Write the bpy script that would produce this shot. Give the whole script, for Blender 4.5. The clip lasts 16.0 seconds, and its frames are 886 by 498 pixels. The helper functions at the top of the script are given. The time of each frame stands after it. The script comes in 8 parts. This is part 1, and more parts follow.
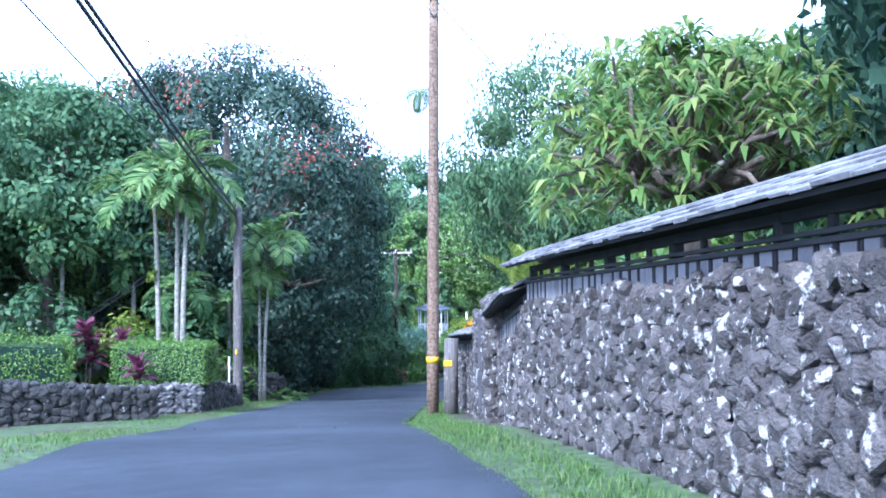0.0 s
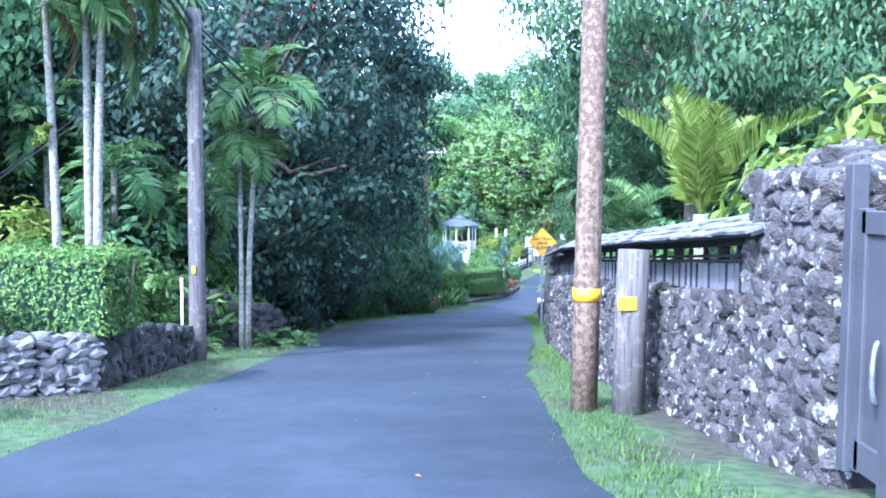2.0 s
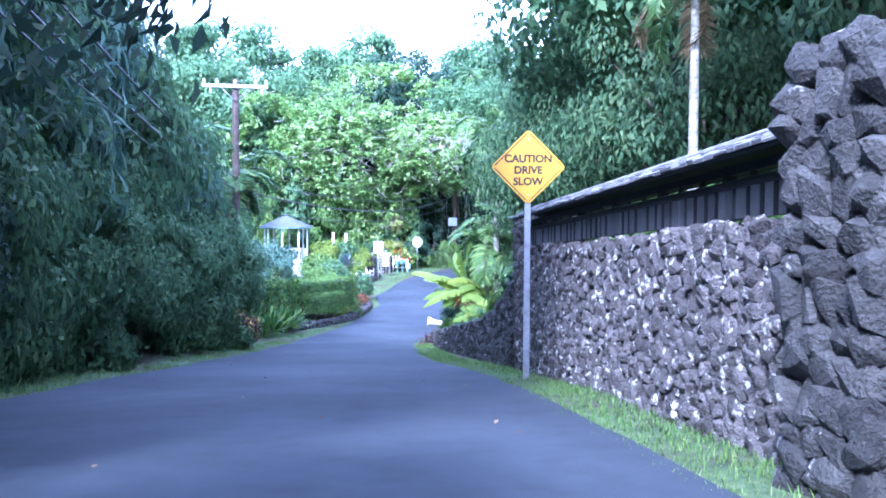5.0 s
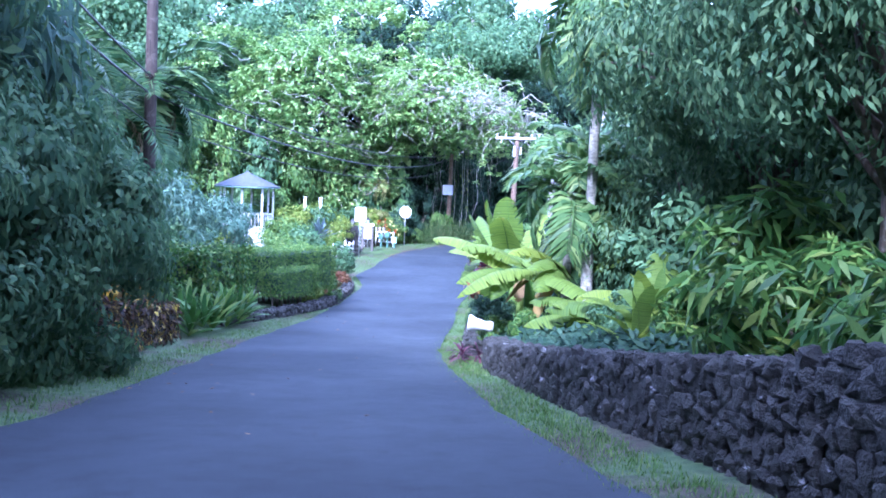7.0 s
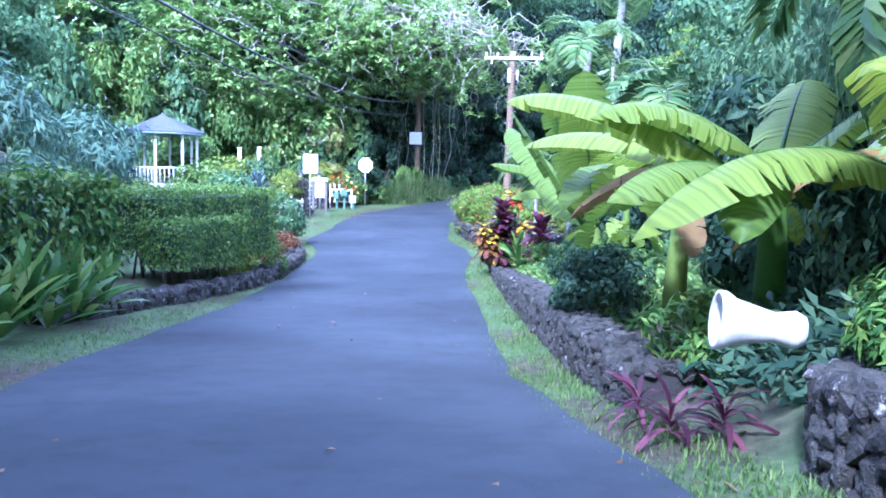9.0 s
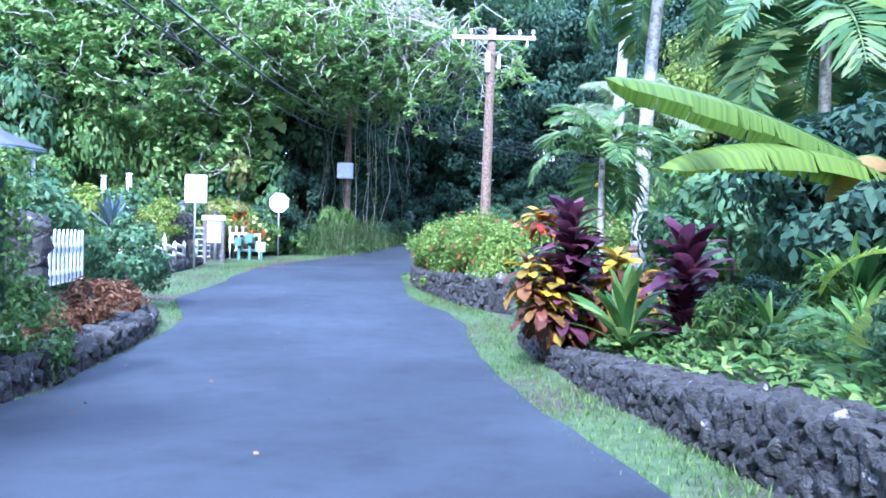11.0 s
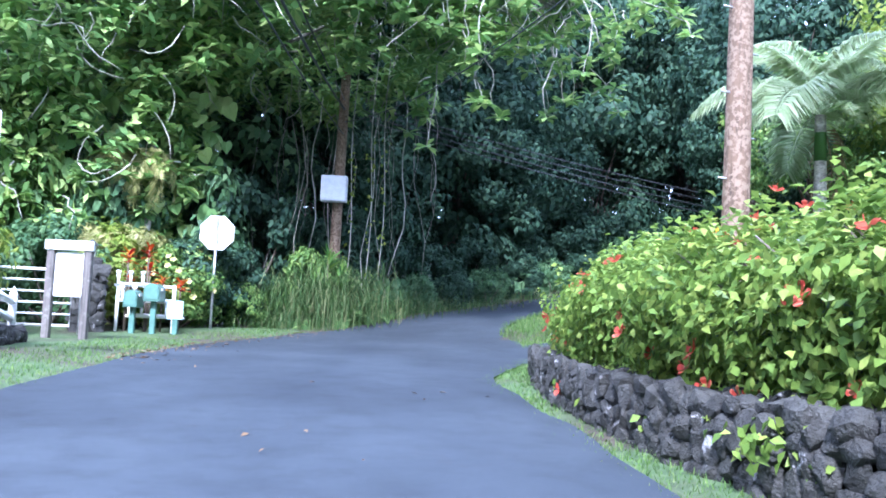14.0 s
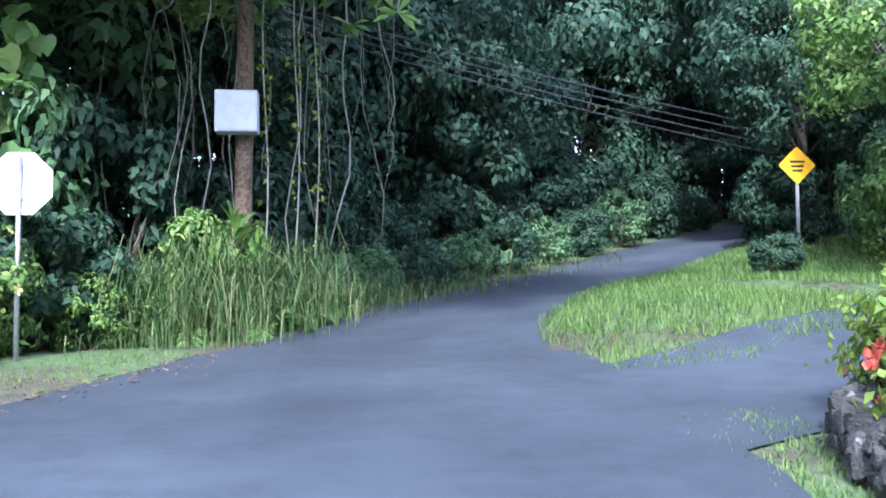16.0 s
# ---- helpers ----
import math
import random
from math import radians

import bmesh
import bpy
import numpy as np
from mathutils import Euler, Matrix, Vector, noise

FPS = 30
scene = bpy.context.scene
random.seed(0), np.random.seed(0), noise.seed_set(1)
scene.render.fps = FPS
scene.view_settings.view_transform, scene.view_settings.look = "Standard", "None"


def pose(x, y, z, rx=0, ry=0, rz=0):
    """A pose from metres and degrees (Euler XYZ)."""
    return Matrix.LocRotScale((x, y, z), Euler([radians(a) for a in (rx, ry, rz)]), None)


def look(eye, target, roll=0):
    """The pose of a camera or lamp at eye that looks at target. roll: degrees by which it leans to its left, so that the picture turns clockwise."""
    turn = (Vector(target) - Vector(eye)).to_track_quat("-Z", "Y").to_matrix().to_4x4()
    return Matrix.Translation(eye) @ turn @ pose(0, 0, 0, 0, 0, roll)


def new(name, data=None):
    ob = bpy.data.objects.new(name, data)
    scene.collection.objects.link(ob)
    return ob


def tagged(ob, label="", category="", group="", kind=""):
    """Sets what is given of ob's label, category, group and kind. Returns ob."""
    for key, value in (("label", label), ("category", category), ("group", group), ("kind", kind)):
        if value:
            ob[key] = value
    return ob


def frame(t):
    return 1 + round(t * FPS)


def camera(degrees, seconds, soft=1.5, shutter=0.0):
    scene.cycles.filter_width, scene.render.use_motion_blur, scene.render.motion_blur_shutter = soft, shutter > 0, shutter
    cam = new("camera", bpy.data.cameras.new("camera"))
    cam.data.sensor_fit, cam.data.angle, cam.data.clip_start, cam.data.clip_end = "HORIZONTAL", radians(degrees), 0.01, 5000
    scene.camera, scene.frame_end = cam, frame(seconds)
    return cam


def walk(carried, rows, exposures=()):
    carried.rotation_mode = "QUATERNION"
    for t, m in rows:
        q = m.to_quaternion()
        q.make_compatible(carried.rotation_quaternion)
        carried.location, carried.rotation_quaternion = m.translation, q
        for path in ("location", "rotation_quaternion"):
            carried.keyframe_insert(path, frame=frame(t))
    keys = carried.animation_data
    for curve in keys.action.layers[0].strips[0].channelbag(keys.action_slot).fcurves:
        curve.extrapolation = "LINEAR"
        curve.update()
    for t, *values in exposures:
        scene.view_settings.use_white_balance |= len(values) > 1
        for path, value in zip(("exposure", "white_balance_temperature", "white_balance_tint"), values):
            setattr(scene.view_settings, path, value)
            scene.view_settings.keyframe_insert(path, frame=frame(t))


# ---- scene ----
EXPOSURES = [(0.0, 1.5, 4700, 17), (1.0, 1.85, 4650, 17), (3.0, 2.1, 4500, 20), (5.5, 2.35, 4450, 30), (6.5, 2.2, 4450, 32), (8.0, 2.1, 4450, 30), (10.5, 2.0, 4480, 23), (13.0, 2.0, 4700, 22), (14.5, 2.1, 5000, 20), (16.0, 2.15, 5150, 20)]
cam = camera(55.0, 16.0, soft=1.75)
PATH = [
    (0, (0.000, 0.000, 1.100), (-0.000, 4.998, 1.229), -0.64),
    (0.5, (-0.361, 2.311, 0.972), (-0.366, 7.311, 0.963), -0.40),
    (1, (-0.744, 4.667, 0.771), (-0.833, 9.665, 0.656), 0.02),
    (1.5, (-1.114, 7.085, 0.538), (-1.226, 12.079, 0.324), -0.21),
    (2, (-1.491, 9.547, 0.248), (-1.560, 14.535, -0.091), 0.22),
    (2.5, (-1.822, 12.063, -0.137), (-1.696, 17.036, -0.635), 0.37),
    (3, (-2.030, 14.631, -0.529), (-1.660, 19.590, -1.055), 0.75),
    (3.2, (-2.071, 15.678, -0.712), (-1.583, 20.627, -1.235), 0.74),
    (5.3, (-1.661, 27.645, -2.034), (-0.685, 32.545, -2.213), 0.39),
    (5.5, (-1.609, 28.735, -2.136), (-0.625, 33.634, -2.319), 0.57),
    (6, (-1.429, 31.450, -2.394), (-0.409, 36.341, -2.583), 1.32),
    (6.5, (-1.257, 34.006, -2.627), (-0.187, 38.887, -2.804), 1.91),
    (7, (-1.062, 36.427, -2.895), (0.065, 41.289, -3.197), 2.48),
    (7.5, (-0.834, 38.827, -3.201), (0.363, 43.663, -3.628), 2.04),
    (8, (-0.578, 41.117, -3.549), (0.681, 45.928, -4.070), 1.79),
    (8.2, (-0.478, 42.055, -3.689), (0.807, 46.858, -4.223), 1.49),
    (10.3, (1.544, 53.178, -4.999), (3.287, 57.860, -5.184), 1.06),
    (10.5, (1.778, 54.165, -5.086), (3.574, 58.829, -5.249), 0.82),
    (11, (2.335, 56.618, -5.265), (4.201, 61.256, -5.315), 1.28),
    (11.5, (2.928, 59.069, -5.410), (4.841, 63.689, -5.406), 1.70),
    (12, (3.548, 61.519, -5.543), (5.500, 66.121, -5.473), 2.00),
    (12.5, (4.123, 63.916, -5.614), (6.067, 68.522, -5.516), 2.22),
    (13, (4.754, 66.321, -5.656), (6.663, 70.933, -5.380), 2.42),
    (13.5, (5.297, 68.627, -5.658), (7.236, 73.222, -5.302), 2.42),
    (14, (5.769, 70.929, -5.620), (7.793, 75.481, -5.202), 2.58),
    (14.5, (6.389, 73.078, -5.541), (8.462, 77.613, -5.174), 2.62),
    (15, (6.995, 75.066, -5.526), (9.096, 79.591, -5.202), 1.42),
    (15.5, (7.541, 76.711, -5.492), (9.729, 81.194, -5.161), 0.03),
    (16, (8.189, 78.665, -5.326), (10.651, 83.007, -5.048), -0.59),
]
walk(cam, [(t, look(eye, target, roll)) for t, eye, target, roll in PATH], EXPOSURES)
# ---- world and sun ----
SUN_ELEVATION, SUN_AZIMUTH = 41.0, 214.0
world = bpy.data.worlds.new("sky")
scene.world = world
world.use_nodes = True
wn, wl = world.node_tree.nodes, world.node_tree.links
sky = wn.new("ShaderNodeTexSky")
sky.sky_type = "NISHITA"
sky.sun_disc = False
sky.sun_elevation, sky.sun_rotation = radians(SUN_ELEVATION), radians(SUN_AZIMUTH)
sky.air_density, sky.dust_density, sky.ozone_density = 1.0, 3.0, 1.5
veil = wn.new("ShaderNodeMix")
veil.data_type = "RGBA"
veil.inputs["Factor"].default_value = 0.55
veil.inputs["B"].default_value = (11.0, 11.6, 13.0, 1)
wl.new(sky.outputs["Color"], veil.inputs["A"])
wl.new(veil.outputs["Result"], wn["Background"].inputs["Color"])
wn["Background"].inputs["Strength"].default_value = 0.15

sun_data = bpy.data.lights.new("sun", "SUN")
sun_data.energy, sun_data.angle, sun_data.color = 3.0, radians(6.0), (1.0, 0.94, 0.82)
sun = new("sun", sun_data)
ea, aa = radians(SUN_ELEVATION), radians(SUN_AZIMUTH)
sun.matrix_world = look((math.sin(aa) * math.cos(ea) * 50, math.cos(aa) * math.cos(ea) * 50, math.sin(ea) * 50), (0, 0, 0))

# ---- materials ----


def material(name):
    m = bpy.data.materials.new(name)
    m.use_nodes = True
    return m, m.node_tree.nodes, m.node_tree.links, m.node_tree.nodes["Principled BSDF"]


def texture(nodes, links, scale, detail=4.0, rough=0.55, kind="ShaderNodeTexNoise", coord="Object"):
    tc = nodes.new("ShaderNodeTexCoord")
    tx = nodes.new(kind)
    tx.inputs["Scale"].default_value = scale
    if kind == "ShaderNodeTexNoise":
        tx.inputs["Detail"].default_value, tx.inputs["Roughness"].default_value = detail, rough
    if coord == "World":
        links.new(nodes.new("ShaderNodeNewGeometry").outputs["Position"], tx.inputs["Vector"])
    else:
        links.new(tc.outputs[coord], tx.inputs["Vector"])
    return tx


def ramp(nodes, links, fac, stops):
    r = nodes.new("ShaderNodeValToRGB")
    e = r.color_ramp.elements
    while len(e) < len(stops):
        e.new(0.5)
    for k, (p, c) in enumerate(stops):
        e[k].position, e[k].color = p, (*c, 1)
    links.new(fac, r.inputs["Fac"])
    return r.outputs["Color"]


def mixed(nodes, links, fac, a, b, mode="MIX"):
    m = nodes.new("ShaderNodeMix")
    m.data_type, m.blend_type = "RGBA", mode
    for key, v in (("Factor", fac), ("A", a), ("B", b)):
        if isinstance(v, (int, float)):
            m.inputs[key].default_value = v
        elif isinstance(v, tuple):
            m.inputs[key].default_value = (*v, 1)
        else:
            links.new(v, m.inputs[key])
    return m.outputs["Result"]


def bumped(nodes, links, bsdf, height, strength, distance):
    b = nodes.new("ShaderNodeBump")
    b.inputs["Strength"].default_value, b.inputs["Distance"].default_value = strength, distance
    links.new(height, b.inputs["Height"])
    links.new(b.outputs["Normal"], bsdf.inputs["Normal"])


def chance(nodes, links):
    """One random number a piece, whether it is an object or an island of a joined mesh."""
    oi, ge = nodes.new("ShaderNodeObjectInfo"), nodes.new("ShaderNodeNewGeometry")
    ad, fr = nodes.new("ShaderNodeMath"), nodes.new("ShaderNodeMath")
    ad.operation, fr.operation = "ADD", "FRACT"
    links.new(oi.outputs["Random"], ad.inputs[0])
    links.new(ge.outputs["Random Per Island"], ad.inputs[1])
    links.new(ad.outputs[0], fr.inputs[0])
    return fr.outputs[0]


def leaf_material(name, stops, rough=0.45, through_light=0.3, vein=40.0):
    m, n, l, b = material(name)
    col = ramp(n, l, chance(n, l), stops)
    tx = texture(n, l, vein, 3)
    col = mixed(n, l, 0.55, col, ramp(n, l, tx.outputs["Fac"], [(0.3, (0.62, 0.62, 0.6)), (0.7, (1.0, 1.0, 0.97))]), "MULTIPLY")
    big = texture(n, l, 0.35, 2)
    col = mixed(n, l, 0.45, col, ramp(n, l, big.outputs["Fac"], [(0.35, (0.62, 0.72, 0.75)), (0.65, (1.0, 1.0, 0.9))]), "MULTIPLY")
    l.new(col, b.inputs["Base Color"])
    b.inputs["Roughness"].default_value = rough
    b.inputs["Specular IOR Level"].default_value = 0.18
    tr = n.new("ShaderNodeBsdfTranslucent")
    l.new(col, tr.inputs["Color"])
    mx = n.new("ShaderNodeMixShader")
    mx.inputs["Fac"].default_value = through_light
    l.new(b.outputs[0], mx.inputs[1])
    l.new(tr.outputs[0], mx.inputs[2])
    l.new(mx.outputs[0], n["Material Output"].inputs["Surface"])
    return m


def surface(name, col, rough=0.6, metal=0.0, vary=0.35, scale=6.0, fine=60.0, bump=0.15, depth=0.004, pieces=0.0, stain=None, coord="Object"):
    """A plain material with stains at a large and grain at a small scale; pieces: how far one piece differs from the next."""
    m, n, l, b = material(name)
    t1, t2 = texture(n, l, scale, 5, coord=coord), texture(n, l, fine, 4, coord=coord)
    dark = tuple(c * (1 - vary) for c in col)
    light = tuple(min(1, c * (1 + vary * 0.6)) for c in col)
    c1 = ramp(n, l, t1.outputs["Fac"], [(0.3, dark), (0.5, col), (0.72, light)])
    c2 = mixed(n, l, 0.5, c1, ramp(n, l, t2.outputs["Fac"], [(0.3, (0.6, 0.6, 0.6)), (0.7, (1, 1, 1))]), "MULTIPLY")
    if pieces:
        k = ramp(n, l, chance(n, l), [(0.0, (1 - pieces,) * 3), (1.0, (1, 1, 1))])
        c2 = mixed(n, l, 1.0, c2, k, "MULTIPLY")
    if stain:
        t3 = texture(n, l, stain[1], 6, 0.65, coord=coord)
        c2 = mixed(n, l, ramp(n, l, t3.outputs["Fac"], [(stain[2], (0, 0, 0)), (stain[2] + 0.06, (1, 1, 1))]), c2, stain[0])
    l.new(c2, b.inputs["Base Color"])
    b.inputs["Roughness"].default_value, b.inputs["Metallic"].default_value = rough, metal
    if bump:
        bumped(n, l, b, t2.outputs["Fac"], bump, depth)
    return m


def bark(name, col, light, rings=0.0, patch=0.62, grain=14, fleck=7.0):
    m, n, l, b = material(name)
    tc, mp = n.new("ShaderNodeTexCoord"), n.new("ShaderNodeMapping")
    mp.inputs["Scale"].default_value = (grain, grain, 2.2 if not rings else rings)
    l.new(tc.outputs["Object"], mp.inputs["Vector"])
    t1 = n.new("ShaderNodeTexNoise")
    t1.inputs["Scale"].default_value, t1.inputs["Detail"].default_value = 1.0, 6
    l.new(mp.outputs[0], t1.inputs["Vector"])
    t2 = texture(n, l, fleck, 6, 0.7)
    c = ramp(n, l, t1.outputs["Fac"], [(0.3, tuple(v * 0.45 for v in col)), (0.5, col), (0.75, tuple(v * 1.3 for v in col))])
    c = mixed(n, l, ramp(n, l, t2.outputs["Fac"], [(patch - 0.08, (0, 0, 0)), (patch, (1, 1, 1))]), c, light)
    l.new(c, b.inputs["Base Color"])
    b.inputs["Roughness"].default_value = 0.85
    bumped(n, l, b, t1.outputs["Fac"], 0.5, 0.02)
    return m


M = {}
M["lava"] = surface("lava_rock", (0.135, 0.121, 0.116), 0.9, vary=0.55, scale=11, fine=50, bump=1.0, depth=0.035, pieces=0.6, stain=((0.47, 0.46, 0.44), 10.0, 0.575), coord="World")
M["lava_dark"] = surface("dark_lava_rock", (0.066, 0.064, 0.059), 0.9, vary=0.55, scale=9, fine=45, bump=1.0, depth=0.035, pieces=0.55, stain=((0.36, 0.35, 0.36), 6.0, 0.63), coord="World")
M["stone"] = surface("grey_field_stone", (0.27, 0.26, 0.25), 0.9, vary=0.45, scale=8, fine=40, bump=0.6, depth=0.015, pieces=0.5, stain=((0.42, 0.41, 0.38), 6.0, 0.66), coord="World")
M["mortar"] = surface("dark_joints", (0.035, 0.032, 0.032), 0.95, vary=0.4, scale=12, fine=60, bump=0.5, depth=0.02)
M["fence"] = surface("weathered_grey_boards", (0.21, 0.21, 0.225), 0.75, vary=0.35, scale=3, fine=35, bump=0.25, pieces=0.3)
M["fence_dark"] = surface("dark_stained_timber", (0.035, 0.035, 0.04), 0.7, vary=0.4, scale=4, fine=35, bump=0.25, pieces=0.3)
M["shingle"] = surface("grey_wood_shingles", (0.27, 0.27, 0.285), 0.85, vary=0.5, scale=5, fine=40, bump=0.5, depth=0.008, pieces=0.55, stain=((0.09, 0.11, 0.07), 3.0, 0.62))
M["gate"] = surface("grey_painted_gate", (0.075, 0.075, 0.085), 0.55, vary=0.2, scale=3, fine=50, bump=0.08)
M["pole"] = bark("utility_pole_wood", (0.125, 0.08, 0.05), (0.215, 0.155, 0.11), 0.0, 0.55, 26, 17.0)
# creosoted wood, its colour also darkened for the shade on that pole
M["pole_shaded"] = bark("shaded_creosoted_pole_wood", (0.06, 0.043, 0.035), (0.1, 0.08, 0.065), 0.0, 0.6, 40)
M["post"] = bark("grey_weathered_post", (0.115, 0.102, 0.094), (0.19, 0.175, 0.16), 0.0, 0.62, 40)
M["bark"] = bark("rough_brown_bark", (0.11, 0.085, 0.065), (0.22, 0.21, 0.18), 0.0, 0.63)
M["bark_pale"] = bark("pale_grey_bark", (0.2, 0.197, 0.18), (0.37, 0.362, 0.34), 6.0, 0.52, fleck=11.0)
M["palm_trunk"] = bark("ringed_palm_trunk", (0.24, 0.23, 0.19), (0.36, 0.35, 0.3), 30.0, 0.6)
M["twig"] = surface("pale_hanging_roots", (0.26, 0.24, 0.2), 0.8, vary=0.4, bump=0.2)
M["twig_pale"] = surface("pale_bare_twigs", (0.42, 0.4, 0.35), 0.8, vary=0.4, bump=0.2)
M["yellow_band"] = surface("yellow_reflective_band", (0.85, 0.5, 0.01), 0.4, vary=0.12, bump=0.0)
M["sign_yellow"] = surface("yellow_sign_sheet", (0.88, 0.46, 0.012), 0.35, vary=0.1, scale=4, bump=0.0)
M["sign_black"] = surface("black_sign_print", (0.03, 0.025, 0.02), 0.5, vary=0.1, bump=0.0)
M["sign_back"] = surface("bare_aluminium_sign_back", (0.78, 0.78, 0.8), 0.5, 0.15, vary=0.12, scale=5, bump=0.03)
M["galvanised"] = surface("galvanised_steel", (0.4, 0.41, 0.43), 0.45, 0.7, vary=0.25, scale=15, bump=0.05)
M["steel_dark"] = surface("dark_steel", (0.07, 0.07, 0.075), 0.5, 0.5, vary=0.3, bump=0.05)
M["cable"] = surface("black_cable", (0.025, 0.027, 0.032), 0.5, vary=0.2, bump=0.0)
M["white_paint"] = surface("white_paint", (0.78, 0.78, 0.78), 0.5, vary=0.15, scale=4, bump=0.04)
M["arm"] = surface("pale_weathered_crossarm", (0.5, 0.48, 0.46), 0.75, vary=0.3, bump=0.15)
M["porcelain"] = surface("grey_white_porcelain", (0.6, 0.6, 0.6), 0.2, vary=0.08, bump=0.0)
M["box"] = surface("pale_grey_metal_box", (0.62, 0.65, 0.7), 0.5, 0.2, vary=0.12, bump=0.03)
M["mint"] = surface("mint_green_paint", (0.09, 0.19, 0.155), 0.5, vary=0.2, bump=0.04)
M["light_blue"] = surface("light_blue_sign_sheet", (0.42, 0.6, 0.72), 0.5, vary=0.12, bump=0.0)
M["roof_tile"] = surface("blue_grey_roofing", (0.09, 0.1, 0.125), 0.8, vary=0.3, scale=5, fine=30, bump=0.3, pieces=0.3)
M["teal"] = surface("pale_teal_trim", (0.35, 0.52, 0.52), 0.5, vary=0.1, bump=0.0)
M["ceramic"] = surface("white_glazed_pot", (0.75, 0.74, 0.72), 0.35, vary=0.15, bump=0.05)
M["lantern_glass"] = surface("frosted_lantern_glass", (0.6, 0.6, 0.56), 0.3, vary=0.1, bump=0.0)

L = {}
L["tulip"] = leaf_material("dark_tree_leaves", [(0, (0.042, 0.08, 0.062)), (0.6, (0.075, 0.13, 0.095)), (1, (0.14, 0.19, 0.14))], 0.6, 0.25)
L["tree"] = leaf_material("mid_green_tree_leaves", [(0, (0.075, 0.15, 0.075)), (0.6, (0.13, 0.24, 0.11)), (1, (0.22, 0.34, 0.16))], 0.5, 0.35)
L["tree_dark"] = leaf_material("deep_green_tree_leaves", [(0, (0.026, 0.06, 0.042)), (0.6, (0.05, 0.1, 0.062)), (1, (0.1, 0.17, 0.1))], 0.6, 0.3)
L["tree_light"] = leaf_material("light_green_tree_leaves", [(0, (0.0813, 0.156, 0.0448)), (0.6, (0.163, 0.286, 0.0747)), (1, (0.325, 0.429, 0.12))], 0.45, 0.35)
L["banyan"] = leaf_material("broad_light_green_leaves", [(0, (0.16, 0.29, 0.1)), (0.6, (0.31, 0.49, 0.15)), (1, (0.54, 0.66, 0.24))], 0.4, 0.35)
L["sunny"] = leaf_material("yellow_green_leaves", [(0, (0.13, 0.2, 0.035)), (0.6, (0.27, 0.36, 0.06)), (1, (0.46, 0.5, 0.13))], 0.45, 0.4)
L["plumeria"] = leaf_material("long_plumeria_leaves", [(0, (0.12, 0.22, 0.07)), (0.6, (0.25, 0.37, 0.105)), (1, (0.48, 0.52, 0.17))], 0.4, 0.5)
L["palm"] = leaf_material("palm_leaflets", [(0, (0.09, 0.18, 0.065)), (0.6, (0.18, 0.3, 0.095)), (1, (0.34, 0.43, 0.15))], 0.4, 0.4)
# paler than the leaf itself: the sun's glint is put into the colour
L["palm_glint"] = leaf_material("sun_glint_palm_leaflets", [(0, (0.36, 0.46, 0.24)), (0.6, (0.52, 0.6, 0.36)), (1, (0.68, 0.72, 0.48))], 0.35, 0.6)
L["pale_fern"] = leaf_material("pale_yellow_feathery_leaves", [(0, (0.3, 0.3, 0.1)), (0.6, (0.46, 0.45, 0.18)), (1, (0.62, 0.58, 0.28))], 0.5, 0.35)
L["mango"] = leaf_material("blue_green_drooping_leaves", [(0, (0.065, 0.13, 0.066)), (0.6, (0.12, 0.21, 0.098)), (1, (0.21, 0.31, 0.14))], 0.55, 0.4)
L["croton_red"] = leaf_material("red_and_orange_croton_leaves", [(0, (0.3, 0.02, 0.02)), (0.5, (0.6, 0.07, 0.02)), (1, (0.8, 0.32, 0.04))], 0.4, 0.3, 20)
L["palm_dark"] = leaf_material("deep_green_palm_leaflets", [(0, (0.0525, 0.119, 0.0483)), (0.6, (0.105, 0.196, 0.0725)), (1, (0.21, 0.308, 0.113))], 0.4, 0.3)
L["palm_dry"] = leaf_material("dry_tan_palm_leaflets", [(0, (0.2, 0.14, 0.07)), (1, (0.4, 0.3, 0.17))], 0.7, 0.2)


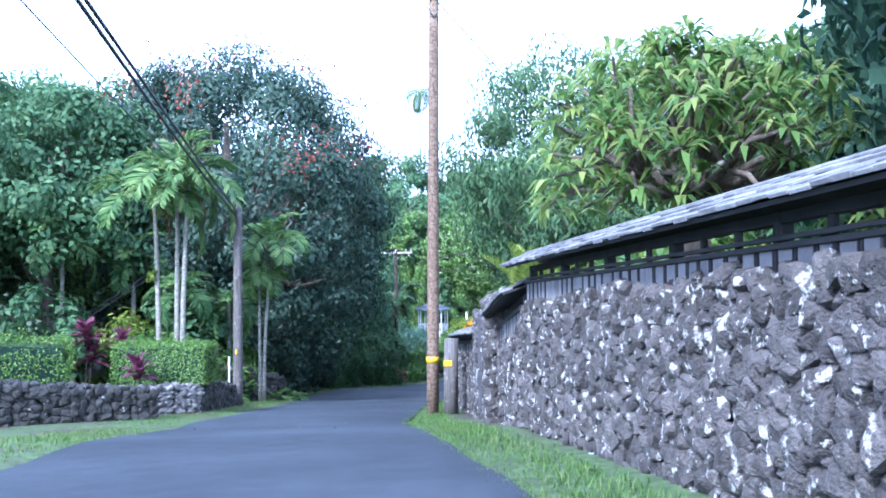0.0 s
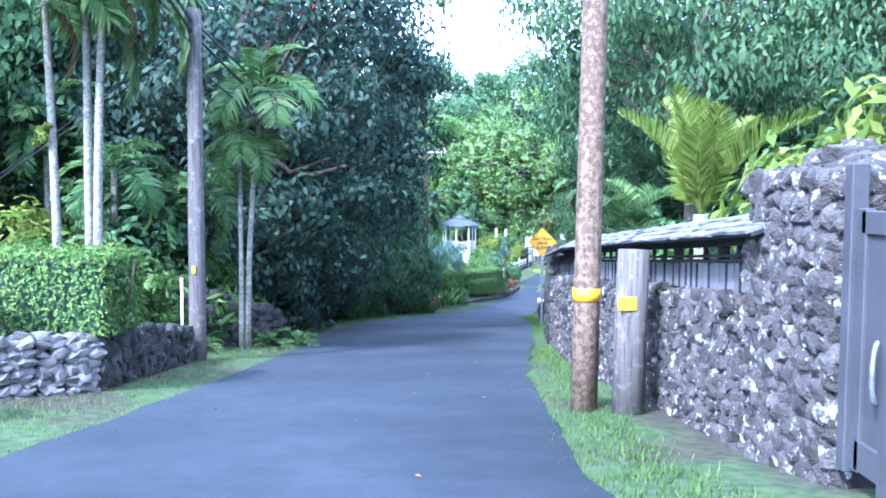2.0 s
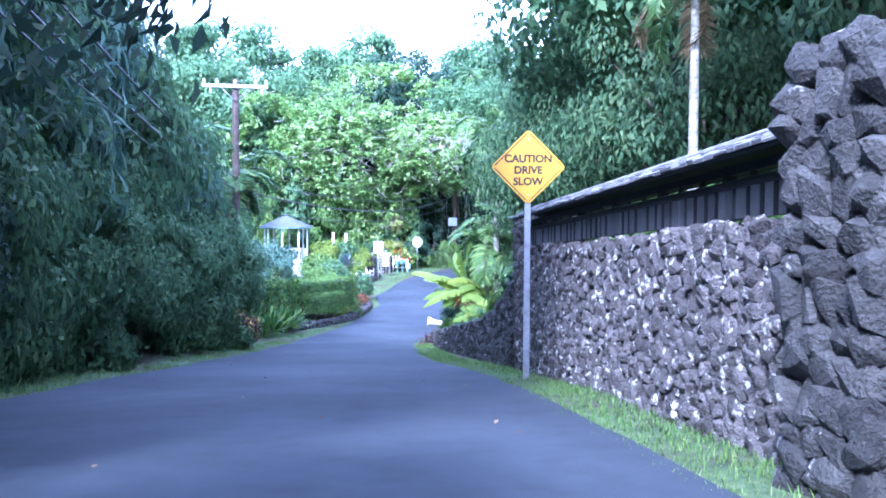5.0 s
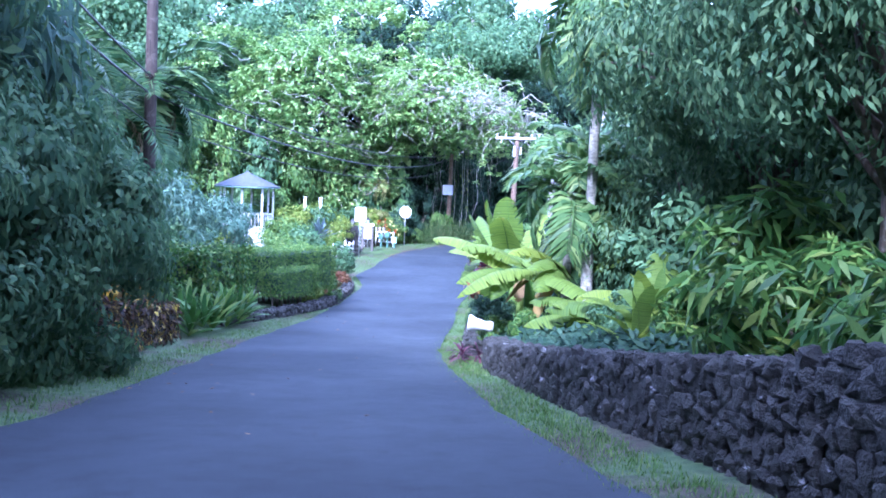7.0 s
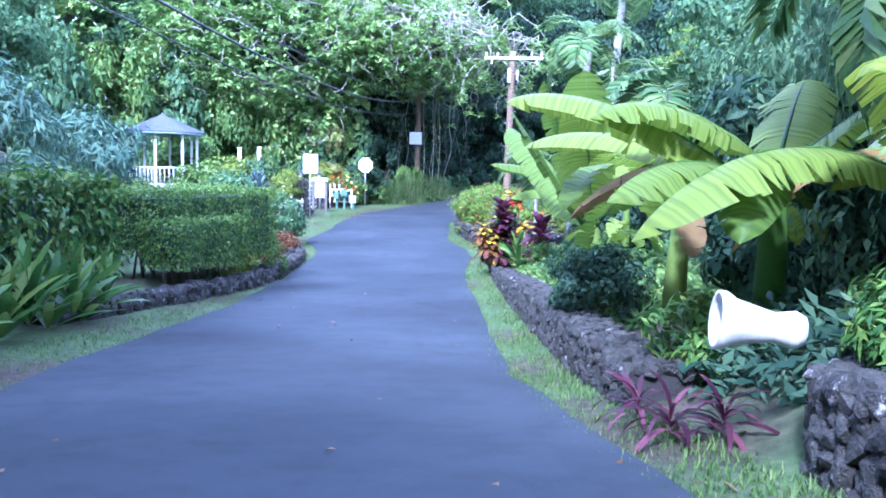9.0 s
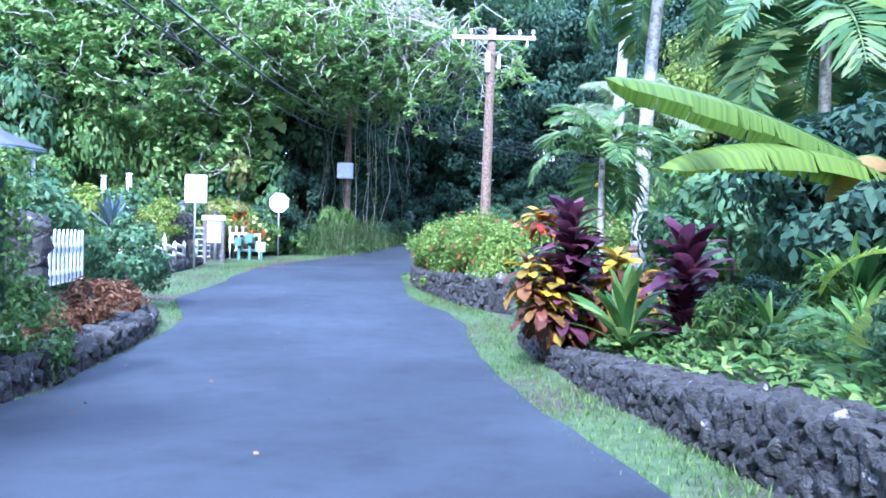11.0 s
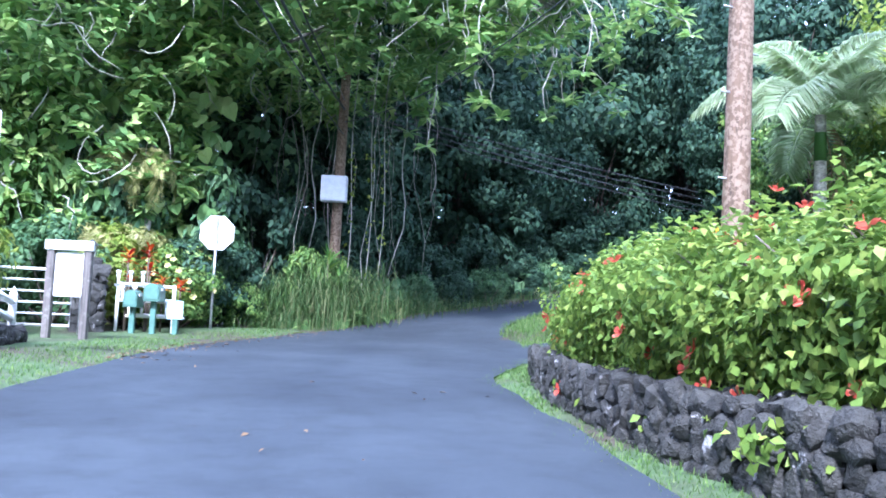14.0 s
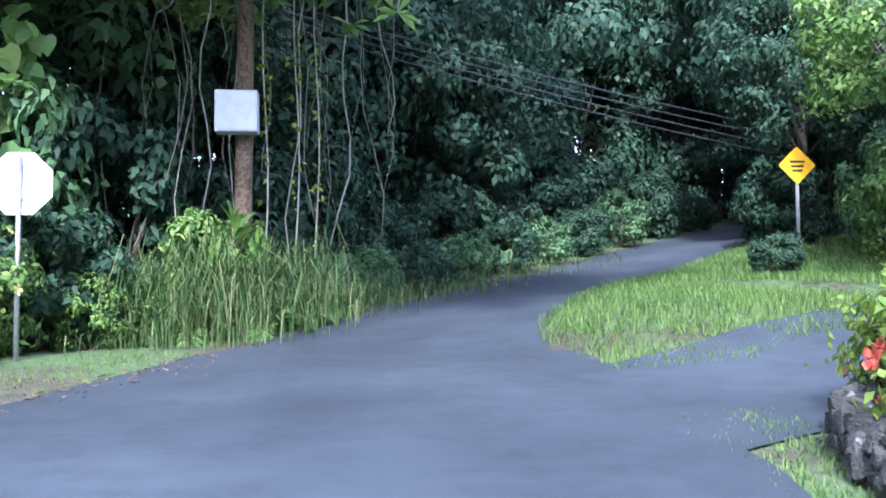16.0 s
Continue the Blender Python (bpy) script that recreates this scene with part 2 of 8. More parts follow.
def banana_material():
    """A blade whose side veins run out from the midrib, by the leaf's own lengthwise coordinate."""
    m, n, l, b = material("banana_leaf_blade")
    tc, sep = n.new("ShaderNodeTexCoord"), n.new("ShaderNodeSeparateXYZ")
    l.new(tc.outputs["UV"], sep.inputs[0])
    wave = n.new("ShaderNodeTexNoise")
    wave.noise_dimensions = "1D"
    wave.inputs["Scale"].default_value, wave.inputs["Detail"].default_value = 55.0, 3
    l.new(sep.outputs["X"], wave.inputs["W"])
    col = ramp(n, l, chance(n, l), [(0, (0.095, 0.165, 0.035)), (0.6, (0.16, 0.24, 0.042)), (1, (0.25, 0.32, 0.055))])
    col = mixed(n, l, 0.75, col, ramp(n, l, wave.outputs["Fac"], [(0.32, (0.6, 0.66, 0.62)), (0.5, (1, 1, 1)), (0.7, (1.3, 1.22, 1.0))]), "MULTIPLY")
    spots = texture(n, l, 3.0, 5, 0.6)
    col = mixed(n, l, ramp(n, l, spots.outputs["Fac"], [(0.66, (0, 0, 0)), (0.74, (0.6, 0.6, 0.6))]), col, (0.34, 0.27, 0.07))
    l.new(col, b.inputs["Base Color"])
    b.inputs["Roughness"].default_value, b.inputs["Specular IOR Level"].default_value = 0.5, 0.2
    bumped(n, l, b, wave.outputs["Fac"], 0.5, 0.012)
    tr = n.new("ShaderNodeBsdfTranslucent")
    l.new(mixed(n, l, 1.0, col, (1.25, 1.2, 0.7), "MULTIPLY"), tr.inputs["Color"])
    mx = n.new("ShaderNodeMixShader")
    mx.inputs["Fac"].default_value = 0.42
    l.new(b.outputs[0], mx.inputs[1])
    l.new(tr.outputs[0], mx.inputs[2])
    l.new(mx.outputs[0], n["Material Output"].inputs["Surface"])
    return m


L["banana"] = banana_material()
L["banana_dry"] = leaf_material("yellowing_banana_leaf", [(0, (0.2, 0.12, 0.05)), (0.6, (0.33, 0.22, 0.08)), (1, (0.5, 0.36, 0.1))], 0.6, 0.3, 12)
L["ginger"] = leaf_material("glossy_ginger_leaves", [(0, (0.0553, 0.1326, 0.0381)), (0.6, (0.1241, 0.2431, 0.0508)), (1, (0.2762, 0.3646, 0.0892))], 0.3, 0.35)
L["hibiscus"] = leaf_material("fresh_green_hedge_leaves", [(0, (0.12, 0.2, 0.042)), (0.6, (0.235, 0.345, 0.066)), (1, (0.4, 0.48, 0.11))], 0.4, 0.4)
L["clipped"] = leaf_material("clipped_hedge_leaves", [(0, (0.0781, 0.163, 0.0431)), (0.6, (0.156, 0.275, 0.0646)), (1, (0.312, 0.413, 0.101))], 0.5, 0.3)
L["ti"] = leaf_material("purple_ti_leaves", [(0, (0.045, 0.016, 0.032)), (0.6, (0.105, 0.032, 0.06)), (1, (0.24, 0.08, 0.12))], 0.35, 0.3, 20)
L["ti_red"] = leaf_material("magenta_ti_leaves", [(0, (0.08, 0.026, 0.052)), (0.6, (0.16, 0.045, 0.09)), (1, (0.27, 0.09, 0.15))], 0.35, 0.3, 20)
L["croton"] = leaf_material("orange_and_yellow_croton_leaves", [(0, (0.13, 0.035, 0.03)), (0.3, (0.2, 0.13, 0.03)), (0.6, (0.42, 0.3, 0.03)), (1, (0.8, 0.5, 0.03))], 0.35, 0.3, 20)
L["croton_low"] = leaf_material("red_and_bronze_croton_leaves", [(0, (0.09, 0.05, 0.03)), (0.4, (0.2, 0.055, 0.04)), (0.75, (0.3, 0.17, 0.04)), (1, (0.46, 0.3, 0.05))], 0.4, 0.25, 20)
L["croton_dark"] = leaf_material("dark_croton_leaves", [(0, (0.048, 0.048, 0.04)), (0.7, (0.144, 0.08, 0.048)), (1, (0.64, 0.48, 0.08))], 0.4, 0.2, 20)
L["red"] = leaf_material("red_orange_blossoms", [(0, (0.62, 0.07, 0.05)), (0.6, (0.8, 0.15, 0.1)), (1, (0.85, 0.3, 0.2))], 0.5, 0.4)
L["tulip_red"] = leaf_material("dull_red_blossoms", [(0, (0.3, 0.06, 0.05)), (1, (0.46, 0.16, 0.1))], 0.5, 0.35)
L["white_flower"] = leaf_material("white_blossoms", [(0, (0.6, 0.55, 0.65)), (1, (0.85, 0.82, 0.85))], 0.5, 0.3)
L["yellow_flower"] = leaf_material("pale_yellow_blossoms", [(0, (0.75, 0.65, 0.2)), (1, (0.9, 0.85, 0.4))], 0.5, 0.3)
L["grass"] = leaf_material("grass_blades", [(0, (0.085, 0.16, 0.04)), (0.7, (0.16, 0.27, 0.07)), (1, (0.28, 0.34, 0.12))], 0.55, 0.4)
L["tall_grass"] = leaf_material("tall_guinea_grass", [(0, (0.045, 0.095, 0.03)), (0.7, (0.1, 0.165, 0.055)), (1, (0.26, 0.27, 0.13))], 0.55, 0.3)
L["agave"] = leaf_material("blue_grey_agave_leaves", [(0, (0.08, 0.12, 0.13)), (1, (0.2, 0.26, 0.27))], 0.45, 0.15)
L["blue_conifer"] = leaf_material("blue_green_feathery_leaves", [(0, (0.08, 0.16, 0.12)), (1, (0.2, 0.31, 0.22))], 0.5, 0.3)
L["orange_shrub"] = leaf_material("rust_orange_leaves", [(0, (0.11, 0.05, 0.03)), (0.5, (0.22, 0.09, 0.05)), (1, (0.34, 0.2, 0.09))], 0.5, 0.3)
L["litter"] = leaf_material("brown_fallen_leaves", [(0, (0.1, 0.055, 0.03)), (1, (0.3, 0.2, 0.12))], 0.8, 0.1)


def ground_material():
    m, n, l, b = material("grass_and_soil")
    t1, t2, t3 = texture(n, l, 0.6, 5), texture(n, l, 9.0, 5), texture(n, l, 90.0, 3)
    grass = ramp(n, l, t2.outputs["Fac"], [(0.3, (0.035, 0.065, 0.02)), (0.5, (0.07, 0.12, 0.04)), (0.72, (0.13, 0.17, 0.07))])
    soil = ramp(n, l, t2.outputs["Fac"], [(0.3, (0.03, 0.025, 0.018)), (0.7, (0.1, 0.08, 0.055))])
    c = mixed(n, l, ramp(n, l, t1.outputs["Fac"], [(0.46, (0, 0, 0)), (0.62, (1, 1, 1))]), grass, soil)
    c = mixed(n, l, 0.5, c, ramp(n, l, t3.outputs["Fac"], [(0.3, (0.5, 0.5, 0.5)), (0.7, (1, 1, 1))]), "MULTIPLY")
    l.new(c, b.inputs["Base Color"])
    b.inputs["Roughness"].default_value = 0.95
    bumped(n, l, b, t3.outputs["Fac"], 0.6, 0.03)
    return m


def asphalt_material():
    m, n, l, b = material("worn_asphalt")
    t1, t2, t3 = texture(n, l, 0.35, 5), texture(n, l, 3.0, 5, 0.65), texture(n, l, 170.0, 3)
    c = ramp(n, l, t1.outputs["Fac"], [(0.3, (0.026, 0.032, 0.041)), (0.5, (0.039, 0.048, 0.06)), (0.7, (0.055, 0.066, 0.08))])
    c = mixed(n, l, 0.45, c, ramp(n, l, t2.outputs["Fac"], [(0.32, (0.5, 0.5, 0.5)), (0.55, (1, 1, 1))]), "MULTIPLY")
    c = mixed(n, l, 0.55, c, ramp(n, l, t3.outputs["Fac"], [(0.3, (0.45, 0.45, 0.45)), (0.72, (1.25, 1.25, 1.25))]), "MULTIPLY")
    cr = texture(n, l, 0.55, kind="ShaderNodeTexVoronoi")
    cr.feature = "DISTANCE_TO_EDGE"
    wob = texture(n, l, 2.5, 4)
    ad = n.new("ShaderNodeVectorMath")
    tc = n.new("ShaderNodeTexCoord")
    l.new(tc.outputs["Object"], ad.inputs[0])
    l.new(wob.outputs["Color"], ad.inputs[1])
    l.new(ad.outputs[0], cr.inputs["Vector"])
    line = ramp(n, l, cr.outputs["Distance"], [(0.0, (1, 1, 1)), (0.008, (0, 0, 0))])
    where = ramp(n, l, texture(n, l, 0.25, 2).outputs["Fac"], [(0.5, (0, 0, 0)), (0.6, (0.7, 0.7, 0.7))])
    c = mixed(n, l, mixed(n, l, 1.0, line, where, "MULTIPLY"), c, (0.03, 0.03, 0.033))
    l.new(c, b.inputs["Base Color"])
    b.inputs["Roughness"].default_value = 0.86
    b.inputs["Specular IOR Level"].default_value = 0.22
    bumped(n, l, b, t3.outputs["Fac"], 0.35, 0.006)
    return m


M["ground"], M["asphalt"] = ground_material(), asphalt_material()

# ---- the lie of the land ----
# the road's line: x, y and height
LINE = np.array([
    (0.3, -40, 0.4), (0.0, -6, 0.15), (0.0, 0.0, 0.1), (-0.74, 4.67, -0.23), (-1.49, 9.55, -0.75), (-2.03, 14.63, -1.53), (-1.66, 27.64, -3.03),
    (-1.26, 34.0, -3.63), (-0.58, 41.12, -4.55), (1.54, 53.18, -6.0), (2.93, 59.07, -6.41), (4.12, 63.92, -6.61), (5.19, 68.14, -6.66),
    (6.39, 73.08, -6.54), (8.19, 78.66, -6.33), (9.3, 81.5, -6.26), (11.0, 85.0, -6.22), (13.0, 88.2, -6.05), (17.0, 91.8, -5.38), (21.2, 93.9, -4.78), (28.0, 97.3, -3.7), (60, 112, 1.0)])
RUN = np.concatenate([[0], np.cumsum(np.linalg.norm(np.diff(LINE[:, :2], axis=0), axis=1))])
RUN = RUN - RUN[2] + 6.0


def nearest(x, y):
    """For arrays of places: how far along the road, how far to its right, and the road's height there."""
    q = np.stack([np.asarray(x, float).ravel(), np.asarray(y, float).ravel()], 1)
    best, s, l, z = np.full(len(q), 1e18), np.zeros(len(q)), np.zeros(len(q)), np.zeros(len(q))
    for k in range(len(LINE) - 1):
        a, d = LINE[k, :2], LINE[k + 1, :2] - LINE[k, :2]
        t = np.clip(((q - a) @ d) / (d @ d), 0, 1)
        c = a + t[:, None] * d
        far = ((q - c) ** 2).sum(1)
        side = ((q - c) @ np.array([d[1], -d[0]])) / np.linalg.norm(d)
        new_best = far < best
        best = np.where(new_best, far, best)
        s = np.where(new_best, RUN[k] + t * (RUN[k + 1] - RUN[k]), s)
        l = np.where(new_best, np.sign(side) * np.sqrt(far), l)
        z = np.where(new_best, LINE[k, 2] + t * (LINE[k + 1, 2] - LINE[k, 2]), z)
    return s, l, z


LEFT_S = [-40, 24, 31, 36, 43, 50, 60, 66, 72, 77, 80, 84, 88, 92, 96, 100, 112]
LEFT_L = [-2.5, -2.5, -2.7, -3.1, -3.0, -2.4, -2.7, -2.35, -2.2, -2.15, -2.8, -2.6, -2.75, -3.1, -2.6, -2.1, -1.7]
RIGHT_S = [-40, 24, 27, 32, 34, 42, 45, 51, 56, 61, 66, 71, 74, 76.8, 78.5, 81, 85, 87.5, 90, 95, 98, 101, 112]
RIGHT_L = [1.0, 1.35, 1.36, 1.7, 1.9, 2.0, 1.9, 1.34, 1.17, 1.3, 1.6, 1.72, 1.95, 2.3, 2.2, 1.75, 1.75, 1.6, 2.2, 2.4, 1.5, 1.7, 1.9]


def step(v, a, b):
    t = np.clip((v - a) / (b - a), 0, 1)
    return t * t * (3 - 2 * t)


def land(x, y):
    """The ground's height at arrays of places."""
    s, l, z = nearest(x, y)
    x, y = np.asarray(x, float).ravel(), np.asarray(y, float).ravel()
    le, re = np.interp(s, LEFT_S, LEFT_L), np.interp(s, RIGHT_S, RIGHT_L)
    out_l, out_r = np.maximum(le - l, 0), np.maximum(l - re, 0)
    h = z + 0.05 * step(out_l, 0.05, 0.5) + 0.05 * step(out_r, 0.05, 0.5)
    d1 = (x + 5.5) * -0.6 + (y - 16.25) * 0.8
    d2 = (x + 5.3) * -0.72 + (y - 18.4) * 0.69
    bed = np.minimum(np.minimum(step(d1, 0.15, 0.5), step(d2, 0.15, 0.5)), step(-5.4 - x, 0.15, 0.5))
    h += 0.55 * bed * (1 - step(y, 21.5, 23))
    h += 0.5 * step(out_l, 0.8, 2.5) * step(y, 25, 32) * (1 - step(y, 46, 52))
    h += 0.3 * step(out_l, 0.5, 1.5) * step(y, 58, 61) * (1 - step(y, 72, 75))
    h += 0.45 * step(out_r, 0.7, 1.6) * step(y, 40, 44) * (1 - step(y, 66, 68))
    h += 0.12 * np.maximum(out_l - 6, 0) * np.exp(-out_l / 300) + 0.1 * np.maximum(out_r - 6, 0) * np.exp(-out_r / 300)
    h += 0.25 * step(np.hypot(x - 17.2, y - 88.0), 4.5, 0.5)
    return h


def gz(x, y):
    return float(land([x], [y])[0])


def at_road(s, l, dz=0.0):
    """A place so far along the road and so far to its right."""
    k = int(np.clip(np.searchsorted(RUN, s) - 1, 0, len(RUN) - 2))
    t = (s - RUN[k]) / (RUN[k + 1] - RUN[k])
    a, b = LINE[k], LINE[k + 1]
    d = (b - a)[:2] / np.linalg.norm((b - a)[:2])
    p = a + t * (b - a)
    return (p[0] + d[1] * l, p[1] - d[0] * l, p[2] + dz)


# ---- mesh tools ----


def link(name, me, mat, parent=None, label="", smooth=False):
    if mat is not None:
        me.materials.append(mat)
    if smooth:
        me.polygons.foreach_set("use_smooth", np.ones(len(me.polygons), bool))
    ob = new(name, me)
    if parent is not None:
        ob.parent = parent
    return tagged(ob, label)


def part(name, bm, mat, parent, label="", smooth=False):
    me = bpy.data.meshes.new(name)
    bm.to_mesh(me)
    bm.free()
    return link(name, me, mat, parent, label, smooth)


def solid(name, verts, faces, mat, parent=None, label="", smooth=False):
    me = bpy.data.meshes.new(name)
    me.from_pydata([tuple(v) for v in verts], [], [tuple(f) for f in faces])
    me.update()
    return link(name, me, mat, parent, label, smooth)


def quad_mesh(name, arr):
    arr = np.ascontiguousarray(arr, dtype=np.float32)
    n = len(arr)
    me = bpy.data.meshes.new(name)
    me.vertices.add(4 * n)
    me.vertices.foreach_set("co", arr.reshape(-1))
    me.loops.add(4 * n)
    me.loops.foreach_set("vertex_index", np.arange(4 * n, dtype=np.int32))
    me.polygons.add(n)
    me.polygons.foreach_set("loop_start", np.arange(0, 4 * n, 4, dtype=np.int32))
    me.update(calc_edges=True)
    return me


def thing(name, x, y, z, label, category, group="", rz=0.0, kind=""):
    e = new(name)
    e.matrix_basis = pose(x, y, z, 0, 0, rz)
    e.empty_display_size = 0.1
    return tagged(e, label, category, group, kind)


def box_bm(sx, sy, sz, cx=0.0, cy=0.0, cz=0.0, bevel=0.0, m=None):
    bm = bmesh.new()
    bmesh.ops.create_cube(bm, size=1)
    bmesh.ops.scale(bm, vec=(sx, sy, sz), verts=bm.verts)
    if bevel:
        bmesh.ops.bevel(bm, geom=bm.edges[:], offset=bevel, segments=1, affect="EDGES")
    bmesh.ops.translate(bm, vec=(cx, cy, cz), verts=bm.verts)
    if m is not None:
        bmesh.ops.transform(bm, matrix=m, verts=bm.verts)
    return bm


def tube_data(points, radii, sides=8, cap=True):
    p = np.array(points, float)
    r = np.broadcast_to(np.asarray(radii, float), (len(p),))
    verts, faces = [], []
    up = np.array([0.31, 0.2, 0.93])
    for k in range(len(p)):
        d = p[min(k + 1, len(p) - 1)] - p[max(k - 1, 0)]
        d = d / (np.linalg.norm(d) + 1e-9)
        u = np.cross(d, up)
        if np.linalg.norm(u) < 0.2:
            u = np.cross(d, np.array([1.0, 0.1, 0]))
        u /= np.linalg.norm(u)
        v = np.cross(d, u)
        for j in range(sides):
            a = 2 * math.pi * j / sides
            verts.append(p[k] + r[k] * (math.cos(a) * u + math.sin(a) * v))
    for k in range(len(p) - 1):
        for j in range(sides):
            a, b = k * sides + j, k * sides + (j + 1) % sides
            faces.append((a, b, b + sides, a + sides))
    if cap:
        faces.append(tuple(range(sides))[::-1])
        faces.append(tuple((len(p) - 1) * sides + j for j in range(sides)))
    return verts, faces


def tube(name, points, radii, mat, parent=None, sides=8, label="", smooth=True):
    v, f = tube_data(points, radii, sides)
    return solid(name, v, f, mat, parent, label, smooth)


def tubes(name, many, mat, parent=None, sides=5, label=""):
    """Several tubes that make up one part, such as the limbs of a crown."""
    vs, fs = [], []
    for points, radii in many:
        v, f = tube_data(points, radii, sides)
        fs += [tuple(i + len(vs) for i in q) for q in f]
        vs += v
    return solid(name, vs, fs, mat, parent, label, True)


# ---- ground and road ----
gx = np.unique(np.concatenate([-np.geomspace(14, 1800, 22), np.arange(-14, 30.1, 0.7), np.geomspace(30, 1800, 20)]))
gy = np.unique(np.concatenate([-np.geomspace(8, 1500, 16), np.arange(-8, 104.1, 0.8), np.geomspace(104, 2000, 20)]))
GX, GY = np.meshgrid(gx, gy)
GZ = land(GX, GY)
nx = len(gx)
solid("ground", np.stack([GX.ravel(), GY.ravel(), GZ - 0.0], 1),
      [(j * nx + i, j * nx + i + 1, (j + 1) * nx + i + 1, (j + 1) * nx + i) for j in range(len(gy) - 1) for i in range(nx - 1)],
      M["ground"], None, "grassy garden ground with patches of bare soil", True)
tagged(bpy.data.objects["ground"], category="ground", kind="structure")


def strip(name, s_values, left, right, lift, label, ragged=0.05):
    rows, verts, faces = 9, [], []
    for k, s in enumerate(s_values):
        a, b = left(s), right(s)
        a += ragged * noise.noise(Vector((s * 0.9, 0, 3))) * 2
        b += ragged * noise.noise(Vector((s * 0.9, 7, 3))) * 2
        for j in range(rows):
            verts.append(list(at_road(s, a + (b - a) * j / (rows - 1))))
    pts = np.array(verts)
    pts[:, 2] = land(pts[:, 0], pts[:, 1]) + lift
    for k in range(len(s_values) - 1):
        for j in range(rows - 1):
            a = k * rows + j
            faces.append((a, a + 1, a + 1 + rows, a + rows))
    ob = solid(name, pts, faces, M["asphalt"], None, label, True)
    return tagged(ob, category="road", kind="structure")


strip("road", np.arange(-34, 150, 0.6), lambda s: float(np.interp(s, LEFT_S, LEFT_L)), lambda s: float(np.interp(s, RIGHT_S, RIGHT_L)), 0.035,
      "narrow worn grey asphalt lane with faint cracks")
# the side road that leaves to the right below the grass island
br = []
for k, u in enumerate(np.linspace(0, 1, 26)):
    cx, cy = 10.8 + 28 * u, 84.0 + 0.3 * u
    for j in range(7):
        br.append((cx, 82.0 + 0.06 * (cx - 10.8) + (3.45 - 0.02 * (cx - 10.8)) * j / 6))
br = np.array(br)
bz = land(br[:, 0], br[:, 1]) + 0.022 + 0.06 * step(br[:, 0], 13.0, 14.6)
solid("road_side", np.c_[br, bz], [(k * 7 + j, k * 7 + 7 + j, k * 7 + 8 + j, k * 7 + 1 + j) for k in range(25) for j in range(6)], M["asphalt"], None,
      "asphalt side road turning off past a grass island", True)
tagged(bpy.data.objects["road_side"], category="road", kind="structure")

# ---- stone walls ----
ROCKS = []
rr = random.Random(11)
for k in range(14):
    bm = bmesh.new()
    for i in range(26):
        v = Vector((rr.gauss(0, 1), rr.gauss(0, 1), rr.gauss(0, 1))).normalized()
        v = Vector((max(-0.8, min(0.8, v.x)), max(-0.75, min(0.75, v.y)), max(-0.8, min(0.8, v.z)))) * rr.uniform(0.54, 0.72)
        bm.verts.new(v)
    bmesh.ops.convex_hull(bm, input=bm.verts)
    bmesh.ops.delete(bm, geom=[v for v in bm.verts if not v.link_faces], context="VERTS")
    bmesh.ops.triangulate(bm, faces=bm.faces[:])
    bm.verts.index_update()
    ROCKS.append((np.array([v.co[:] for v in bm.verts]), [tuple(v.index for v in f.verts) for f in bm.faces]))
    bm.free()


def rock_mesh(k, mat):
    key = f"stone_{k}_{mat.name}"
    if key in bpy.data.meshes:
        return bpy.data.meshes[key]
    me = bpy.data.meshes.new(key)
    me.from_pydata([tuple(v) for v in ROCKS[k][0]], [], ROCKS[k][1])
    me.materials.append(mat)
    return me


def lay_stones(places, mat, parent, singles, name="stone"):
    """places: matrices, those first in the list become parts, the rest one joined part."""
    rng = random.Random(len(places))
    vs, fs, count = [], [], 0
    for i, m in enumerate(places):
        k = rng.randrange(len(ROCKS))
        if i < singles:
            ob = new(name, rock_mesh(k, mat))
            ob.parent = parent
            ob.matrix_basis = m
        else:
            a = np.array(m)
            v = ROCKS[k][0] @ a[:3, :3].T + a[:3, 3]
            vs.append(v)
            fs += [tuple(j + count for j in f) for f in ROCKS[k][1]]
            count += len(v)
    if vs:
        ob = solid("rubble", np.concatenate(vs), fs, mat, parent)
        tagged(ob, kind="stuff")


def eased(pts, rounds=2):
    """A line with its corners rounded off."""
    p = np.array(pts, float)
    for _ in range(rounds if len(p) > 2 else 0):
        q = [p[0]]
        for a, b in zip(p, p[1:]):
            q += [a * 0.75 + b * 0.25, a * 0.25 + b * 0.75]
        p = np.array(q + [p[-1]])
    return p


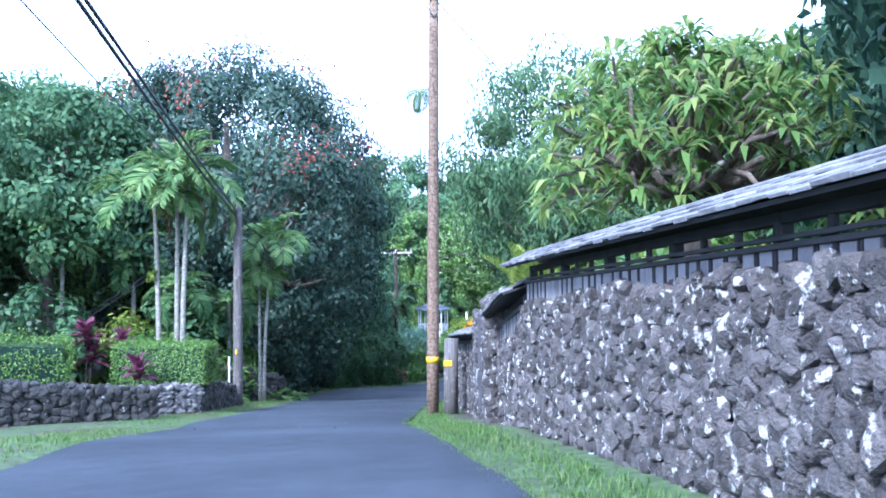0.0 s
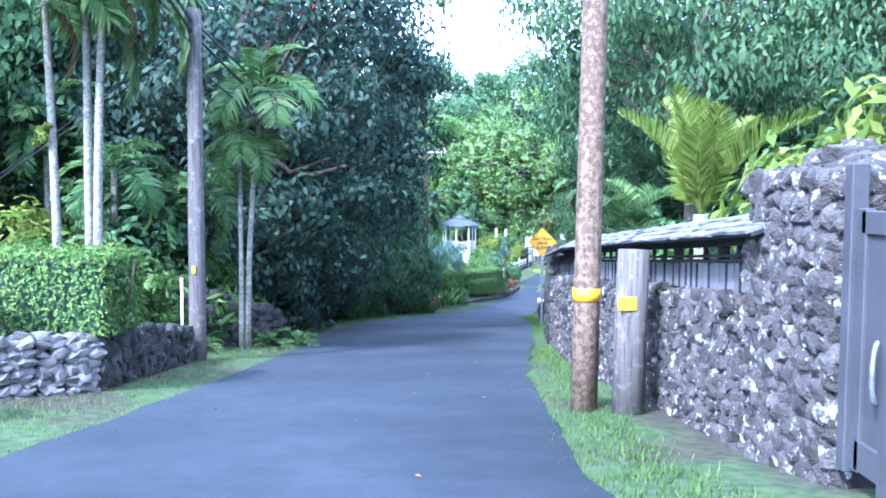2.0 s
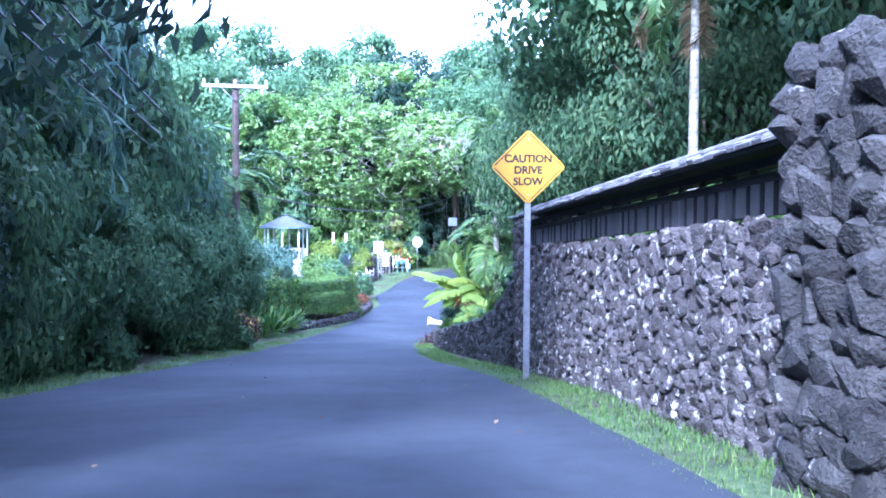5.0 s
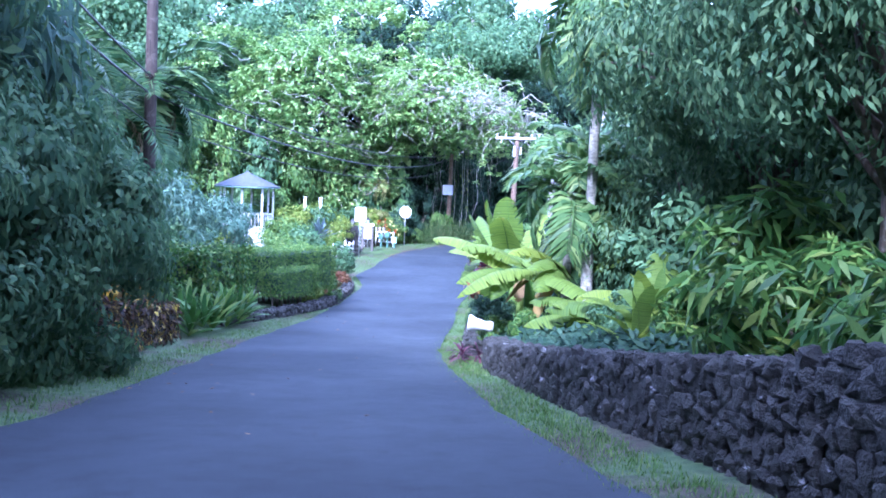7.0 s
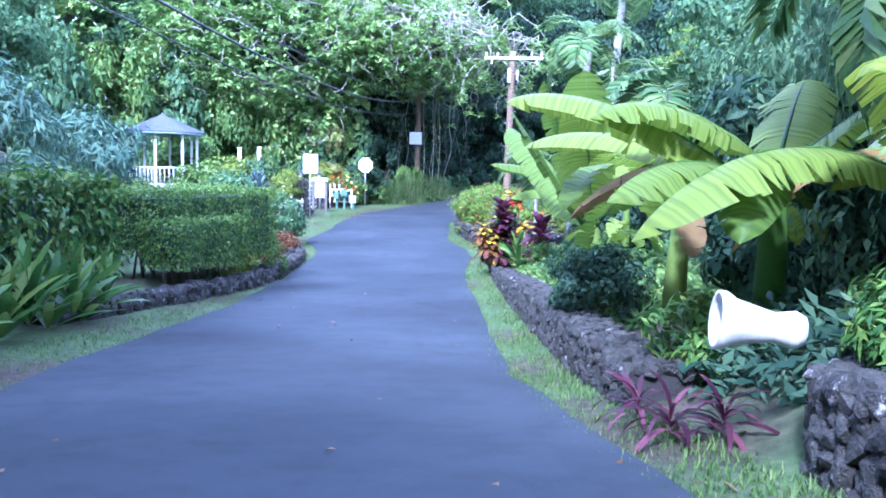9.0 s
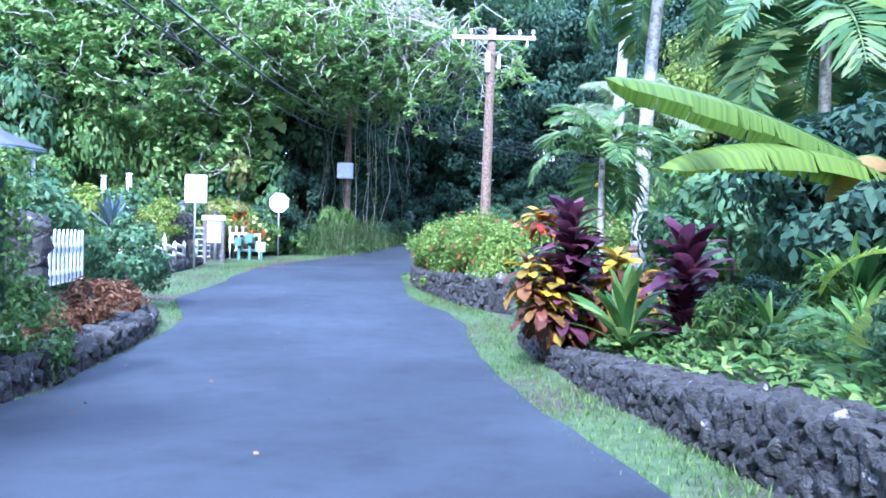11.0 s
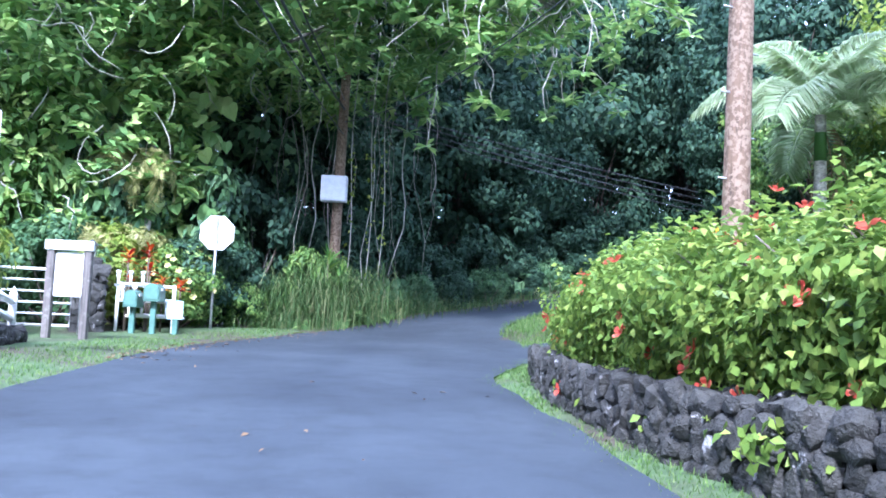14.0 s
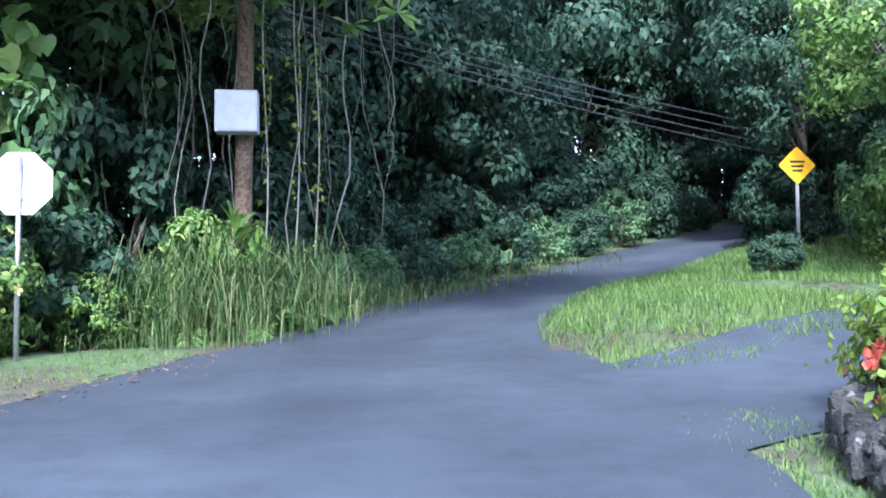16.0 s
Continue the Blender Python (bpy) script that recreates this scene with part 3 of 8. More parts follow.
def stone_wall(name, pts, thick, side, mat, size, label, singles=200, focus=0.5, top=True, flat=1.0, category="stone wall", kind="structure", sink=0.15, both=False):
    """pts: x, y, height of the top. side: +1 shows its face to the left of its run, -1 to the right. focus: the stretch whose stones are parts."""
    rng = random.Random(hash(name) % 1 + len(pts) * 7 + int(size * 1000))
    p = eased(pts)
    d = np.diff(p[:, :2], axis=0)
    ln = np.linalg.norm(d, axis=1)
    run = np.concatenate([[0], np.cumsum(ln)])
    total = run[-1]

    def along(u):
        k = int(np.clip(np.searchsorted(run, u) - 1, 0, len(ln) - 1))
        t = (u - run[k]) / ln[k]
        e = d[k] / ln[k]
        q = p[k] + t * (p[k + 1] - p[k])
        return q, np.array([-e[1], e[0]]) * side, e

    us = np.linspace(0, total, max(2, int(total / 0.4) + 1))
    verts, faces = [], []
    face_in = size * 0.22
    for u in us:
        q, n, e = along(u)
        g = gz(q[0], q[1]) - sink - 0.05
        f, b = q[:2] - n * face_in, q[:2] - n * (thick - (face_in if both else 0))
        verts += [(f[0], f[1], g), (f[0], f[1], q[2] - size * 0.5), (b[0], b[1], q[2] - size * 0.5), (b[0], b[1], min(g, gz(b[0], b[1]) - 0.2))]
    for k in range(len(us) - 1):
        for j in range(4):
            a, b = k * 4 + j, k * 4 + (j + 1) % 4
            faces.append((a, b, b + 4, a + 4))
    faces += [(3, 2, 1, 0), tuple(4 * (len(us) - 1) + j for j in range(4))]
    core = solid(name, verts, faces, M["mortar"], None, label)
    tagged(core, category=category, kind=kind)
    places = []
    u = -size * 0.2
    sides = [(1, 0.0)] + ([(-1, thick)] if both else [])
    for sgn, back in sides:
        row = 0
        z_off = 0.0
        u = 0.0
        while u < total + size * 0.3:
            w = size * rng.uniform(0.75, 1.3)
            q, n, e = along(min(max(u, 0), total))
            g = gz(q[0], q[1]) - sink
            z = g + rng.uniform(0, size * 0.5)
            while z < q[2] + size * 0.1:
                h = size * rng.uniform(0.6, 1.1) / flat
                if z + h > q[2] + size * 0.12:
                    break
                jut = rng.uniform(-0.12, 0.2) * size
                c = q[:2] + n * (jut - back) * 1.0 + e * rng.uniform(-0.2, 0.2) * size if sgn > 0 else q[:2] - n * (back + jut) + e * rng.uniform(-0.2, 0.2) * size
                turn = math.degrees(math.atan2(e[1], e[0]))
                m = pose(c[0], c[1], z + h * 0.5, rng.uniform(-15, 15), rng.uniform(-25, 25), turn + rng.uniform(-15, 15))
                m = m @ Matrix.Diagonal((w * 1.12, size * rng.uniform(0.7, 1.0), h * 1.25, 1)) @ pose(0, 0, 0, 0, rng.choice((0, 180)), rng.choice((0, 180)))
                places.append((abs(u / total - focus), m))
                z += h * 0.92
            u += w * 0.86
    if top:
        lanes = max(1, int(thick / (size * 0.9)))
        u = 0.0
        while u < total:
            q, n, e = along(u)
            for k in range(lanes):
                c = q[:2] - n * (thick * (k + 0.5) / lanes) + e * rng.uniform(-0.3, 0.3) * size
                turn = rng.uniform(0, 360)
                m = pose(c[0], c[1], q[2] - size * 0.42 + rng.uniform(-0.2, 0.15) * size, rng.uniform(-20, 20), rng.uniform(-20, 20), turn)
                places.append((abs(u / total - focus), m @ Matrix.Diagonal((size * rng.uniform(0.9, 1.3), size * rng.uniform(0.8, 1.2), size * rng.uniform(0.5, 0.8), 1))))
            u += size * rng.uniform(0.75, 1.0)
    places.sort(key=lambda a: a[0])
    lay_stones([m for _, m in places], mat, core, singles)
    return core


# ---- fences with little shingled roofs ----


def roofed_fence(a, b, boards=0.22, gap=0.13, label="grey board fence on the lava wall under a small shingled roof", posts=1.25, half=0.3, seed=1, rise=0.1):
    """a and b: the ends of its foot (x, y, z)."""
    rng = random.Random(seed)
    a, b = Vector(a), Vector(b)
    flat_len = math.hypot(b.x - a.x, b.y - a.y)
    turn = math.degrees(math.atan2(b.y - a.y, b.x - a.x))
    slope = (b.z - a.z) / flat_len
    root = thing("roofed_fence", a.x, a.y, a.z, label, "fence", rz=turn)
    # along x; the road lies to +y
    shear = Matrix(((1, 0, 0, 0), (0, 1, 0, 0), (slope, 0, 1, 0), (0, 0, 0, 1)))

    def put(nm, sx, sy, sz, cx, cy, cz, mat, bevel=0.004):
        return part(nm, box_bm(sx, sy, sz, cx, cy, cz, bevel, shear), mat, root)

    x = 0.0
    while x < flat_len:
        w = rng.uniform(0.1, 0.15)
        w = min(w, flat_len - x)
        if w > 0.03:
            put("board", w - 0.012, 0.02, boards + rng.uniform(-0.006, 0.006), x + w / 2, rng.uniform(-0.004, 0.004), boards / 2, M["fence"])
            if rng.random() < 0.75 and x + w + 0.05 < flat_len:
                for off in (0.008, 0.03):
                    put("batten", 0.009, 0.03, boards, x + w + off, 0.0, boards / 2 - 0.003, M["fence_dark"], 0)
                x += 0.045
        x += w
    put("backing", flat_len, 0.012, boards - 0.02, flat_len / 2, -0.022, boards / 2 - 0.012, M["fence_dark"], 0)
    n = max(1, round(flat_len / posts))
    for k in range(n + 1):
        px = flat_len * k / n
        px = min(max(px, 0.04), flat_len - 0.04)
        put("post", 0.075, 0.075, boards + gap + 0.08, px, -0.06, (boards + gap + 0.08) / 2 - 0.02, M["fence_dark"])
        if k < n:
            for q in (0.33, 0.66):
                put("baluster", 0.05, 0.03, gap + 0.04, px + flat_len / n * q, -0.045, boards + gap / 2, M["fence_dark"])
    put("cap_rail", flat_len, 0.06, 0.03, flat_len / 2, 0.0, boards + 0.015, M["fence_dark"])
    put("rail", flat_len, 0.03, 0.025, flat_len / 2, 0.005, boards + gap * 0.42, M["fence_dark"])
    ze = boards + gap
    put("beam", flat_len, 0.07, 0.06, flat_len / 2, -0.06, ze + 0.03, M["fence_dark"])
    for sgn in (1, -1):
        pitch = pose(flat_len / 2, -0.06, ze + 0.05 + rise, -sgn * math.degrees(math.atan2(rise, half)), 0, 0)
        bm = box_bm(flat_len + 0.16, half, 0.022, 0, sgn * half / 2, 0, 0)
        bmesh.ops.transform(bm, matrix=shear @ pitch, verts=bm.verts)
        part("roof_deck", bm, M["fence_dark"], root)
        for course in range(3 if sgn > 0 else 1):
            x = -0.08
            while x < flat_len + 0.06:
                w = rng.uniform(0.1, 0.22)
                ln = (0.17 if sgn > 0 else half) + rng.uniform(-0.02, 0.03)
                y0 = sgn * (half - (0.11 * course)) - sgn * ln / 2 + sgn * 0.03
                bm = box_bm(w - 0.006, ln, rng.uniform(0.016, 0.034), x + w / 2 - flat_len / 2, y0, 0.03 + 0.014 * course + rng.uniform(-0.004, 0.008), 0.003)
                bmesh.ops.transform(bm, matrix=shear @ pitch, verts=bm.verts)
                part("shingle", bm, M["shingle"], root)
                x += w
    bm = box_bm(flat_len + 0.18, 0.12, 0.03, flat_len / 2, -0.06, ze + 0.08 + rise + 0.03, 0.01)
    bmesh.ops.transform(bm, matrix=shear, verts=bm.verts)
    part("ridge_cap", bm, M["shingle"], root)
    return root


stone_wall("wall_east_1", [(2.9, -9, 1.5), (2.2, -1, 1.32), (1.6, 3.9, 1.15), (1.02, 8.5, 0.84), (0.92, 9.5, 0.74), (0.86, 10.0, 0.36), (0.78, 11.8, 0.1)], 0.5, 1, M["lava"], 0.135,
           "rough dark lava rock wall with white lichen beside the lane", focus=0.8)
roofed_fence((2.3, -1.0, 1.19), (0.92, 9.32, 0.73), seed=3)
roofed_fence((0.88, 9.55, 0.45), (0.78, 11.65, 0.12), boards=0.2, gap=0.12, seed=4, label="lower step of the grey board fence under its shingled roof")
stone_wall("wall_east_2", [(0.62, 15.1, -0.42), (0.5, 18.0, -0.66), (0.3, 22.3, -1.03), (0.55, 27.0, -1.5)], 0.5, 1, M["lava"], 0.135,
           "lava rock wall with pale lichen behind the utility pole", focus=0.3)
roofed_fence((0.66, 15.2, -0.44), (0.36, 22.3, -1.02), boards=0.22, gap=0.13, seed=5)
roofed_fence((0.36, 22.4, -1.03), (0.6, 26.9, -1.48), boards=0.22, gap=0.13, seed=6)
stone_wall("wall_east_3", [(1.0, 30.0, -1.86), (1.33, 33.8, -2.12), (1.66, 37.6, -2.32)], 0.5, 1, M["lava"], 0.125,
           "tall lava rock wall behind the yellow caution sign", focus=0.6)
roofed_fence((1.08, 30.0, -1.84), (1.66, 37.2, -2.3), boards=0.2, gap=0.1, seed=7)
stone_wall("wall_low", [(1.72, 38.2, -2.85), (1.8, 39.2, -3.3), (1.88, 40.6, -3.72), (1.98, 42.6, -4.06), (2.2, 46.3, -4.68), (2.48, 48.8, -5.02), (2.95, 49.5, -5.08), (4.2, 49.9, -5.05)], 0.45, 1, M["lava_dark"], 0.125,
           "low curved wall of dark lava rock along the garden bed", focus=0.55, sink=0.1)


def stone_pillar(x, y, w, top, label, mat, seed, depth=None, cap=0.14, singles=60, size=1.0):
    depth = depth or w
    g = gz(x, y) - 0.15
    rng = random.Random(seed)
    core = thing("stone_pillar", x, y, g, label, "stone pillar")
    part("core", box_bm(w - 0.14, depth - 0.14, top - g - 0.05, 0, 0, (top - g - 0.05) / 2), M["mortar"], core)
    places = []
    z = 0.0
    while z < top - g - 0.05:
        h = rng.uniform(0.12, 0.22) * size
        per = 2 * (w + depth)
        u = rng.uniform(0, 0.1)
        while u < per:
            s = rng.uniform(0.13, 0.28) * size
            if u < w:
                c, t = (-w / 2 + u, -depth / 2), 0
            elif u < w + depth:
                c, t = (w / 2, -depth / 2 + u - w), 90
            elif u < 2 * w + depth:
                c, t = (w / 2 - (u - w - depth), depth / 2), 0
            else:
                c, t = (-w / 2, depth / 2 - (u - 2 * w - depth)), 90
            places.append(pose(c[0] * 0.94, c[1] * 0.94, z + h / 2, rng.uniform(-18, 18), rng.uniform(-35, 35), t + rng.uniform(-20, 20)) @ Matrix.Diagonal((s * 1.25, 0.17 * (0.4 + 0.6 * size) * rng.uniform(0.8, 1.2), h * 1.3, 1)))
            u += s * 0.9
        z += h * 0.93
    for k in range(16):
        a, r = rng.uniform(0, 6.28), rng.uniform(0, 0.42)
        places.append(pose(math.cos(a) * r * w, math.sin(a) * r * depth, top - g + cap * (0.45 - r) + 0.02, rng.uniform(-20, 20), rng.uniform(-20, 20), rng.uniform(0, 360)) @ Matrix.Diagonal((0.26, 0.22, 0.2, 1)))
    lay_stones(places, mat, core, singles)
    return core


stone_pillar(0.9, 12.2, 0.58, 0.6, "lava rock gate pillar with white lichen patches", M["lava"], 21, 0.95, 0.3, 130, size=0.75)
stone_pillar(0.96, 14.82, 0.78, 0.3, "lava rock gate pillar with a rounded stone cap", M["lava"], 22, 1.4, 0.35, 130, size=0.75)
stone_pillar(0.85, 27.5, 0.6, -1.0, "dark lava rock pillar at the end of the wall", M["lava_dark"], 23, 0.6)
stone_pillar(1.05, 29.4, 0.65, -1.15, "dark lava rock pillar beside a wooden gateway", M["lava_dark"], 24, 0.65)
stone_pillar(2.14, 37.73, 0.8, -1.97, "tall stacked lava rock pillar ending the wall", M["lava_dark"], 25, 0.85, singles=150, size=0.7)


def garden_gate():
    root = thing("garden_gate", 0.6, 13.33, gz(0.6, 13.33) + 0.02, "closed grey painted wooden garden gate between rock pillars", "gate", rz=90)
    w, h = 1.42, 1.42
    for sx in (-1, 1):
        part("jamb", box_bm(0.09, 0.09, h + 0.2, sx * (w / 2 - 0.03), 0, (h + 0.2) / 2, 0.006), M["gate"], root)
        part("stile", box_bm(0.1, 0.05, h - 0.06, sx * (w / 2 - 0.14), 0.0, h / 2, 0.006), M["gate"], root)
    part("middle_stile", box_bm(0.1, 0.055, h + 0.16, 0.25, 0.012, h / 2 + 0.06, 0.006), M["gate"], root)
    part("top_rail", box_bm(w - 0.28, 0.05, 0.12, 0, 0, h - 0.1, 0.006), M["gate"], root)
    part("bottom_rail", box_bm(w - 0.28, 0.05, 0.16, 0, 0, 0.12, 0.006), M["gate"], root)
    part("panel", box_bm(w - 0.3, 0.025, h - 0.2, 0, -0.01, h / 2, 0.0), M["gate"], root)
    ring = []
    for k in range(13):
        a = math.pi * k / 12
        ring.append((0.3 - 0.03 * math.sin(a) , 0.05 + 0.04 * math.sin(a), 0.6 - 0.15 * math.cos(a)))
    tube("handle", ring, 0.014, M["galvanised"], root, 6, "worn metal pull handle")
    plate = part("name_plate", box_bm(0.22, 0.012, 0.09, -0.45, 0.045, h - 0.27, 0.003), M["white_paint"], root, "small white plate with faded lettering")
    for k, wd in enumerate((0.16, 0.12)):
        part("lettering_bar", box_bm(wd, 0.004, 0.016, -0.45, 0.053, h - 0.255 - 0.03 * k), M["sign_black"], plate)


garden_gate()

# ---- poles, cables and signs ----


def utility_pole(x, y, foot, top, r0, r1, label, mat=None, lean=(0, 0), arm=None, steps=(), transformer=False):
    """arm: height, half width and turn of the crossarm."""
    root = thing("utility_pole", x, y, foot, label, "utility pole")
    h = top - foot
    ks = np.linspace(0, 1, 9)
    tube("shaft", [(lean[0] * k, lean[1] * k, h * k - (0.2 if k == 0 else 0)) for k in ks], [r0 + (r1 - r0) * k for k in ks], mat or M["pole"], root, 14)
    if arm:
        z, half, turn = arm[0] - foot, arm[1], arm[2]
        k = z / h
        m = pose(lean[0] * k, lean[1] * k - r1 - 0.03, z, 0, 0, turn)
        bar = part("crossarm", box_bm(2 * half, 0.09, 0.11, 0, 0, 0, 0.008, m), M["arm"], root)
        for q in (-0.94, -0.55, 0.0, 0.62, 0.94):
            bm = bmesh.new()
            for zz, rr_, hh in ((0.09, 0.03, 0.08), (0.15, 0.055, 0.05), (0.2, 0.04, 0.06)):
                bmesh.ops.create_cone(bm, cap_ends=True, segments=10, radius1=rr_, radius2=rr_ * 0.8, depth=hh, matrix=m @ pose(q * half, 0, zz))
            part("insulator", bm, M["porcelain"], bar)
        for q in (-0.75, 0.8):
            part("hanger", box_bm(0.05, 0.05, 0.2, q * half, 0, -0.14, 0.005, m), M["porcelain"], bar)
        for sgn in (-1, 1):
            tube("brace", [m @ Vector((sgn * half * 0.42, 0.0, -0.05)), m @ Vector((0, 0.02, -0.5))], 0.016, M["galvanised"], root, 5)
    if transformer:
        part("conduit_box", box_bm(0.12, 0.12, 0.55, lean[0] - 0.16, lean[1] - 0.1, h - 0.95, 0.02), M["box"], root)
        part("arrester", box_bm(0.09, 0.09, 0.4, lean[0] + 0.18, lean[1] - 0.08, h - 0.9, 0.02), M["porcelain"], root)
    for k, z in enumerate(steps):
        sgn = 1 if k % 2 else -1
        q = (z - foot) / h
        tube("step_bolt", [(lean[0] * q, lean[1] * q, z - foot), (lean[0] * q + sgn * 0.24, lean[1] * q, z - foot)], 0.011, M["galvanised"], root, 5)
    return root


near_pole = utility_pole(-0.25, 17.6, gz(-0.25, 17.6), 7.0, 0.128, 0.1, "brown timber utility pole with flaking bark and a yellow band", lean=(0.12, 0), arm=(6.85, 0.75, 5), steps=(3.2, 3.65, 4.1))
tube("band", [(0.01, 0, 1.16 - 0.10), (0.01, 0, 1.16 + 0.02)], 0.134, M["yellow_band"], near_pole, 18, "yellow reflective band")
stub = thing("timber_post", 0.13, 17.35, gz(0.13, 17.35), "grey weathered timber stub post with a yellow band", "post")
tube("shaft", [(0.0, 0, -0.2), (0.0, 0, 0.75), (0.02, 0, 1.52)], [0.155, 0.148, 0.142], M["post"], stub, 16)
part("band", box_bm(0.17, 0.02, 0.12, -0.06, -0.152, 1.04, 0.004), M["yellow_band"], stub, "yellow reflective plate")

left_pole = utility_pole(-5.42, 22.4, -2.5, 2.95, 0.13, 0.105, "pale weathered timber pole carrying cables", M["post"], lean=(0.02, 0))
part("tag", box_bm(0.05, 0.02, 0.12, 0.0, -0.14, 1.55, 0.003), M["yellow_band"], left_pole)
pipe = thing("pipe_stake", -5.62, 22.3, gz(-5.62, 22.3), "thin white pipe stake beside the pole", "stake")
tube("shaft", [(0, 0, -0.1), (0.0, 0, 1.25)], 0.022, M["white_paint"], pipe, 7)
utility_pole(-3.05, 54.9, gz(-3.05, 54.9), 2.55, 0.14, 0.105, "creosoted timber utility pole, darkened for shade, with a wide crossarm", mat=M["pole_shaded"], arm=(2.3, 1.05, 0), transformer=False)
utility_pole(11.95, 77.6, gz(11.95, 77.6), 0.5, 0.15, 0.11, "timber utility pole with crossarm and step bolts above the hedge", lean=(0.12, 0), arm=(0.22, 1.12, -22),
             steps=(-5.0, -4.5, -4.05, -3.6, -3.15, -2.7, -2.25, -1.8, -1.35, -0.9), transformer=True)
p4 = utility_pole(12.1, 92.1, gz(12.1, 92.1), 2.6, 0.15, 0.12, "brown timber pole among vines at the road junction", lean=(0.1, 0))
mb = thing("meter_box", 11.95, 91.85, -2.72, "pale grey metal utility box mounted on the pole", "utility box", rz=-24)
part("cabinet", box_bm(0.66, 0.3, 0.66, 0, -0.02, 0.33, 0.012), M["box"], mb)
part("door", box_bm(0.6, 0.015, 0.6, 0, -0.178, 0.33, 0.004), M["box"], mb)


def cable(a, b, sag, r=0.014, label="black overhead cable slung between poles", n=18):
    a, b = np.array(a, float), np.array(b, float)
    pts = [a + (b - a) * u - np.array([0, 0, sag * 4 * u * (1 - u)]) for u in np.linspace(0, 1, n)]
    ob = tube("overhead_cable", pts, r, M["cable"], None, 5, label)
    return tagged(ob, category="cable", group="overhead cables")


cable((-5.42, 22.35, 2.75), (-1.2, -8, 5.4), 0.2, 0.022)
cable((-5.42, 22.35, 2.6), (-1.0, -8, 5.2), 0.28, 0.022)
cable((-5.42, 22.35, 2.4), (-2.0, -8, 5.2), 0.2, 0.009)
cable((-5.4, 22.5, 2.75), (-3.05, 54.8, -0.7), 0.5, 0.02)
cable((-5.4, 22.5, 2.55), (-3.05, 54.8, -1.05), 0.7, 0.024)
cable((-5.4, 22.5, 2.1), (-3.05, 54.8, -1.65), 0.5, 0.014)
cable((-5.5, 22.5, 2.6), (-10.5, 24.5, -0.2), 0.0, 0.012, "thin guy wire running down from the pole")
cable((-5.5, 22.45, 2.45), (-10.3, 24.0, -0.3), 0.0, 0.012, "thin guy wire running down from the pole")
cable((-3.05, 55.0, -0.7), (12.15, 92.0, 0.0), 0.75, 0.016)
cable((-3.05, 55.0, -1.05), (12.15, 92.0, -0.25), 1.0, 0.026)
cable((-3.05, 55.0, -1.65), (12.15, 92.0, -0.9), 0.9, 0.014)
for k in range(4):
    cable((13.5, 96.0, 1.1 - 0.16 * k), (36.0, 92.0, -1.6 - 0.28 * k), 0.5, 0.014)
cable((11.95, 77.5, -0.5), (12.15, 91.9, -0.6), 0.6, 0.012)
cable((-0.05, 17.6, 6.7), (6.5, 19.6, 0.2), 0.1, 0.012, "thin service cable dropping behind the wall")


def text_mesh(body, size, m, mat, parent, name="lettering"):
    cu = bpy.data.curves.new(name, "FONT")
    cu.body, cu.size, cu.align_x, cu.align_y = body, size, "CENTER", "CENTER"
    cu.extrude = 0.002
    cu.offset = size * 0.035
    tmp = bpy.data.objects.new(name, cu)
    scene.collection.objects.link(tmp)
    dg = bpy.context.evaluated_depsgraph_get()
    me = bpy.data.meshes.new_from_object(tmp.evaluated_get(dg))
    bpy.data.objects.remove(tmp)
    me.materials.clear()
    me.transform(m)
    return link(name, me, mat, parent)


def diamond(half, thick, mat, parent, name="panel", y=0.0, z=0.0, r=0.05):
    bm = bmesh.new()
    pts = []
    for k in range(4):
        a = math.pi / 2 * k
        c = Vector((math.cos(a), math.sin(a))) * (half - r * 1.414)
        for q in range(5):
            b = a + (q / 4 - 0.5) * math.pi / 2
            pts.append((c.x + math.cos(b) * r, c.y + math.sin(b) * r))
    f = bm.faces.new([bm.verts.new((px, y, z + pz)) for px, pz in pts])
    ex = bmesh.ops.extrude_face_region(bm, geom=[f])
    bmesh.ops.translate(bm, vec=(0, thick, 0), verts=[v for v in ex["geom"] if isinstance(v, bmesh.types.BMVert)])
    bmesh.ops.recalc_face_normals(bm, faces=bm.faces[:])
    return part(name, bm, mat, parent)


def u_post(root, h, r=0.028):
    part("post", box_bm(0.06, 0.012, h, 0, 0.03, h / 2 - 0.1), M["galvanised"], root)
    for sgn in (-1, 1):
        part("post_flange", box_bm(0.012, 0.028, h, sgn * 0.03, 0.042, h / 2 - 0.1), M["galvanised"], root)


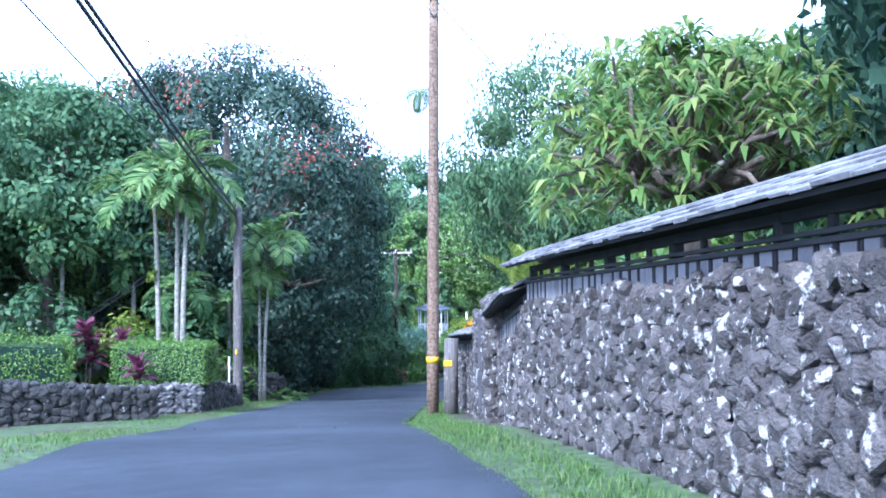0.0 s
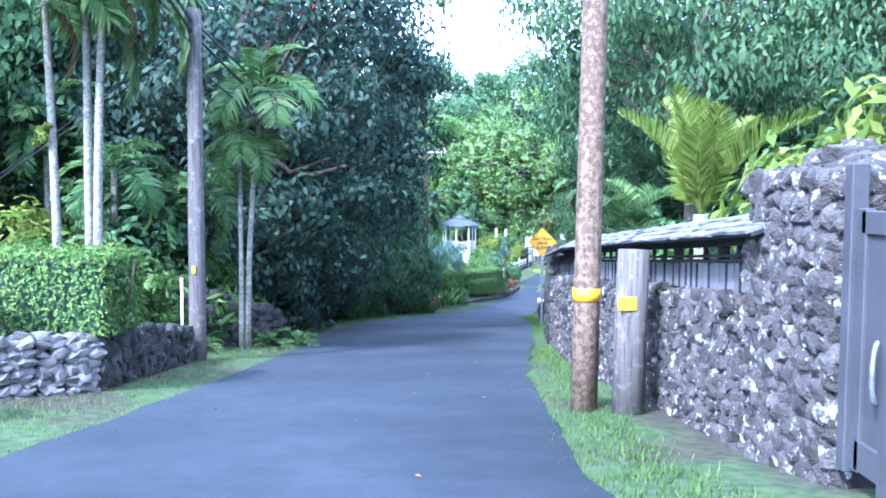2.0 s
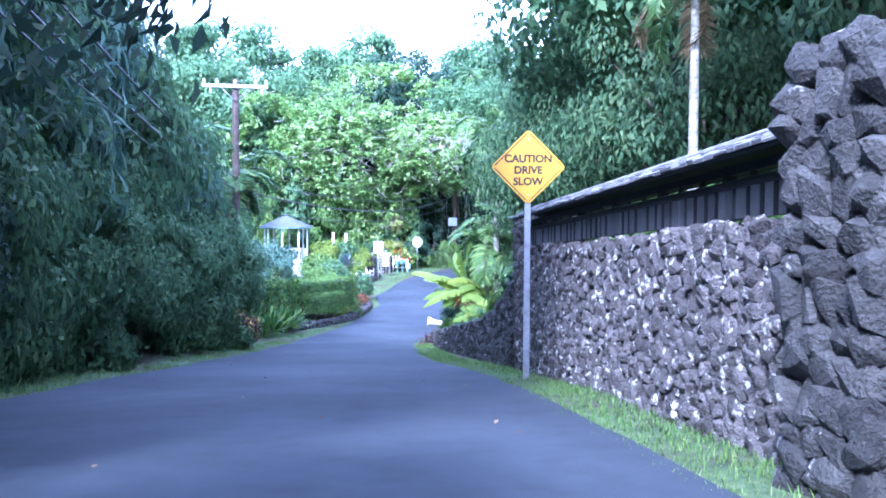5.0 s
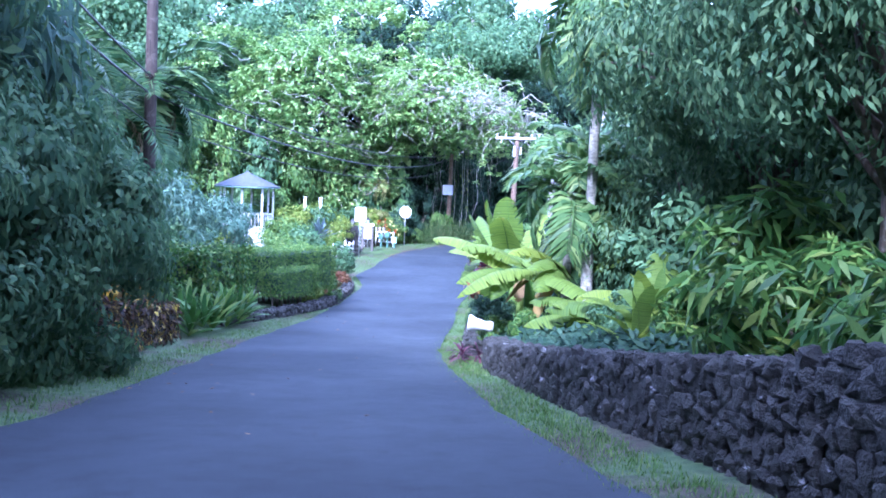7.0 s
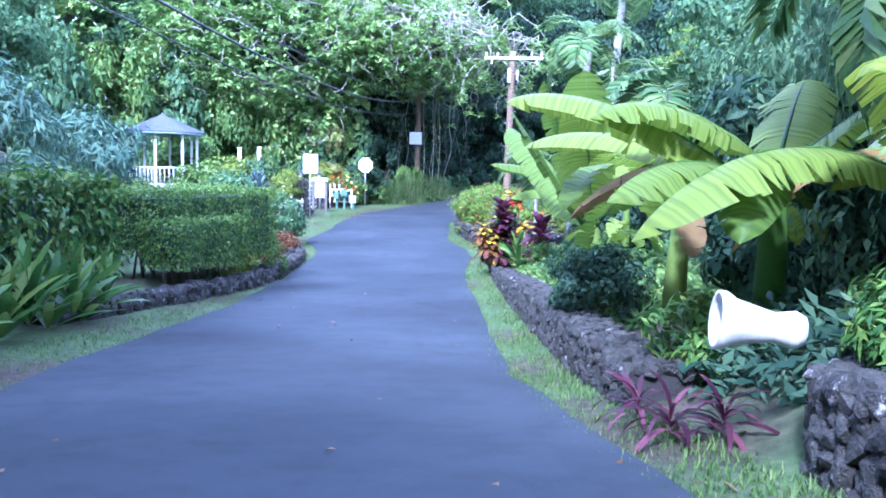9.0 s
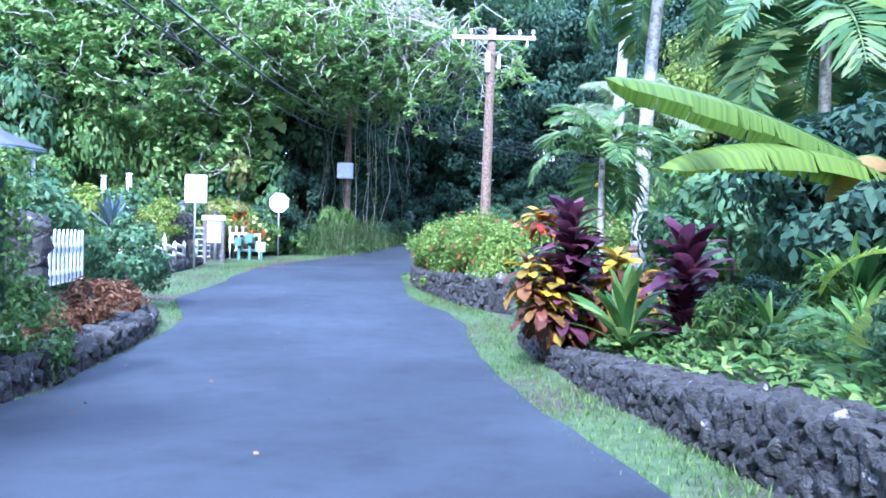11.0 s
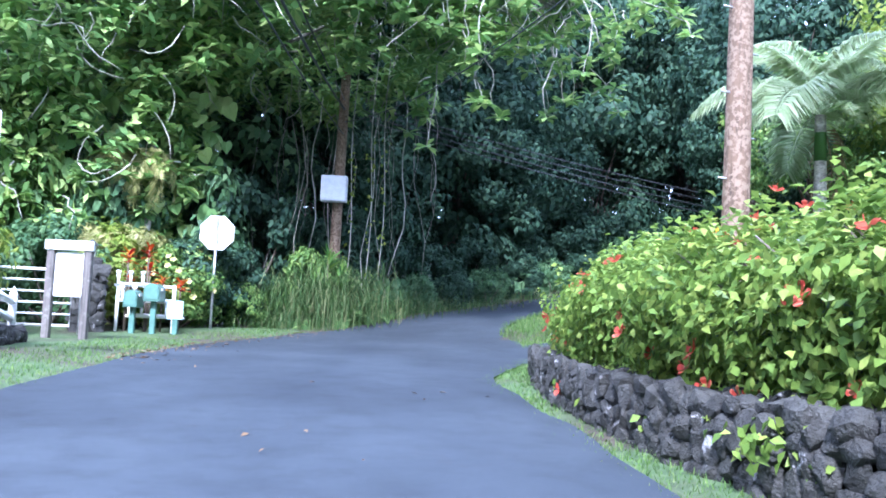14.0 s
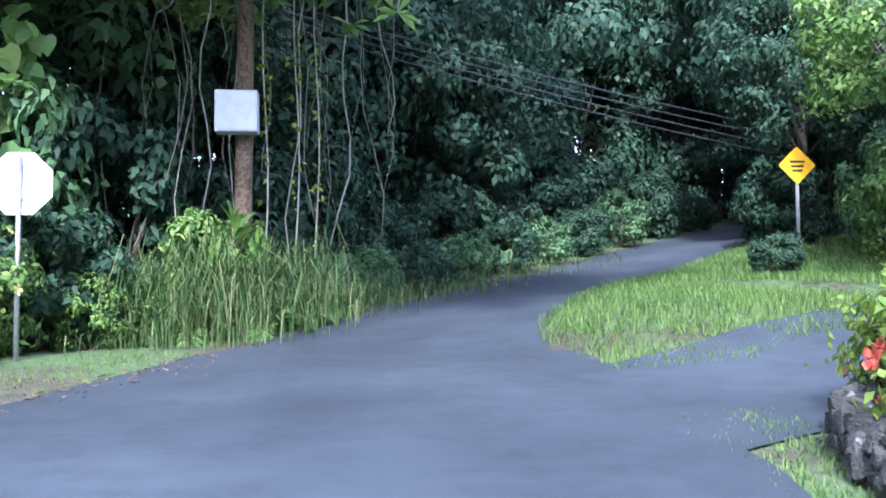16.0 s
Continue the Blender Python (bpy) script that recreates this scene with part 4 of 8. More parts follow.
def caution_sign():
    g = gz(1.2, 35.73)
    root = thing("caution_sign", 1.2, 35.73, g, "yellow diamond sign reading caution drive slow on steel post", "road sign", rz=-10)
    u_post(root, -0.85 - g)
    zc = -1.305 - g
    panel = diamond(0.45, 0.006, M["sign_yellow"], root, y=0.0, z=zc)
    bm = bmesh.new()
    for k in range(4):
        a = math.pi / 2 * k + math.pi / 4
        bmesh.ops.create_cube(bm, size=1, matrix=Matrix.Translation((math.cos(a) * 0.293, -0.003, zc + math.sin(a) * 0.293)) @ Matrix.Rotation(-a, 4, "Y") @ Matrix.Diagonal((0.011, 0.003, 0.545, 1)))
    part("border", bm, M["sign_black"], panel)
    for k, (line, sz) in enumerate((("CAUTION", 0.125), ("DRIVE", 0.125), ("SLOW", 0.125))):
        text_mesh(line, sz, pose(0, -0.003, zc + 0.095 - 0.135 * k, 90), M["sign_black"], panel)
    for z in (0.33, -0.33):
        bm = bmesh.new()
        bmesh.ops.create_cone(bm, cap_ends=True, segments=8, radius1=0.011, radius2=0.009, depth=0.01, matrix=pose(0, -0.005, zc + z, 90))
        part("bolt", bm, M["galvanised"], panel)


caution_sign()


def flat_sign(name, x, y, outline, centre, post, turn, label, mat, front=None):
    """A sign seen from behind: its bare back is turned to the lane's start."""
    g = gz(x, y)
    root = thing(name, x, y, g, label, "road sign", rz=turn)
    u = tube("post", [(0, 0.0, -0.2), (0, 0.0, post - g)], 0.03, M["galvanised"], root, 8)
    bm = bmesh.new()
    f = bm.faces.new([bm.verts.new((px, 0.035, centre - g + pz)) for px, pz in outline])
    ex = bmesh.ops.extrude_face_region(bm, geom=[f])
    bmesh.ops.translate(bm, vec=(0, 0.005, 0), verts=[v for v in ex["geom"] if isinstance(v, bmesh.types.BMVert)])
    bmesh.ops.recalc_face_normals(bm, faces=bm.faces[:])
    part("panel", bm, mat, root)
    for z in (-0.2, 0.2):
        part("bracket", box_bm(0.09, 0.02, 0.03, 0, 0.024, centre - g + z, 0.003), M["galvanised"], root)
    return root


oct_pts = [(0.405 * math.cos(math.pi / 8 + math.pi / 4 * k), 0.405 * math.sin(math.pi / 8 + math.pi / 4 * k)) for k in range(8)]
flat_sign("stop_sign", 8.77, 89.9, oct_pts, -3.93, -3.6, -24, "octagonal road sign showing its bare white back", M["sign_back"])
rect = [(a * 0.31, b * 0.385) for a, b in ((-1, -0.92), (-0.92, -1), (0.92, -1), (1, -0.92), (1, 0.92), (0.92, 1), (-0.92, 1), (-1, 0.92))]
flat_sign("speed_sign", 4.75, 81.12, rect, -3.98, -3.6, -24, "rectangular road sign on a steel post seen from its white back", M["sign_back"])


def far_warning():
    x, y = 24.3, 91.1
    g = gz(x, y)
    root = thing("warning_sign", x, y, g, "small yellow diamond warning sign by the uphill road", "road sign", rz=-25)
    u_post(root, -2.1 - g)
    p = diamond(0.43, 0.006, M["sign_yellow"], root, z=-2.5 - g)
    for k in range(3):
        part("lettering_bar", box_bm(0.34 - 0.05 * k, 0.003, 0.05, 0, -0.004, -2.42 - g - 0.1 * k), M["sign_black"], p)


far_warning()
g = gz(21.5, 86.0)
ws = thing("notice_sign", 21.5, 86.0, g, "small white sign on a post behind the hedge", "sign", rz=-30)
tube("post", [(0, 0, -0.1), (0, 0, -3.3 - g)], 0.03, M["galvanised"], ws, 6)
part("panel", box_bm(0.45, 0.01, 0.4, 0, -0.035, -3.5 - g, 0.003), M["white_paint"], ws)

# ---- the gateway with the notice board ----
g = gz(5.85, 86.0)
nb = thing("notice_board", 5.86, 86.02, g, "wooden notice board with a white sheet between two posts", "notice board", rz=-23)
for sx in (-0.3, 0.3):
    part("post", box_bm(0.12, 0.12, -4.72 - g + 0.2, sx, 0, (-4.72 - g) / 2 - 0.1, 0.01), M["post"], nb)
part("header", box_bm(0.78, 0.08, 0.16, 0, -0.05, -4.68 - g, 0.01), M["white_paint"], nb)
sheet = part("sheet", box_bm(0.46, 0.02, 0.72, 0, -0.0, -5.15 - g, 0.004), M["white_paint"], nb)
for k in range(5):
    part("lettering_bar", box_bm(0.34 - 0.06 * (k % 2), 0.004, 0.03, 0, -0.013, -4.95 - g - 0.1 * k), M["light_blue"], sheet)


def tube_gate():
    g = gz(5.3, 88.3)
    root = thing("farm_gate", 5.2, 87.9, g, "white tubular metal farm gate standing closed", "gate", rz=-10)
    w, h = 1.5, 1.15
    tube("frame", [(-w, 0, 0.15), (-w, 0, h), (w * 0.42, 0, h), (w * 0.5, 0, h - 0.1), (w * 0.5, 0, 0.15), (-w, 0, 0.15)], 0.028, M["white_paint"], root, 8)
    for k in range(1, 5):
        tube("bar", [(-w, 0, 0.15 + (h - 0.15) * k / 5), (w * 0.5, 0, 0.15 + (h - 0.15) * k / 5)], 0.02, M["white_paint"], root, 6)
    tube("gate_post", [(w * 0.62, 0.05, -0.1), (w * 0.62, 0.05, 1.3)], 0.05, M["galvanised"], root, 8)


tube_gate()


def pipe_rack():
    g = gz(7.2, 88.7)
    root = thing("pipe_rack", 7.1, 88.75, g, "stepped rack of white plastic pipe beside the mailboxes", "rack", rz=-22)
    for i, (x0, z0) in enumerate(((-0.35, 1.15), (-0.25, 0.85), (-0.1, 0.55))):
        for k in range(4 - (i == 0)):
            x = x0 + 0.24 * k
            tube("pipe", [(x, 0.0, z0), (x, 0, z0 - 0.2), (x + 0.24, 0, z0 - 0.22)], 0.035, M["white_paint"], root, 8)
            tube("elbow", [(x, 0, z0 - 0.02), (x, 0, z0 + 0.05)], 0.046, M["white_paint"], root, 8)
        part("shelf_rail", box_bm(1.15, 0.05, 0.05, x0 + 0.5, 0.03, z0 - 0.24, 0.01), M["white_paint"], root)
    for sx in (-0.35, 0.75):
        tube("leg", [(sx, 0.04, -0.1), (sx, 0.04, 0.95)], 0.035, M["white_paint"], root, 8)


pipe_rack()


def mailbox(x, y, w, mat, label, turn, h=0.62, sheet=False):
    g = gz(x, y)
    root = thing("mailbox", x, y, g, label, "mailbox", "mailboxes at the gateway", rz=turn)
    part("post", box_bm(0.1, 0.1, h + 0.1, 0, 0, h / 2 - 0.05, 0.008), M["mint"], root)
    if sheet:
        p = part("panel", box_bm(w, 0.03, 0.36, 0, -0.06, h + 0.02, 0.006), M["light_blue"], root)
        for k in range(4):
            part("lettering_bar", box_bm(w * 0.75, 0.004, 0.03, 0, -0.078, h + 0.13 - 0.075 * k), M["white_paint"], p)
    else:
        bm = box_bm(w, 0.42, 0.2, 0, 0, h + 0.1, 0.01)
        bmesh.ops.create_cone(bm, cap_ends=True, segments=16, radius1=w / 2, radius2=w / 2, depth=0.42, matrix=pose(0, 0, h + 0.2, 90))
        part("box", bm, mat, root)
        part("door", box_bm(w * 0.85, 0.012, 0.24, 0, -0.218, h + 0.16, 0.004), mat, root)
        part("flag", box_bm(0.012, 0.14, 0.05, w / 2 + 0.012, -0.05, h + 0.24), M["white_paint"], root)


mailbox(7.42, 88.3, 0.3, M["mint"], "mint green mailbox on a wooden post", -22)
mailbox(7.05, 88.4, 0.26, M["mint"], "green mailbox on a short post beside the pipe rack", -22, 0.5)
mailbox(7.83, 88.2, 0.3, M["light_blue"], "pale blue lettered panel on a mint green post", -22, 0.45, True)


def lantern(x, y, z, label):
    root = thing("lantern", x, y, z, label, "lantern", "gate lanterns")
    bm = bmesh.new()
    bmesh.ops.create_cone(bm, cap_ends=True, segments=6, radius1=0.07, radius2=0.1, depth=0.22, matrix=pose(0, 0, 0.2))
    part("glass", bm, M["lantern_glass"], root)
    bm = bmesh.new()
    bmesh.ops.create_cone(bm, cap_ends=True, segments=6, radius1=0.15, radius2=0.02, depth=0.12, matrix=pose(0, 0, 0.37))
    part("hood", bm, M["steel_dark"], root)
    bm = bmesh.new()
    bmesh.ops.create_cone(bm, cap_ends=True, segments=8, radius1=0.07, radius2=0.05, depth=0.1, matrix=pose(0, 0, 0.04))
    part("foot", bm, M["steel_dark"], root)
    for k in range(6):
        a = math.pi / 3 * k
        tube("bar", [(math.cos(a) * 0.075, math.sin(a) * 0.075, 0.08), (math.cos(a) * 0.105, math.sin(a) * 0.105, 0.31)], 0.008, M["steel_dark"], root, 4)


stone_pillar(4.55, 82.6, 0.5, -4.75, "dark stone gate pillar carrying a lantern", M["lava_dark"], 31)
lantern(4.55, 82.6, -4.68, "black metal lantern on a gate pillar")
stone_pillar(6.25, 88.9, 0.5, -4.85, "dark stone gate pillar beside the pipe rack", M["lava_dark"], 32)
lantern(6.25, 88.9, -4.78, "black metal lantern on a gate pillar")
stone_wall("wall_west_gate", [(2.9, 76.6, -6.05), (3.7, 79.0, -6.02), (4.75, 82.2, -5.95), (5.3, 84.6, -5.95)], 0.4, -1, M["lava_dark"], 0.15, "dark lava rock wall under a white rail fence", singles=90)


def rail_fence():
    root = thing("rail_fence", 2.75, 76.6, -6.05, "white painted two-rail fence stepping along the dark wall", "fence")
    line = [Vector((0.0, 0.0, 0.0)), Vector((0.8, 2.4, 0.03)), Vector((1.82, 5.6, 0.1)), Vector((2.4, 8.0, 0.1))]
    for a, b in zip(line, line[1:]):
        n = 3
        for k in range(n + 1):
            p = a.lerp(b, k / n)
            tall = 0.72 if k == 1 else 0.54
            tube("post", [p - Vector((0, 0, 0.1)), p + Vector((0, 0, tall - 0.1)), p + Vector((0, 0, tall))], [0.065, 0.065, 0.008], M["white_paint"], root, 4)
        for k in range(n):
            p, q = a.lerp(b, k / n), a.lerp(b, (k + 1) / n)
            for hgt in (0.14, 0.38):
                tube("rail", [p + Vector((0, 0, hgt + 0.07)), q + Vector((0, 0, hgt - 0.07))], 0.05, M["white_paint"], root, 4)


def picket_fence(x0, y0, x1, y1, foot, label):
    """Pointed pickets on two rails between two places."""
    root = thing("picket_fence", x0, y0, foot, label, "fence", rz=math.degrees(math.atan2(y1 - y0, x1 - x0)))
    run = math.hypot(x1 - x0, y1 - y0)
    for hgt in (0.18, 0.55):
        part("rail", box_bm(run, 0.03, 0.06, run / 2, 0.03, hgt, 0.004), M["white_paint"], root)
    n = int(run / 0.24)
    for k in range(n):
        bm = box_bm(0.09, 0.018, 0.66, (k + 0.5) * run / n, 0.0, 0.36, 0)
        tip = [bm.verts.new(((k + 0.5) * run / n + dx, dy, dz)) for dx, dy, dz in ((-0.045, -0.01, 0.69), (0.045, -0.01, 0.69), (0, -0.01, 0.77), (-0.045, 0.01, 0.69), (0.045, 0.01, 0.69), (0, 0.01, 0.77))]
        for f in ((0, 1, 2), (5, 4, 3), (0, 2, 5, 3), (1, 4, 5, 2)):
            bm.faces.new([tip[i] for i in f])
        part("picket", bm, M["white_paint"], root)


picket_fence(1.62, 68.1, 2.1, 70.75, -6.0, "white picket fence beside the stacked stone pillar")
rail_fence()

# ---- gazebo ----


def gazebo():
    x, y = -1.1, 86.2
    z = -5.12
    root = thing("gazebo", x, y, z, "white garden gazebo with a blue-grey hipped roof and picket railing", "gazebo", rz=12)
    r, eave, peak = 1.48, 2.35, 3.15
    corner = [(math.cos(math.pi / 4 * k + math.pi / 8), math.sin(math.pi / 4 * k + math.pi / 8)) for k in range(8)]
    bm = bmesh.new()
    bmesh.ops.create_cone(bm, cap_ends=True, segments=8, radius1=r + 0.15, radius2=r + 0.15, depth=1.4, matrix=pose(0, 0, -0.65, 0, 0, 22.5))
    part("floor", bm, M["white_paint"], root)
    for cx, cy in corner:
        part("post", box_bm(0.1, 0.1, eave, cx * r, cy * r, eave / 2, 0.006), M["white_paint"], root)
    for k in range(8):
        a, b = Vector((*corner[k], 0)) * r, Vector((*corner[(k + 1) % 8], 0)) * r
        up = Vector((0, 0, 1))
        tube("rail", [a + up * 0.85, b + up * 0.85], 0.04, M["white_paint"], root, 4)
        tube("rail", [a + up * 0.12, b + up * 0.12], 0.03, M["white_paint"], root, 4)
        for q in range(1, 6):
            p = a.lerp(b, q / 6)
            tube("picket", [p + up * 0.12, p + up * 0.85], 0.028, M["white_paint"], root, 4)
        tube("fascia", [a * 1.22 + up * (eave - 0.02), b * 1.22 + up * (eave - 0.02)], 0.06, M["teal"], root, 4)
        bm = bmesh.new()
        o = [a * 1.26 + up * eave, b * 1.26 + up * eave, up * peak]
        vs = [bm.verts.new(v) for v in o] + [bm.verts.new(v + up * 0.05) for v in o]
        for f in ((0, 2, 1), (3, 4, 5), (0, 1, 4, 3), (1, 2, 5, 4), (2, 0, 3, 5)):
            bm.faces.new([vs[i] for i in f])
        bmesh.ops.recalc_face_normals(bm, faces=bm.faces[:])
        part("roof_panel", bm, M["roof_tile"], root)
    bm = bmesh.new()
    bmesh.ops.create_cone(bm, cap_ends=True, segments=8, radius1=0.12, radius2=0.02, depth=0.12, matrix=pose(0, 0, peak + 0.06))
    part("finial", bm, M["roof_tile"], root)


gazebo()
g = gz(0.95, 80.5)
wbox = thing("planter_box", 0.9, 80.0, g, "white boxed planter wall beside the gazebo", "planter")
part("panel", box_bm(1.5, 0.5, 1.25, 0, 0, 0.62, 0.02), M["white_paint"], wbox)
part("rim", box_bm(1.6, 0.6, 0.08, 0, 0, 1.28, 0.02), M["white_paint"], wbox)
for px, py in ((2.4, 89.6), (3.2, 87.7)):
    g = gz(px, py)
    wp = thing("white_post", px, py, g, "tall plain white garden post", "post", "white posts in the garden")
    tube("shaft", [(0, 0, -0.1), (0, 0, -3.25 - g)], 0.09, M["white_paint"], wp, 10)
    part("cap", box_bm(0.22, 0.22, 0.05, 0, 0, -3.23 - g, 0.01), M["white_paint"], wp)

# ---- globe lamp and pot ----
gl = thing("globe_lamp", 0.78, 28.6, -1.62, "white globe lamp on a short dark post", "lamp")
tube("post", [(0, 0, gz(0.78, 28.6) + 1.6), (0, 0, 0.1)], 0.04, M["steel_dark"], gl, 8)
bm = bmesh.new()
bmesh.ops.create_uvsphere(bm, u_segments=18, v_segments=12, radius=0.19, matrix=pose(0, 0, 0.25))
part("globe", bm, M["ceramic"], gl, "white glass globe", True)


def tipped_pot():
    x, y = 2.75, 49.5
    root = thing("garden_pot", x, y, -5.09, "white glazed pot lying tipped on the wall corner", "pot", rz=158)
    prof = [(0.0, 0.0), (0.1, 0.0), (0.13, 0.04), (0.1, 0.12), (0.16, 0.28), (0.2, 0.32), (0.2, 0.35), (0.17, 0.35), (0.14, 0.28), (0.08, 0.12), (0.0, 0.1)]
    bm = bmesh.new()
    rings = [[bm.verts.new((r * math.cos(2 * math.pi * k / 20), r * math.sin(2 * math.pi * k / 20), z)) for k in range(20)] for r, z in prof[1:-1]]
    for a, b in zip(rings, rings[1:]):
        for k in range(20):
            bm.faces.new((a[k], a[(k + 1) % 20], b[(k + 1) % 20], b[k]))
    bm.faces.new(rings[0][::-1])
    bm.faces.new(rings[-1])
    bmesh.ops.recalc_face_normals(bm, faces=bm.faces[:])
    bmesh.ops.transform(bm, matrix=pose(-0.1, 0.0, 0.15, 0, 84, 0) @ Matrix.Diagonal((0.7, 0.7, 1.15, 1)), verts=bm.verts)
    part("vessel", bm, M["ceramic"], root, "", True)


tipped_pot()

# ---- plants ----
rng = np.random.default_rng(5)


def unit(v):
    return v / (np.linalg.norm(v, axis=-1, keepdims=True) + 1e-9)


def leaf_quads(pos, nrm, length, width, droop=0.35, fold=0.2, spread=0.35):
    n = len(pos)
    nrm = unit(nrm + rng.normal(0, spread, (n, 3)))
    t = rng.normal(0, 1, (n, 3))
    t[:, 2] -= droop * 2
    t = unit(t - (t * nrm).sum(1, keepdims=True) * nrm * 0.8)
    b = unit(np.cross(nrm, t))
    ln = (length * rng.uniform(0.7, 1.25, (n, 1)))
    wd = (width * rng.uniform(0.75, 1.2, (n, 1)))
    mid = pos + t * ln * 0.45
    lift = nrm * wd * fold
    return np.stack([pos, mid + b * wd * 0.5 + lift, pos + t * ln - nrm * ln * 0.12, mid - b * wd * 0.5 + lift], 1)


def cloud(centre, radii, clumps, clump_r, per, length, width, droop=0.35, hollow=0.62, low=-0.75, up=0.35, seed=0):
    """Leaves on many clumps that make up a crown with an uneven outline and gaps."""
    global rng
    rng = np.random.default_rng(seed + 100)
    d = unit(rng.normal(0, 1, (clumps * 3, 3)))
    d = d[d[:, 2] > low][:clumps]
    r = rng.uniform(hollow, 1.0, (len(d), 1)) ** 0.8
    c = np.array(centre) + d * r * np.array(radii)
    out = []
    cr = clump_r * rng.uniform(0.6, 1.3, len(c))
    for k in range(len(c)):
        e = unit(rng.normal(0, 1, (per, 3)))
        p = c[k] + e * cr[k] * rng.uniform(0.45, 1.0, (per, 1)) * np.array([1.0, 1.0, 0.75])
        nrm = e + d[k] * 0.5 + np.array([0, 0, up])
        out.append(leaf_quads(p, nrm, length, width, droop))
    return np.concatenate(out), c


CROWNS = {}


def crown_mesh(key, mat, *args, **kw):
    if key not in CROWNS:
        arr, c = cloud(*args, **kw)
        me = quad_mesh(key, arr)
        me.materials.append(mat)
        CROWNS[key] = (me, c)
    return CROWNS[key]


KINDS = {
    # leaf, bark, crown centre, radii, clumps, clump size, leaves a clump, leaf length and width, droop
    "broad": ("tree", "bark", (0, 0, 6.2), (3.6, 3.6, 3.6), 100, 0.95, 170, 0.24, 0.13, 0.5),
    "dark": ("tree_dark", "bark", (0, 0, 6.0), (3.8, 3.8, 4.2), 105, 0.95, 170, 0.25, 0.13, 0.6),
    "light": ("tree_light", "bark", (0, 0, 6.0), (3.4, 3.4, 3.4), 70, 0.85, 140, 0.24, 0.12, 0.4),
    # a lit tree: sunlight is put into its yellow-green leaf colour
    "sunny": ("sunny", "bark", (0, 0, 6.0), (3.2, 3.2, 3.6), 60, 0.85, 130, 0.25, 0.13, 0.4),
    "shrub": ("tree", "bark", (0, 0, 0.95), (0.95, 0.95, 1.0), 34, 0.34, 95, 0.15, 0.075, 0.3),
    "shrub_dark": ("tree_dark", "bark", (0, 0, 0.95), (0.95, 0.95, 1.05), 34, 0.36, 150, 0.135, 0.068, 0.4),
    "shrub_lane": ("mango", "bark", (0, 0, 1.0), (1.0, 1.0, 1.1), 40, 0.38, 250, 0.105, 0.05, 0.6),
    "shrub_light": ("tree_light", "bark", (0, 0, 0.9), (0.95, 0.95, 0.95), 34, 0.33, 95, 0.14, 0.06, 0.3),
    "shrub_tulip": ("tulip", "bark", (0, 0, 1.0), (1.0, 1.0, 1.1), 38, 0.38, 270, 0.095, 0.046, 0.6),
    "shrub_ginger": ("ginger", "bark", (0, 0, 0.75), (0.9, 0.9, 0.8), 26, 0.34, 62, 0.28, 0.068, 0.3),
    "shrub_sunny": ("sunny", "bark", (0, 0, 0.8), (0.9, 0.9, 0.85), 30, 0.3, 80, 0.16, 0.06, 0.2),
    "shrub_blue": ("blue_conifer", "bark", (0, 0, 1.2), (0.9, 0.9, 1.3), 40, 0.36, 120, 0.2, 0.035, 0.6),
    "shrub_pale": ("pale_fern", "bark", (0, 0, 0.9), (0.9, 0.8, 0.8), 34, 0.3, 110, 0.16, 0.035, 0.5),
    "thicket": ("tree", "bark", (0, 0, 6.2), (3.7, 3.7, 3.9), 95, 1.0, 70, 0.34, 0.19, 0.5),
    "mango": ("mango", "bark", (0, 0, 6.0), (3.4, 3.4, 3.9), 150, 0.95, 185, 0.185, 0.07, 1.1),
    "shrub_rust": ("orange_shrub", "bark", (0, 0, 0.55), (0.5, 0.5, 0.55), 22, 0.22, 60, 0.14, 0.05, 0.2),
}
LABELS = {"thicket": "dense thicket tree with foliage down to the ground", "shrub_pale": "pale yellow feathery garden shrub", "mango": "dark tree with long drooping blue-green leaves", "broad": "leafy mid-green shade tree behind the gardens", "dark": "dense deep green tree with drooping leaves", "light": "light green broadleaf tree behind gardens", "sunny": "broadleaf tree with sunlight put into its yellow-green leaf colour",
          "shrub": "rounded mid-green leafy garden shrub", "shrub_dark": "dense dark green shrub beside the lane", "shrub_lane": "soft blue-green leafy shrub beside the lane", "shrub_light": "light green leafy garden shrub", "shrub_tulip": "low dark foliage under the flowering tree",
          "shrub_ginger": "clump of long glossy ginger leaves", "shrub_sunny": "yellow-green leafy garden shrub", "shrub_blue": "tall feathery blue-green garden shrub", "shrub_rust": "low rust-orange leaved shrub by the border"}


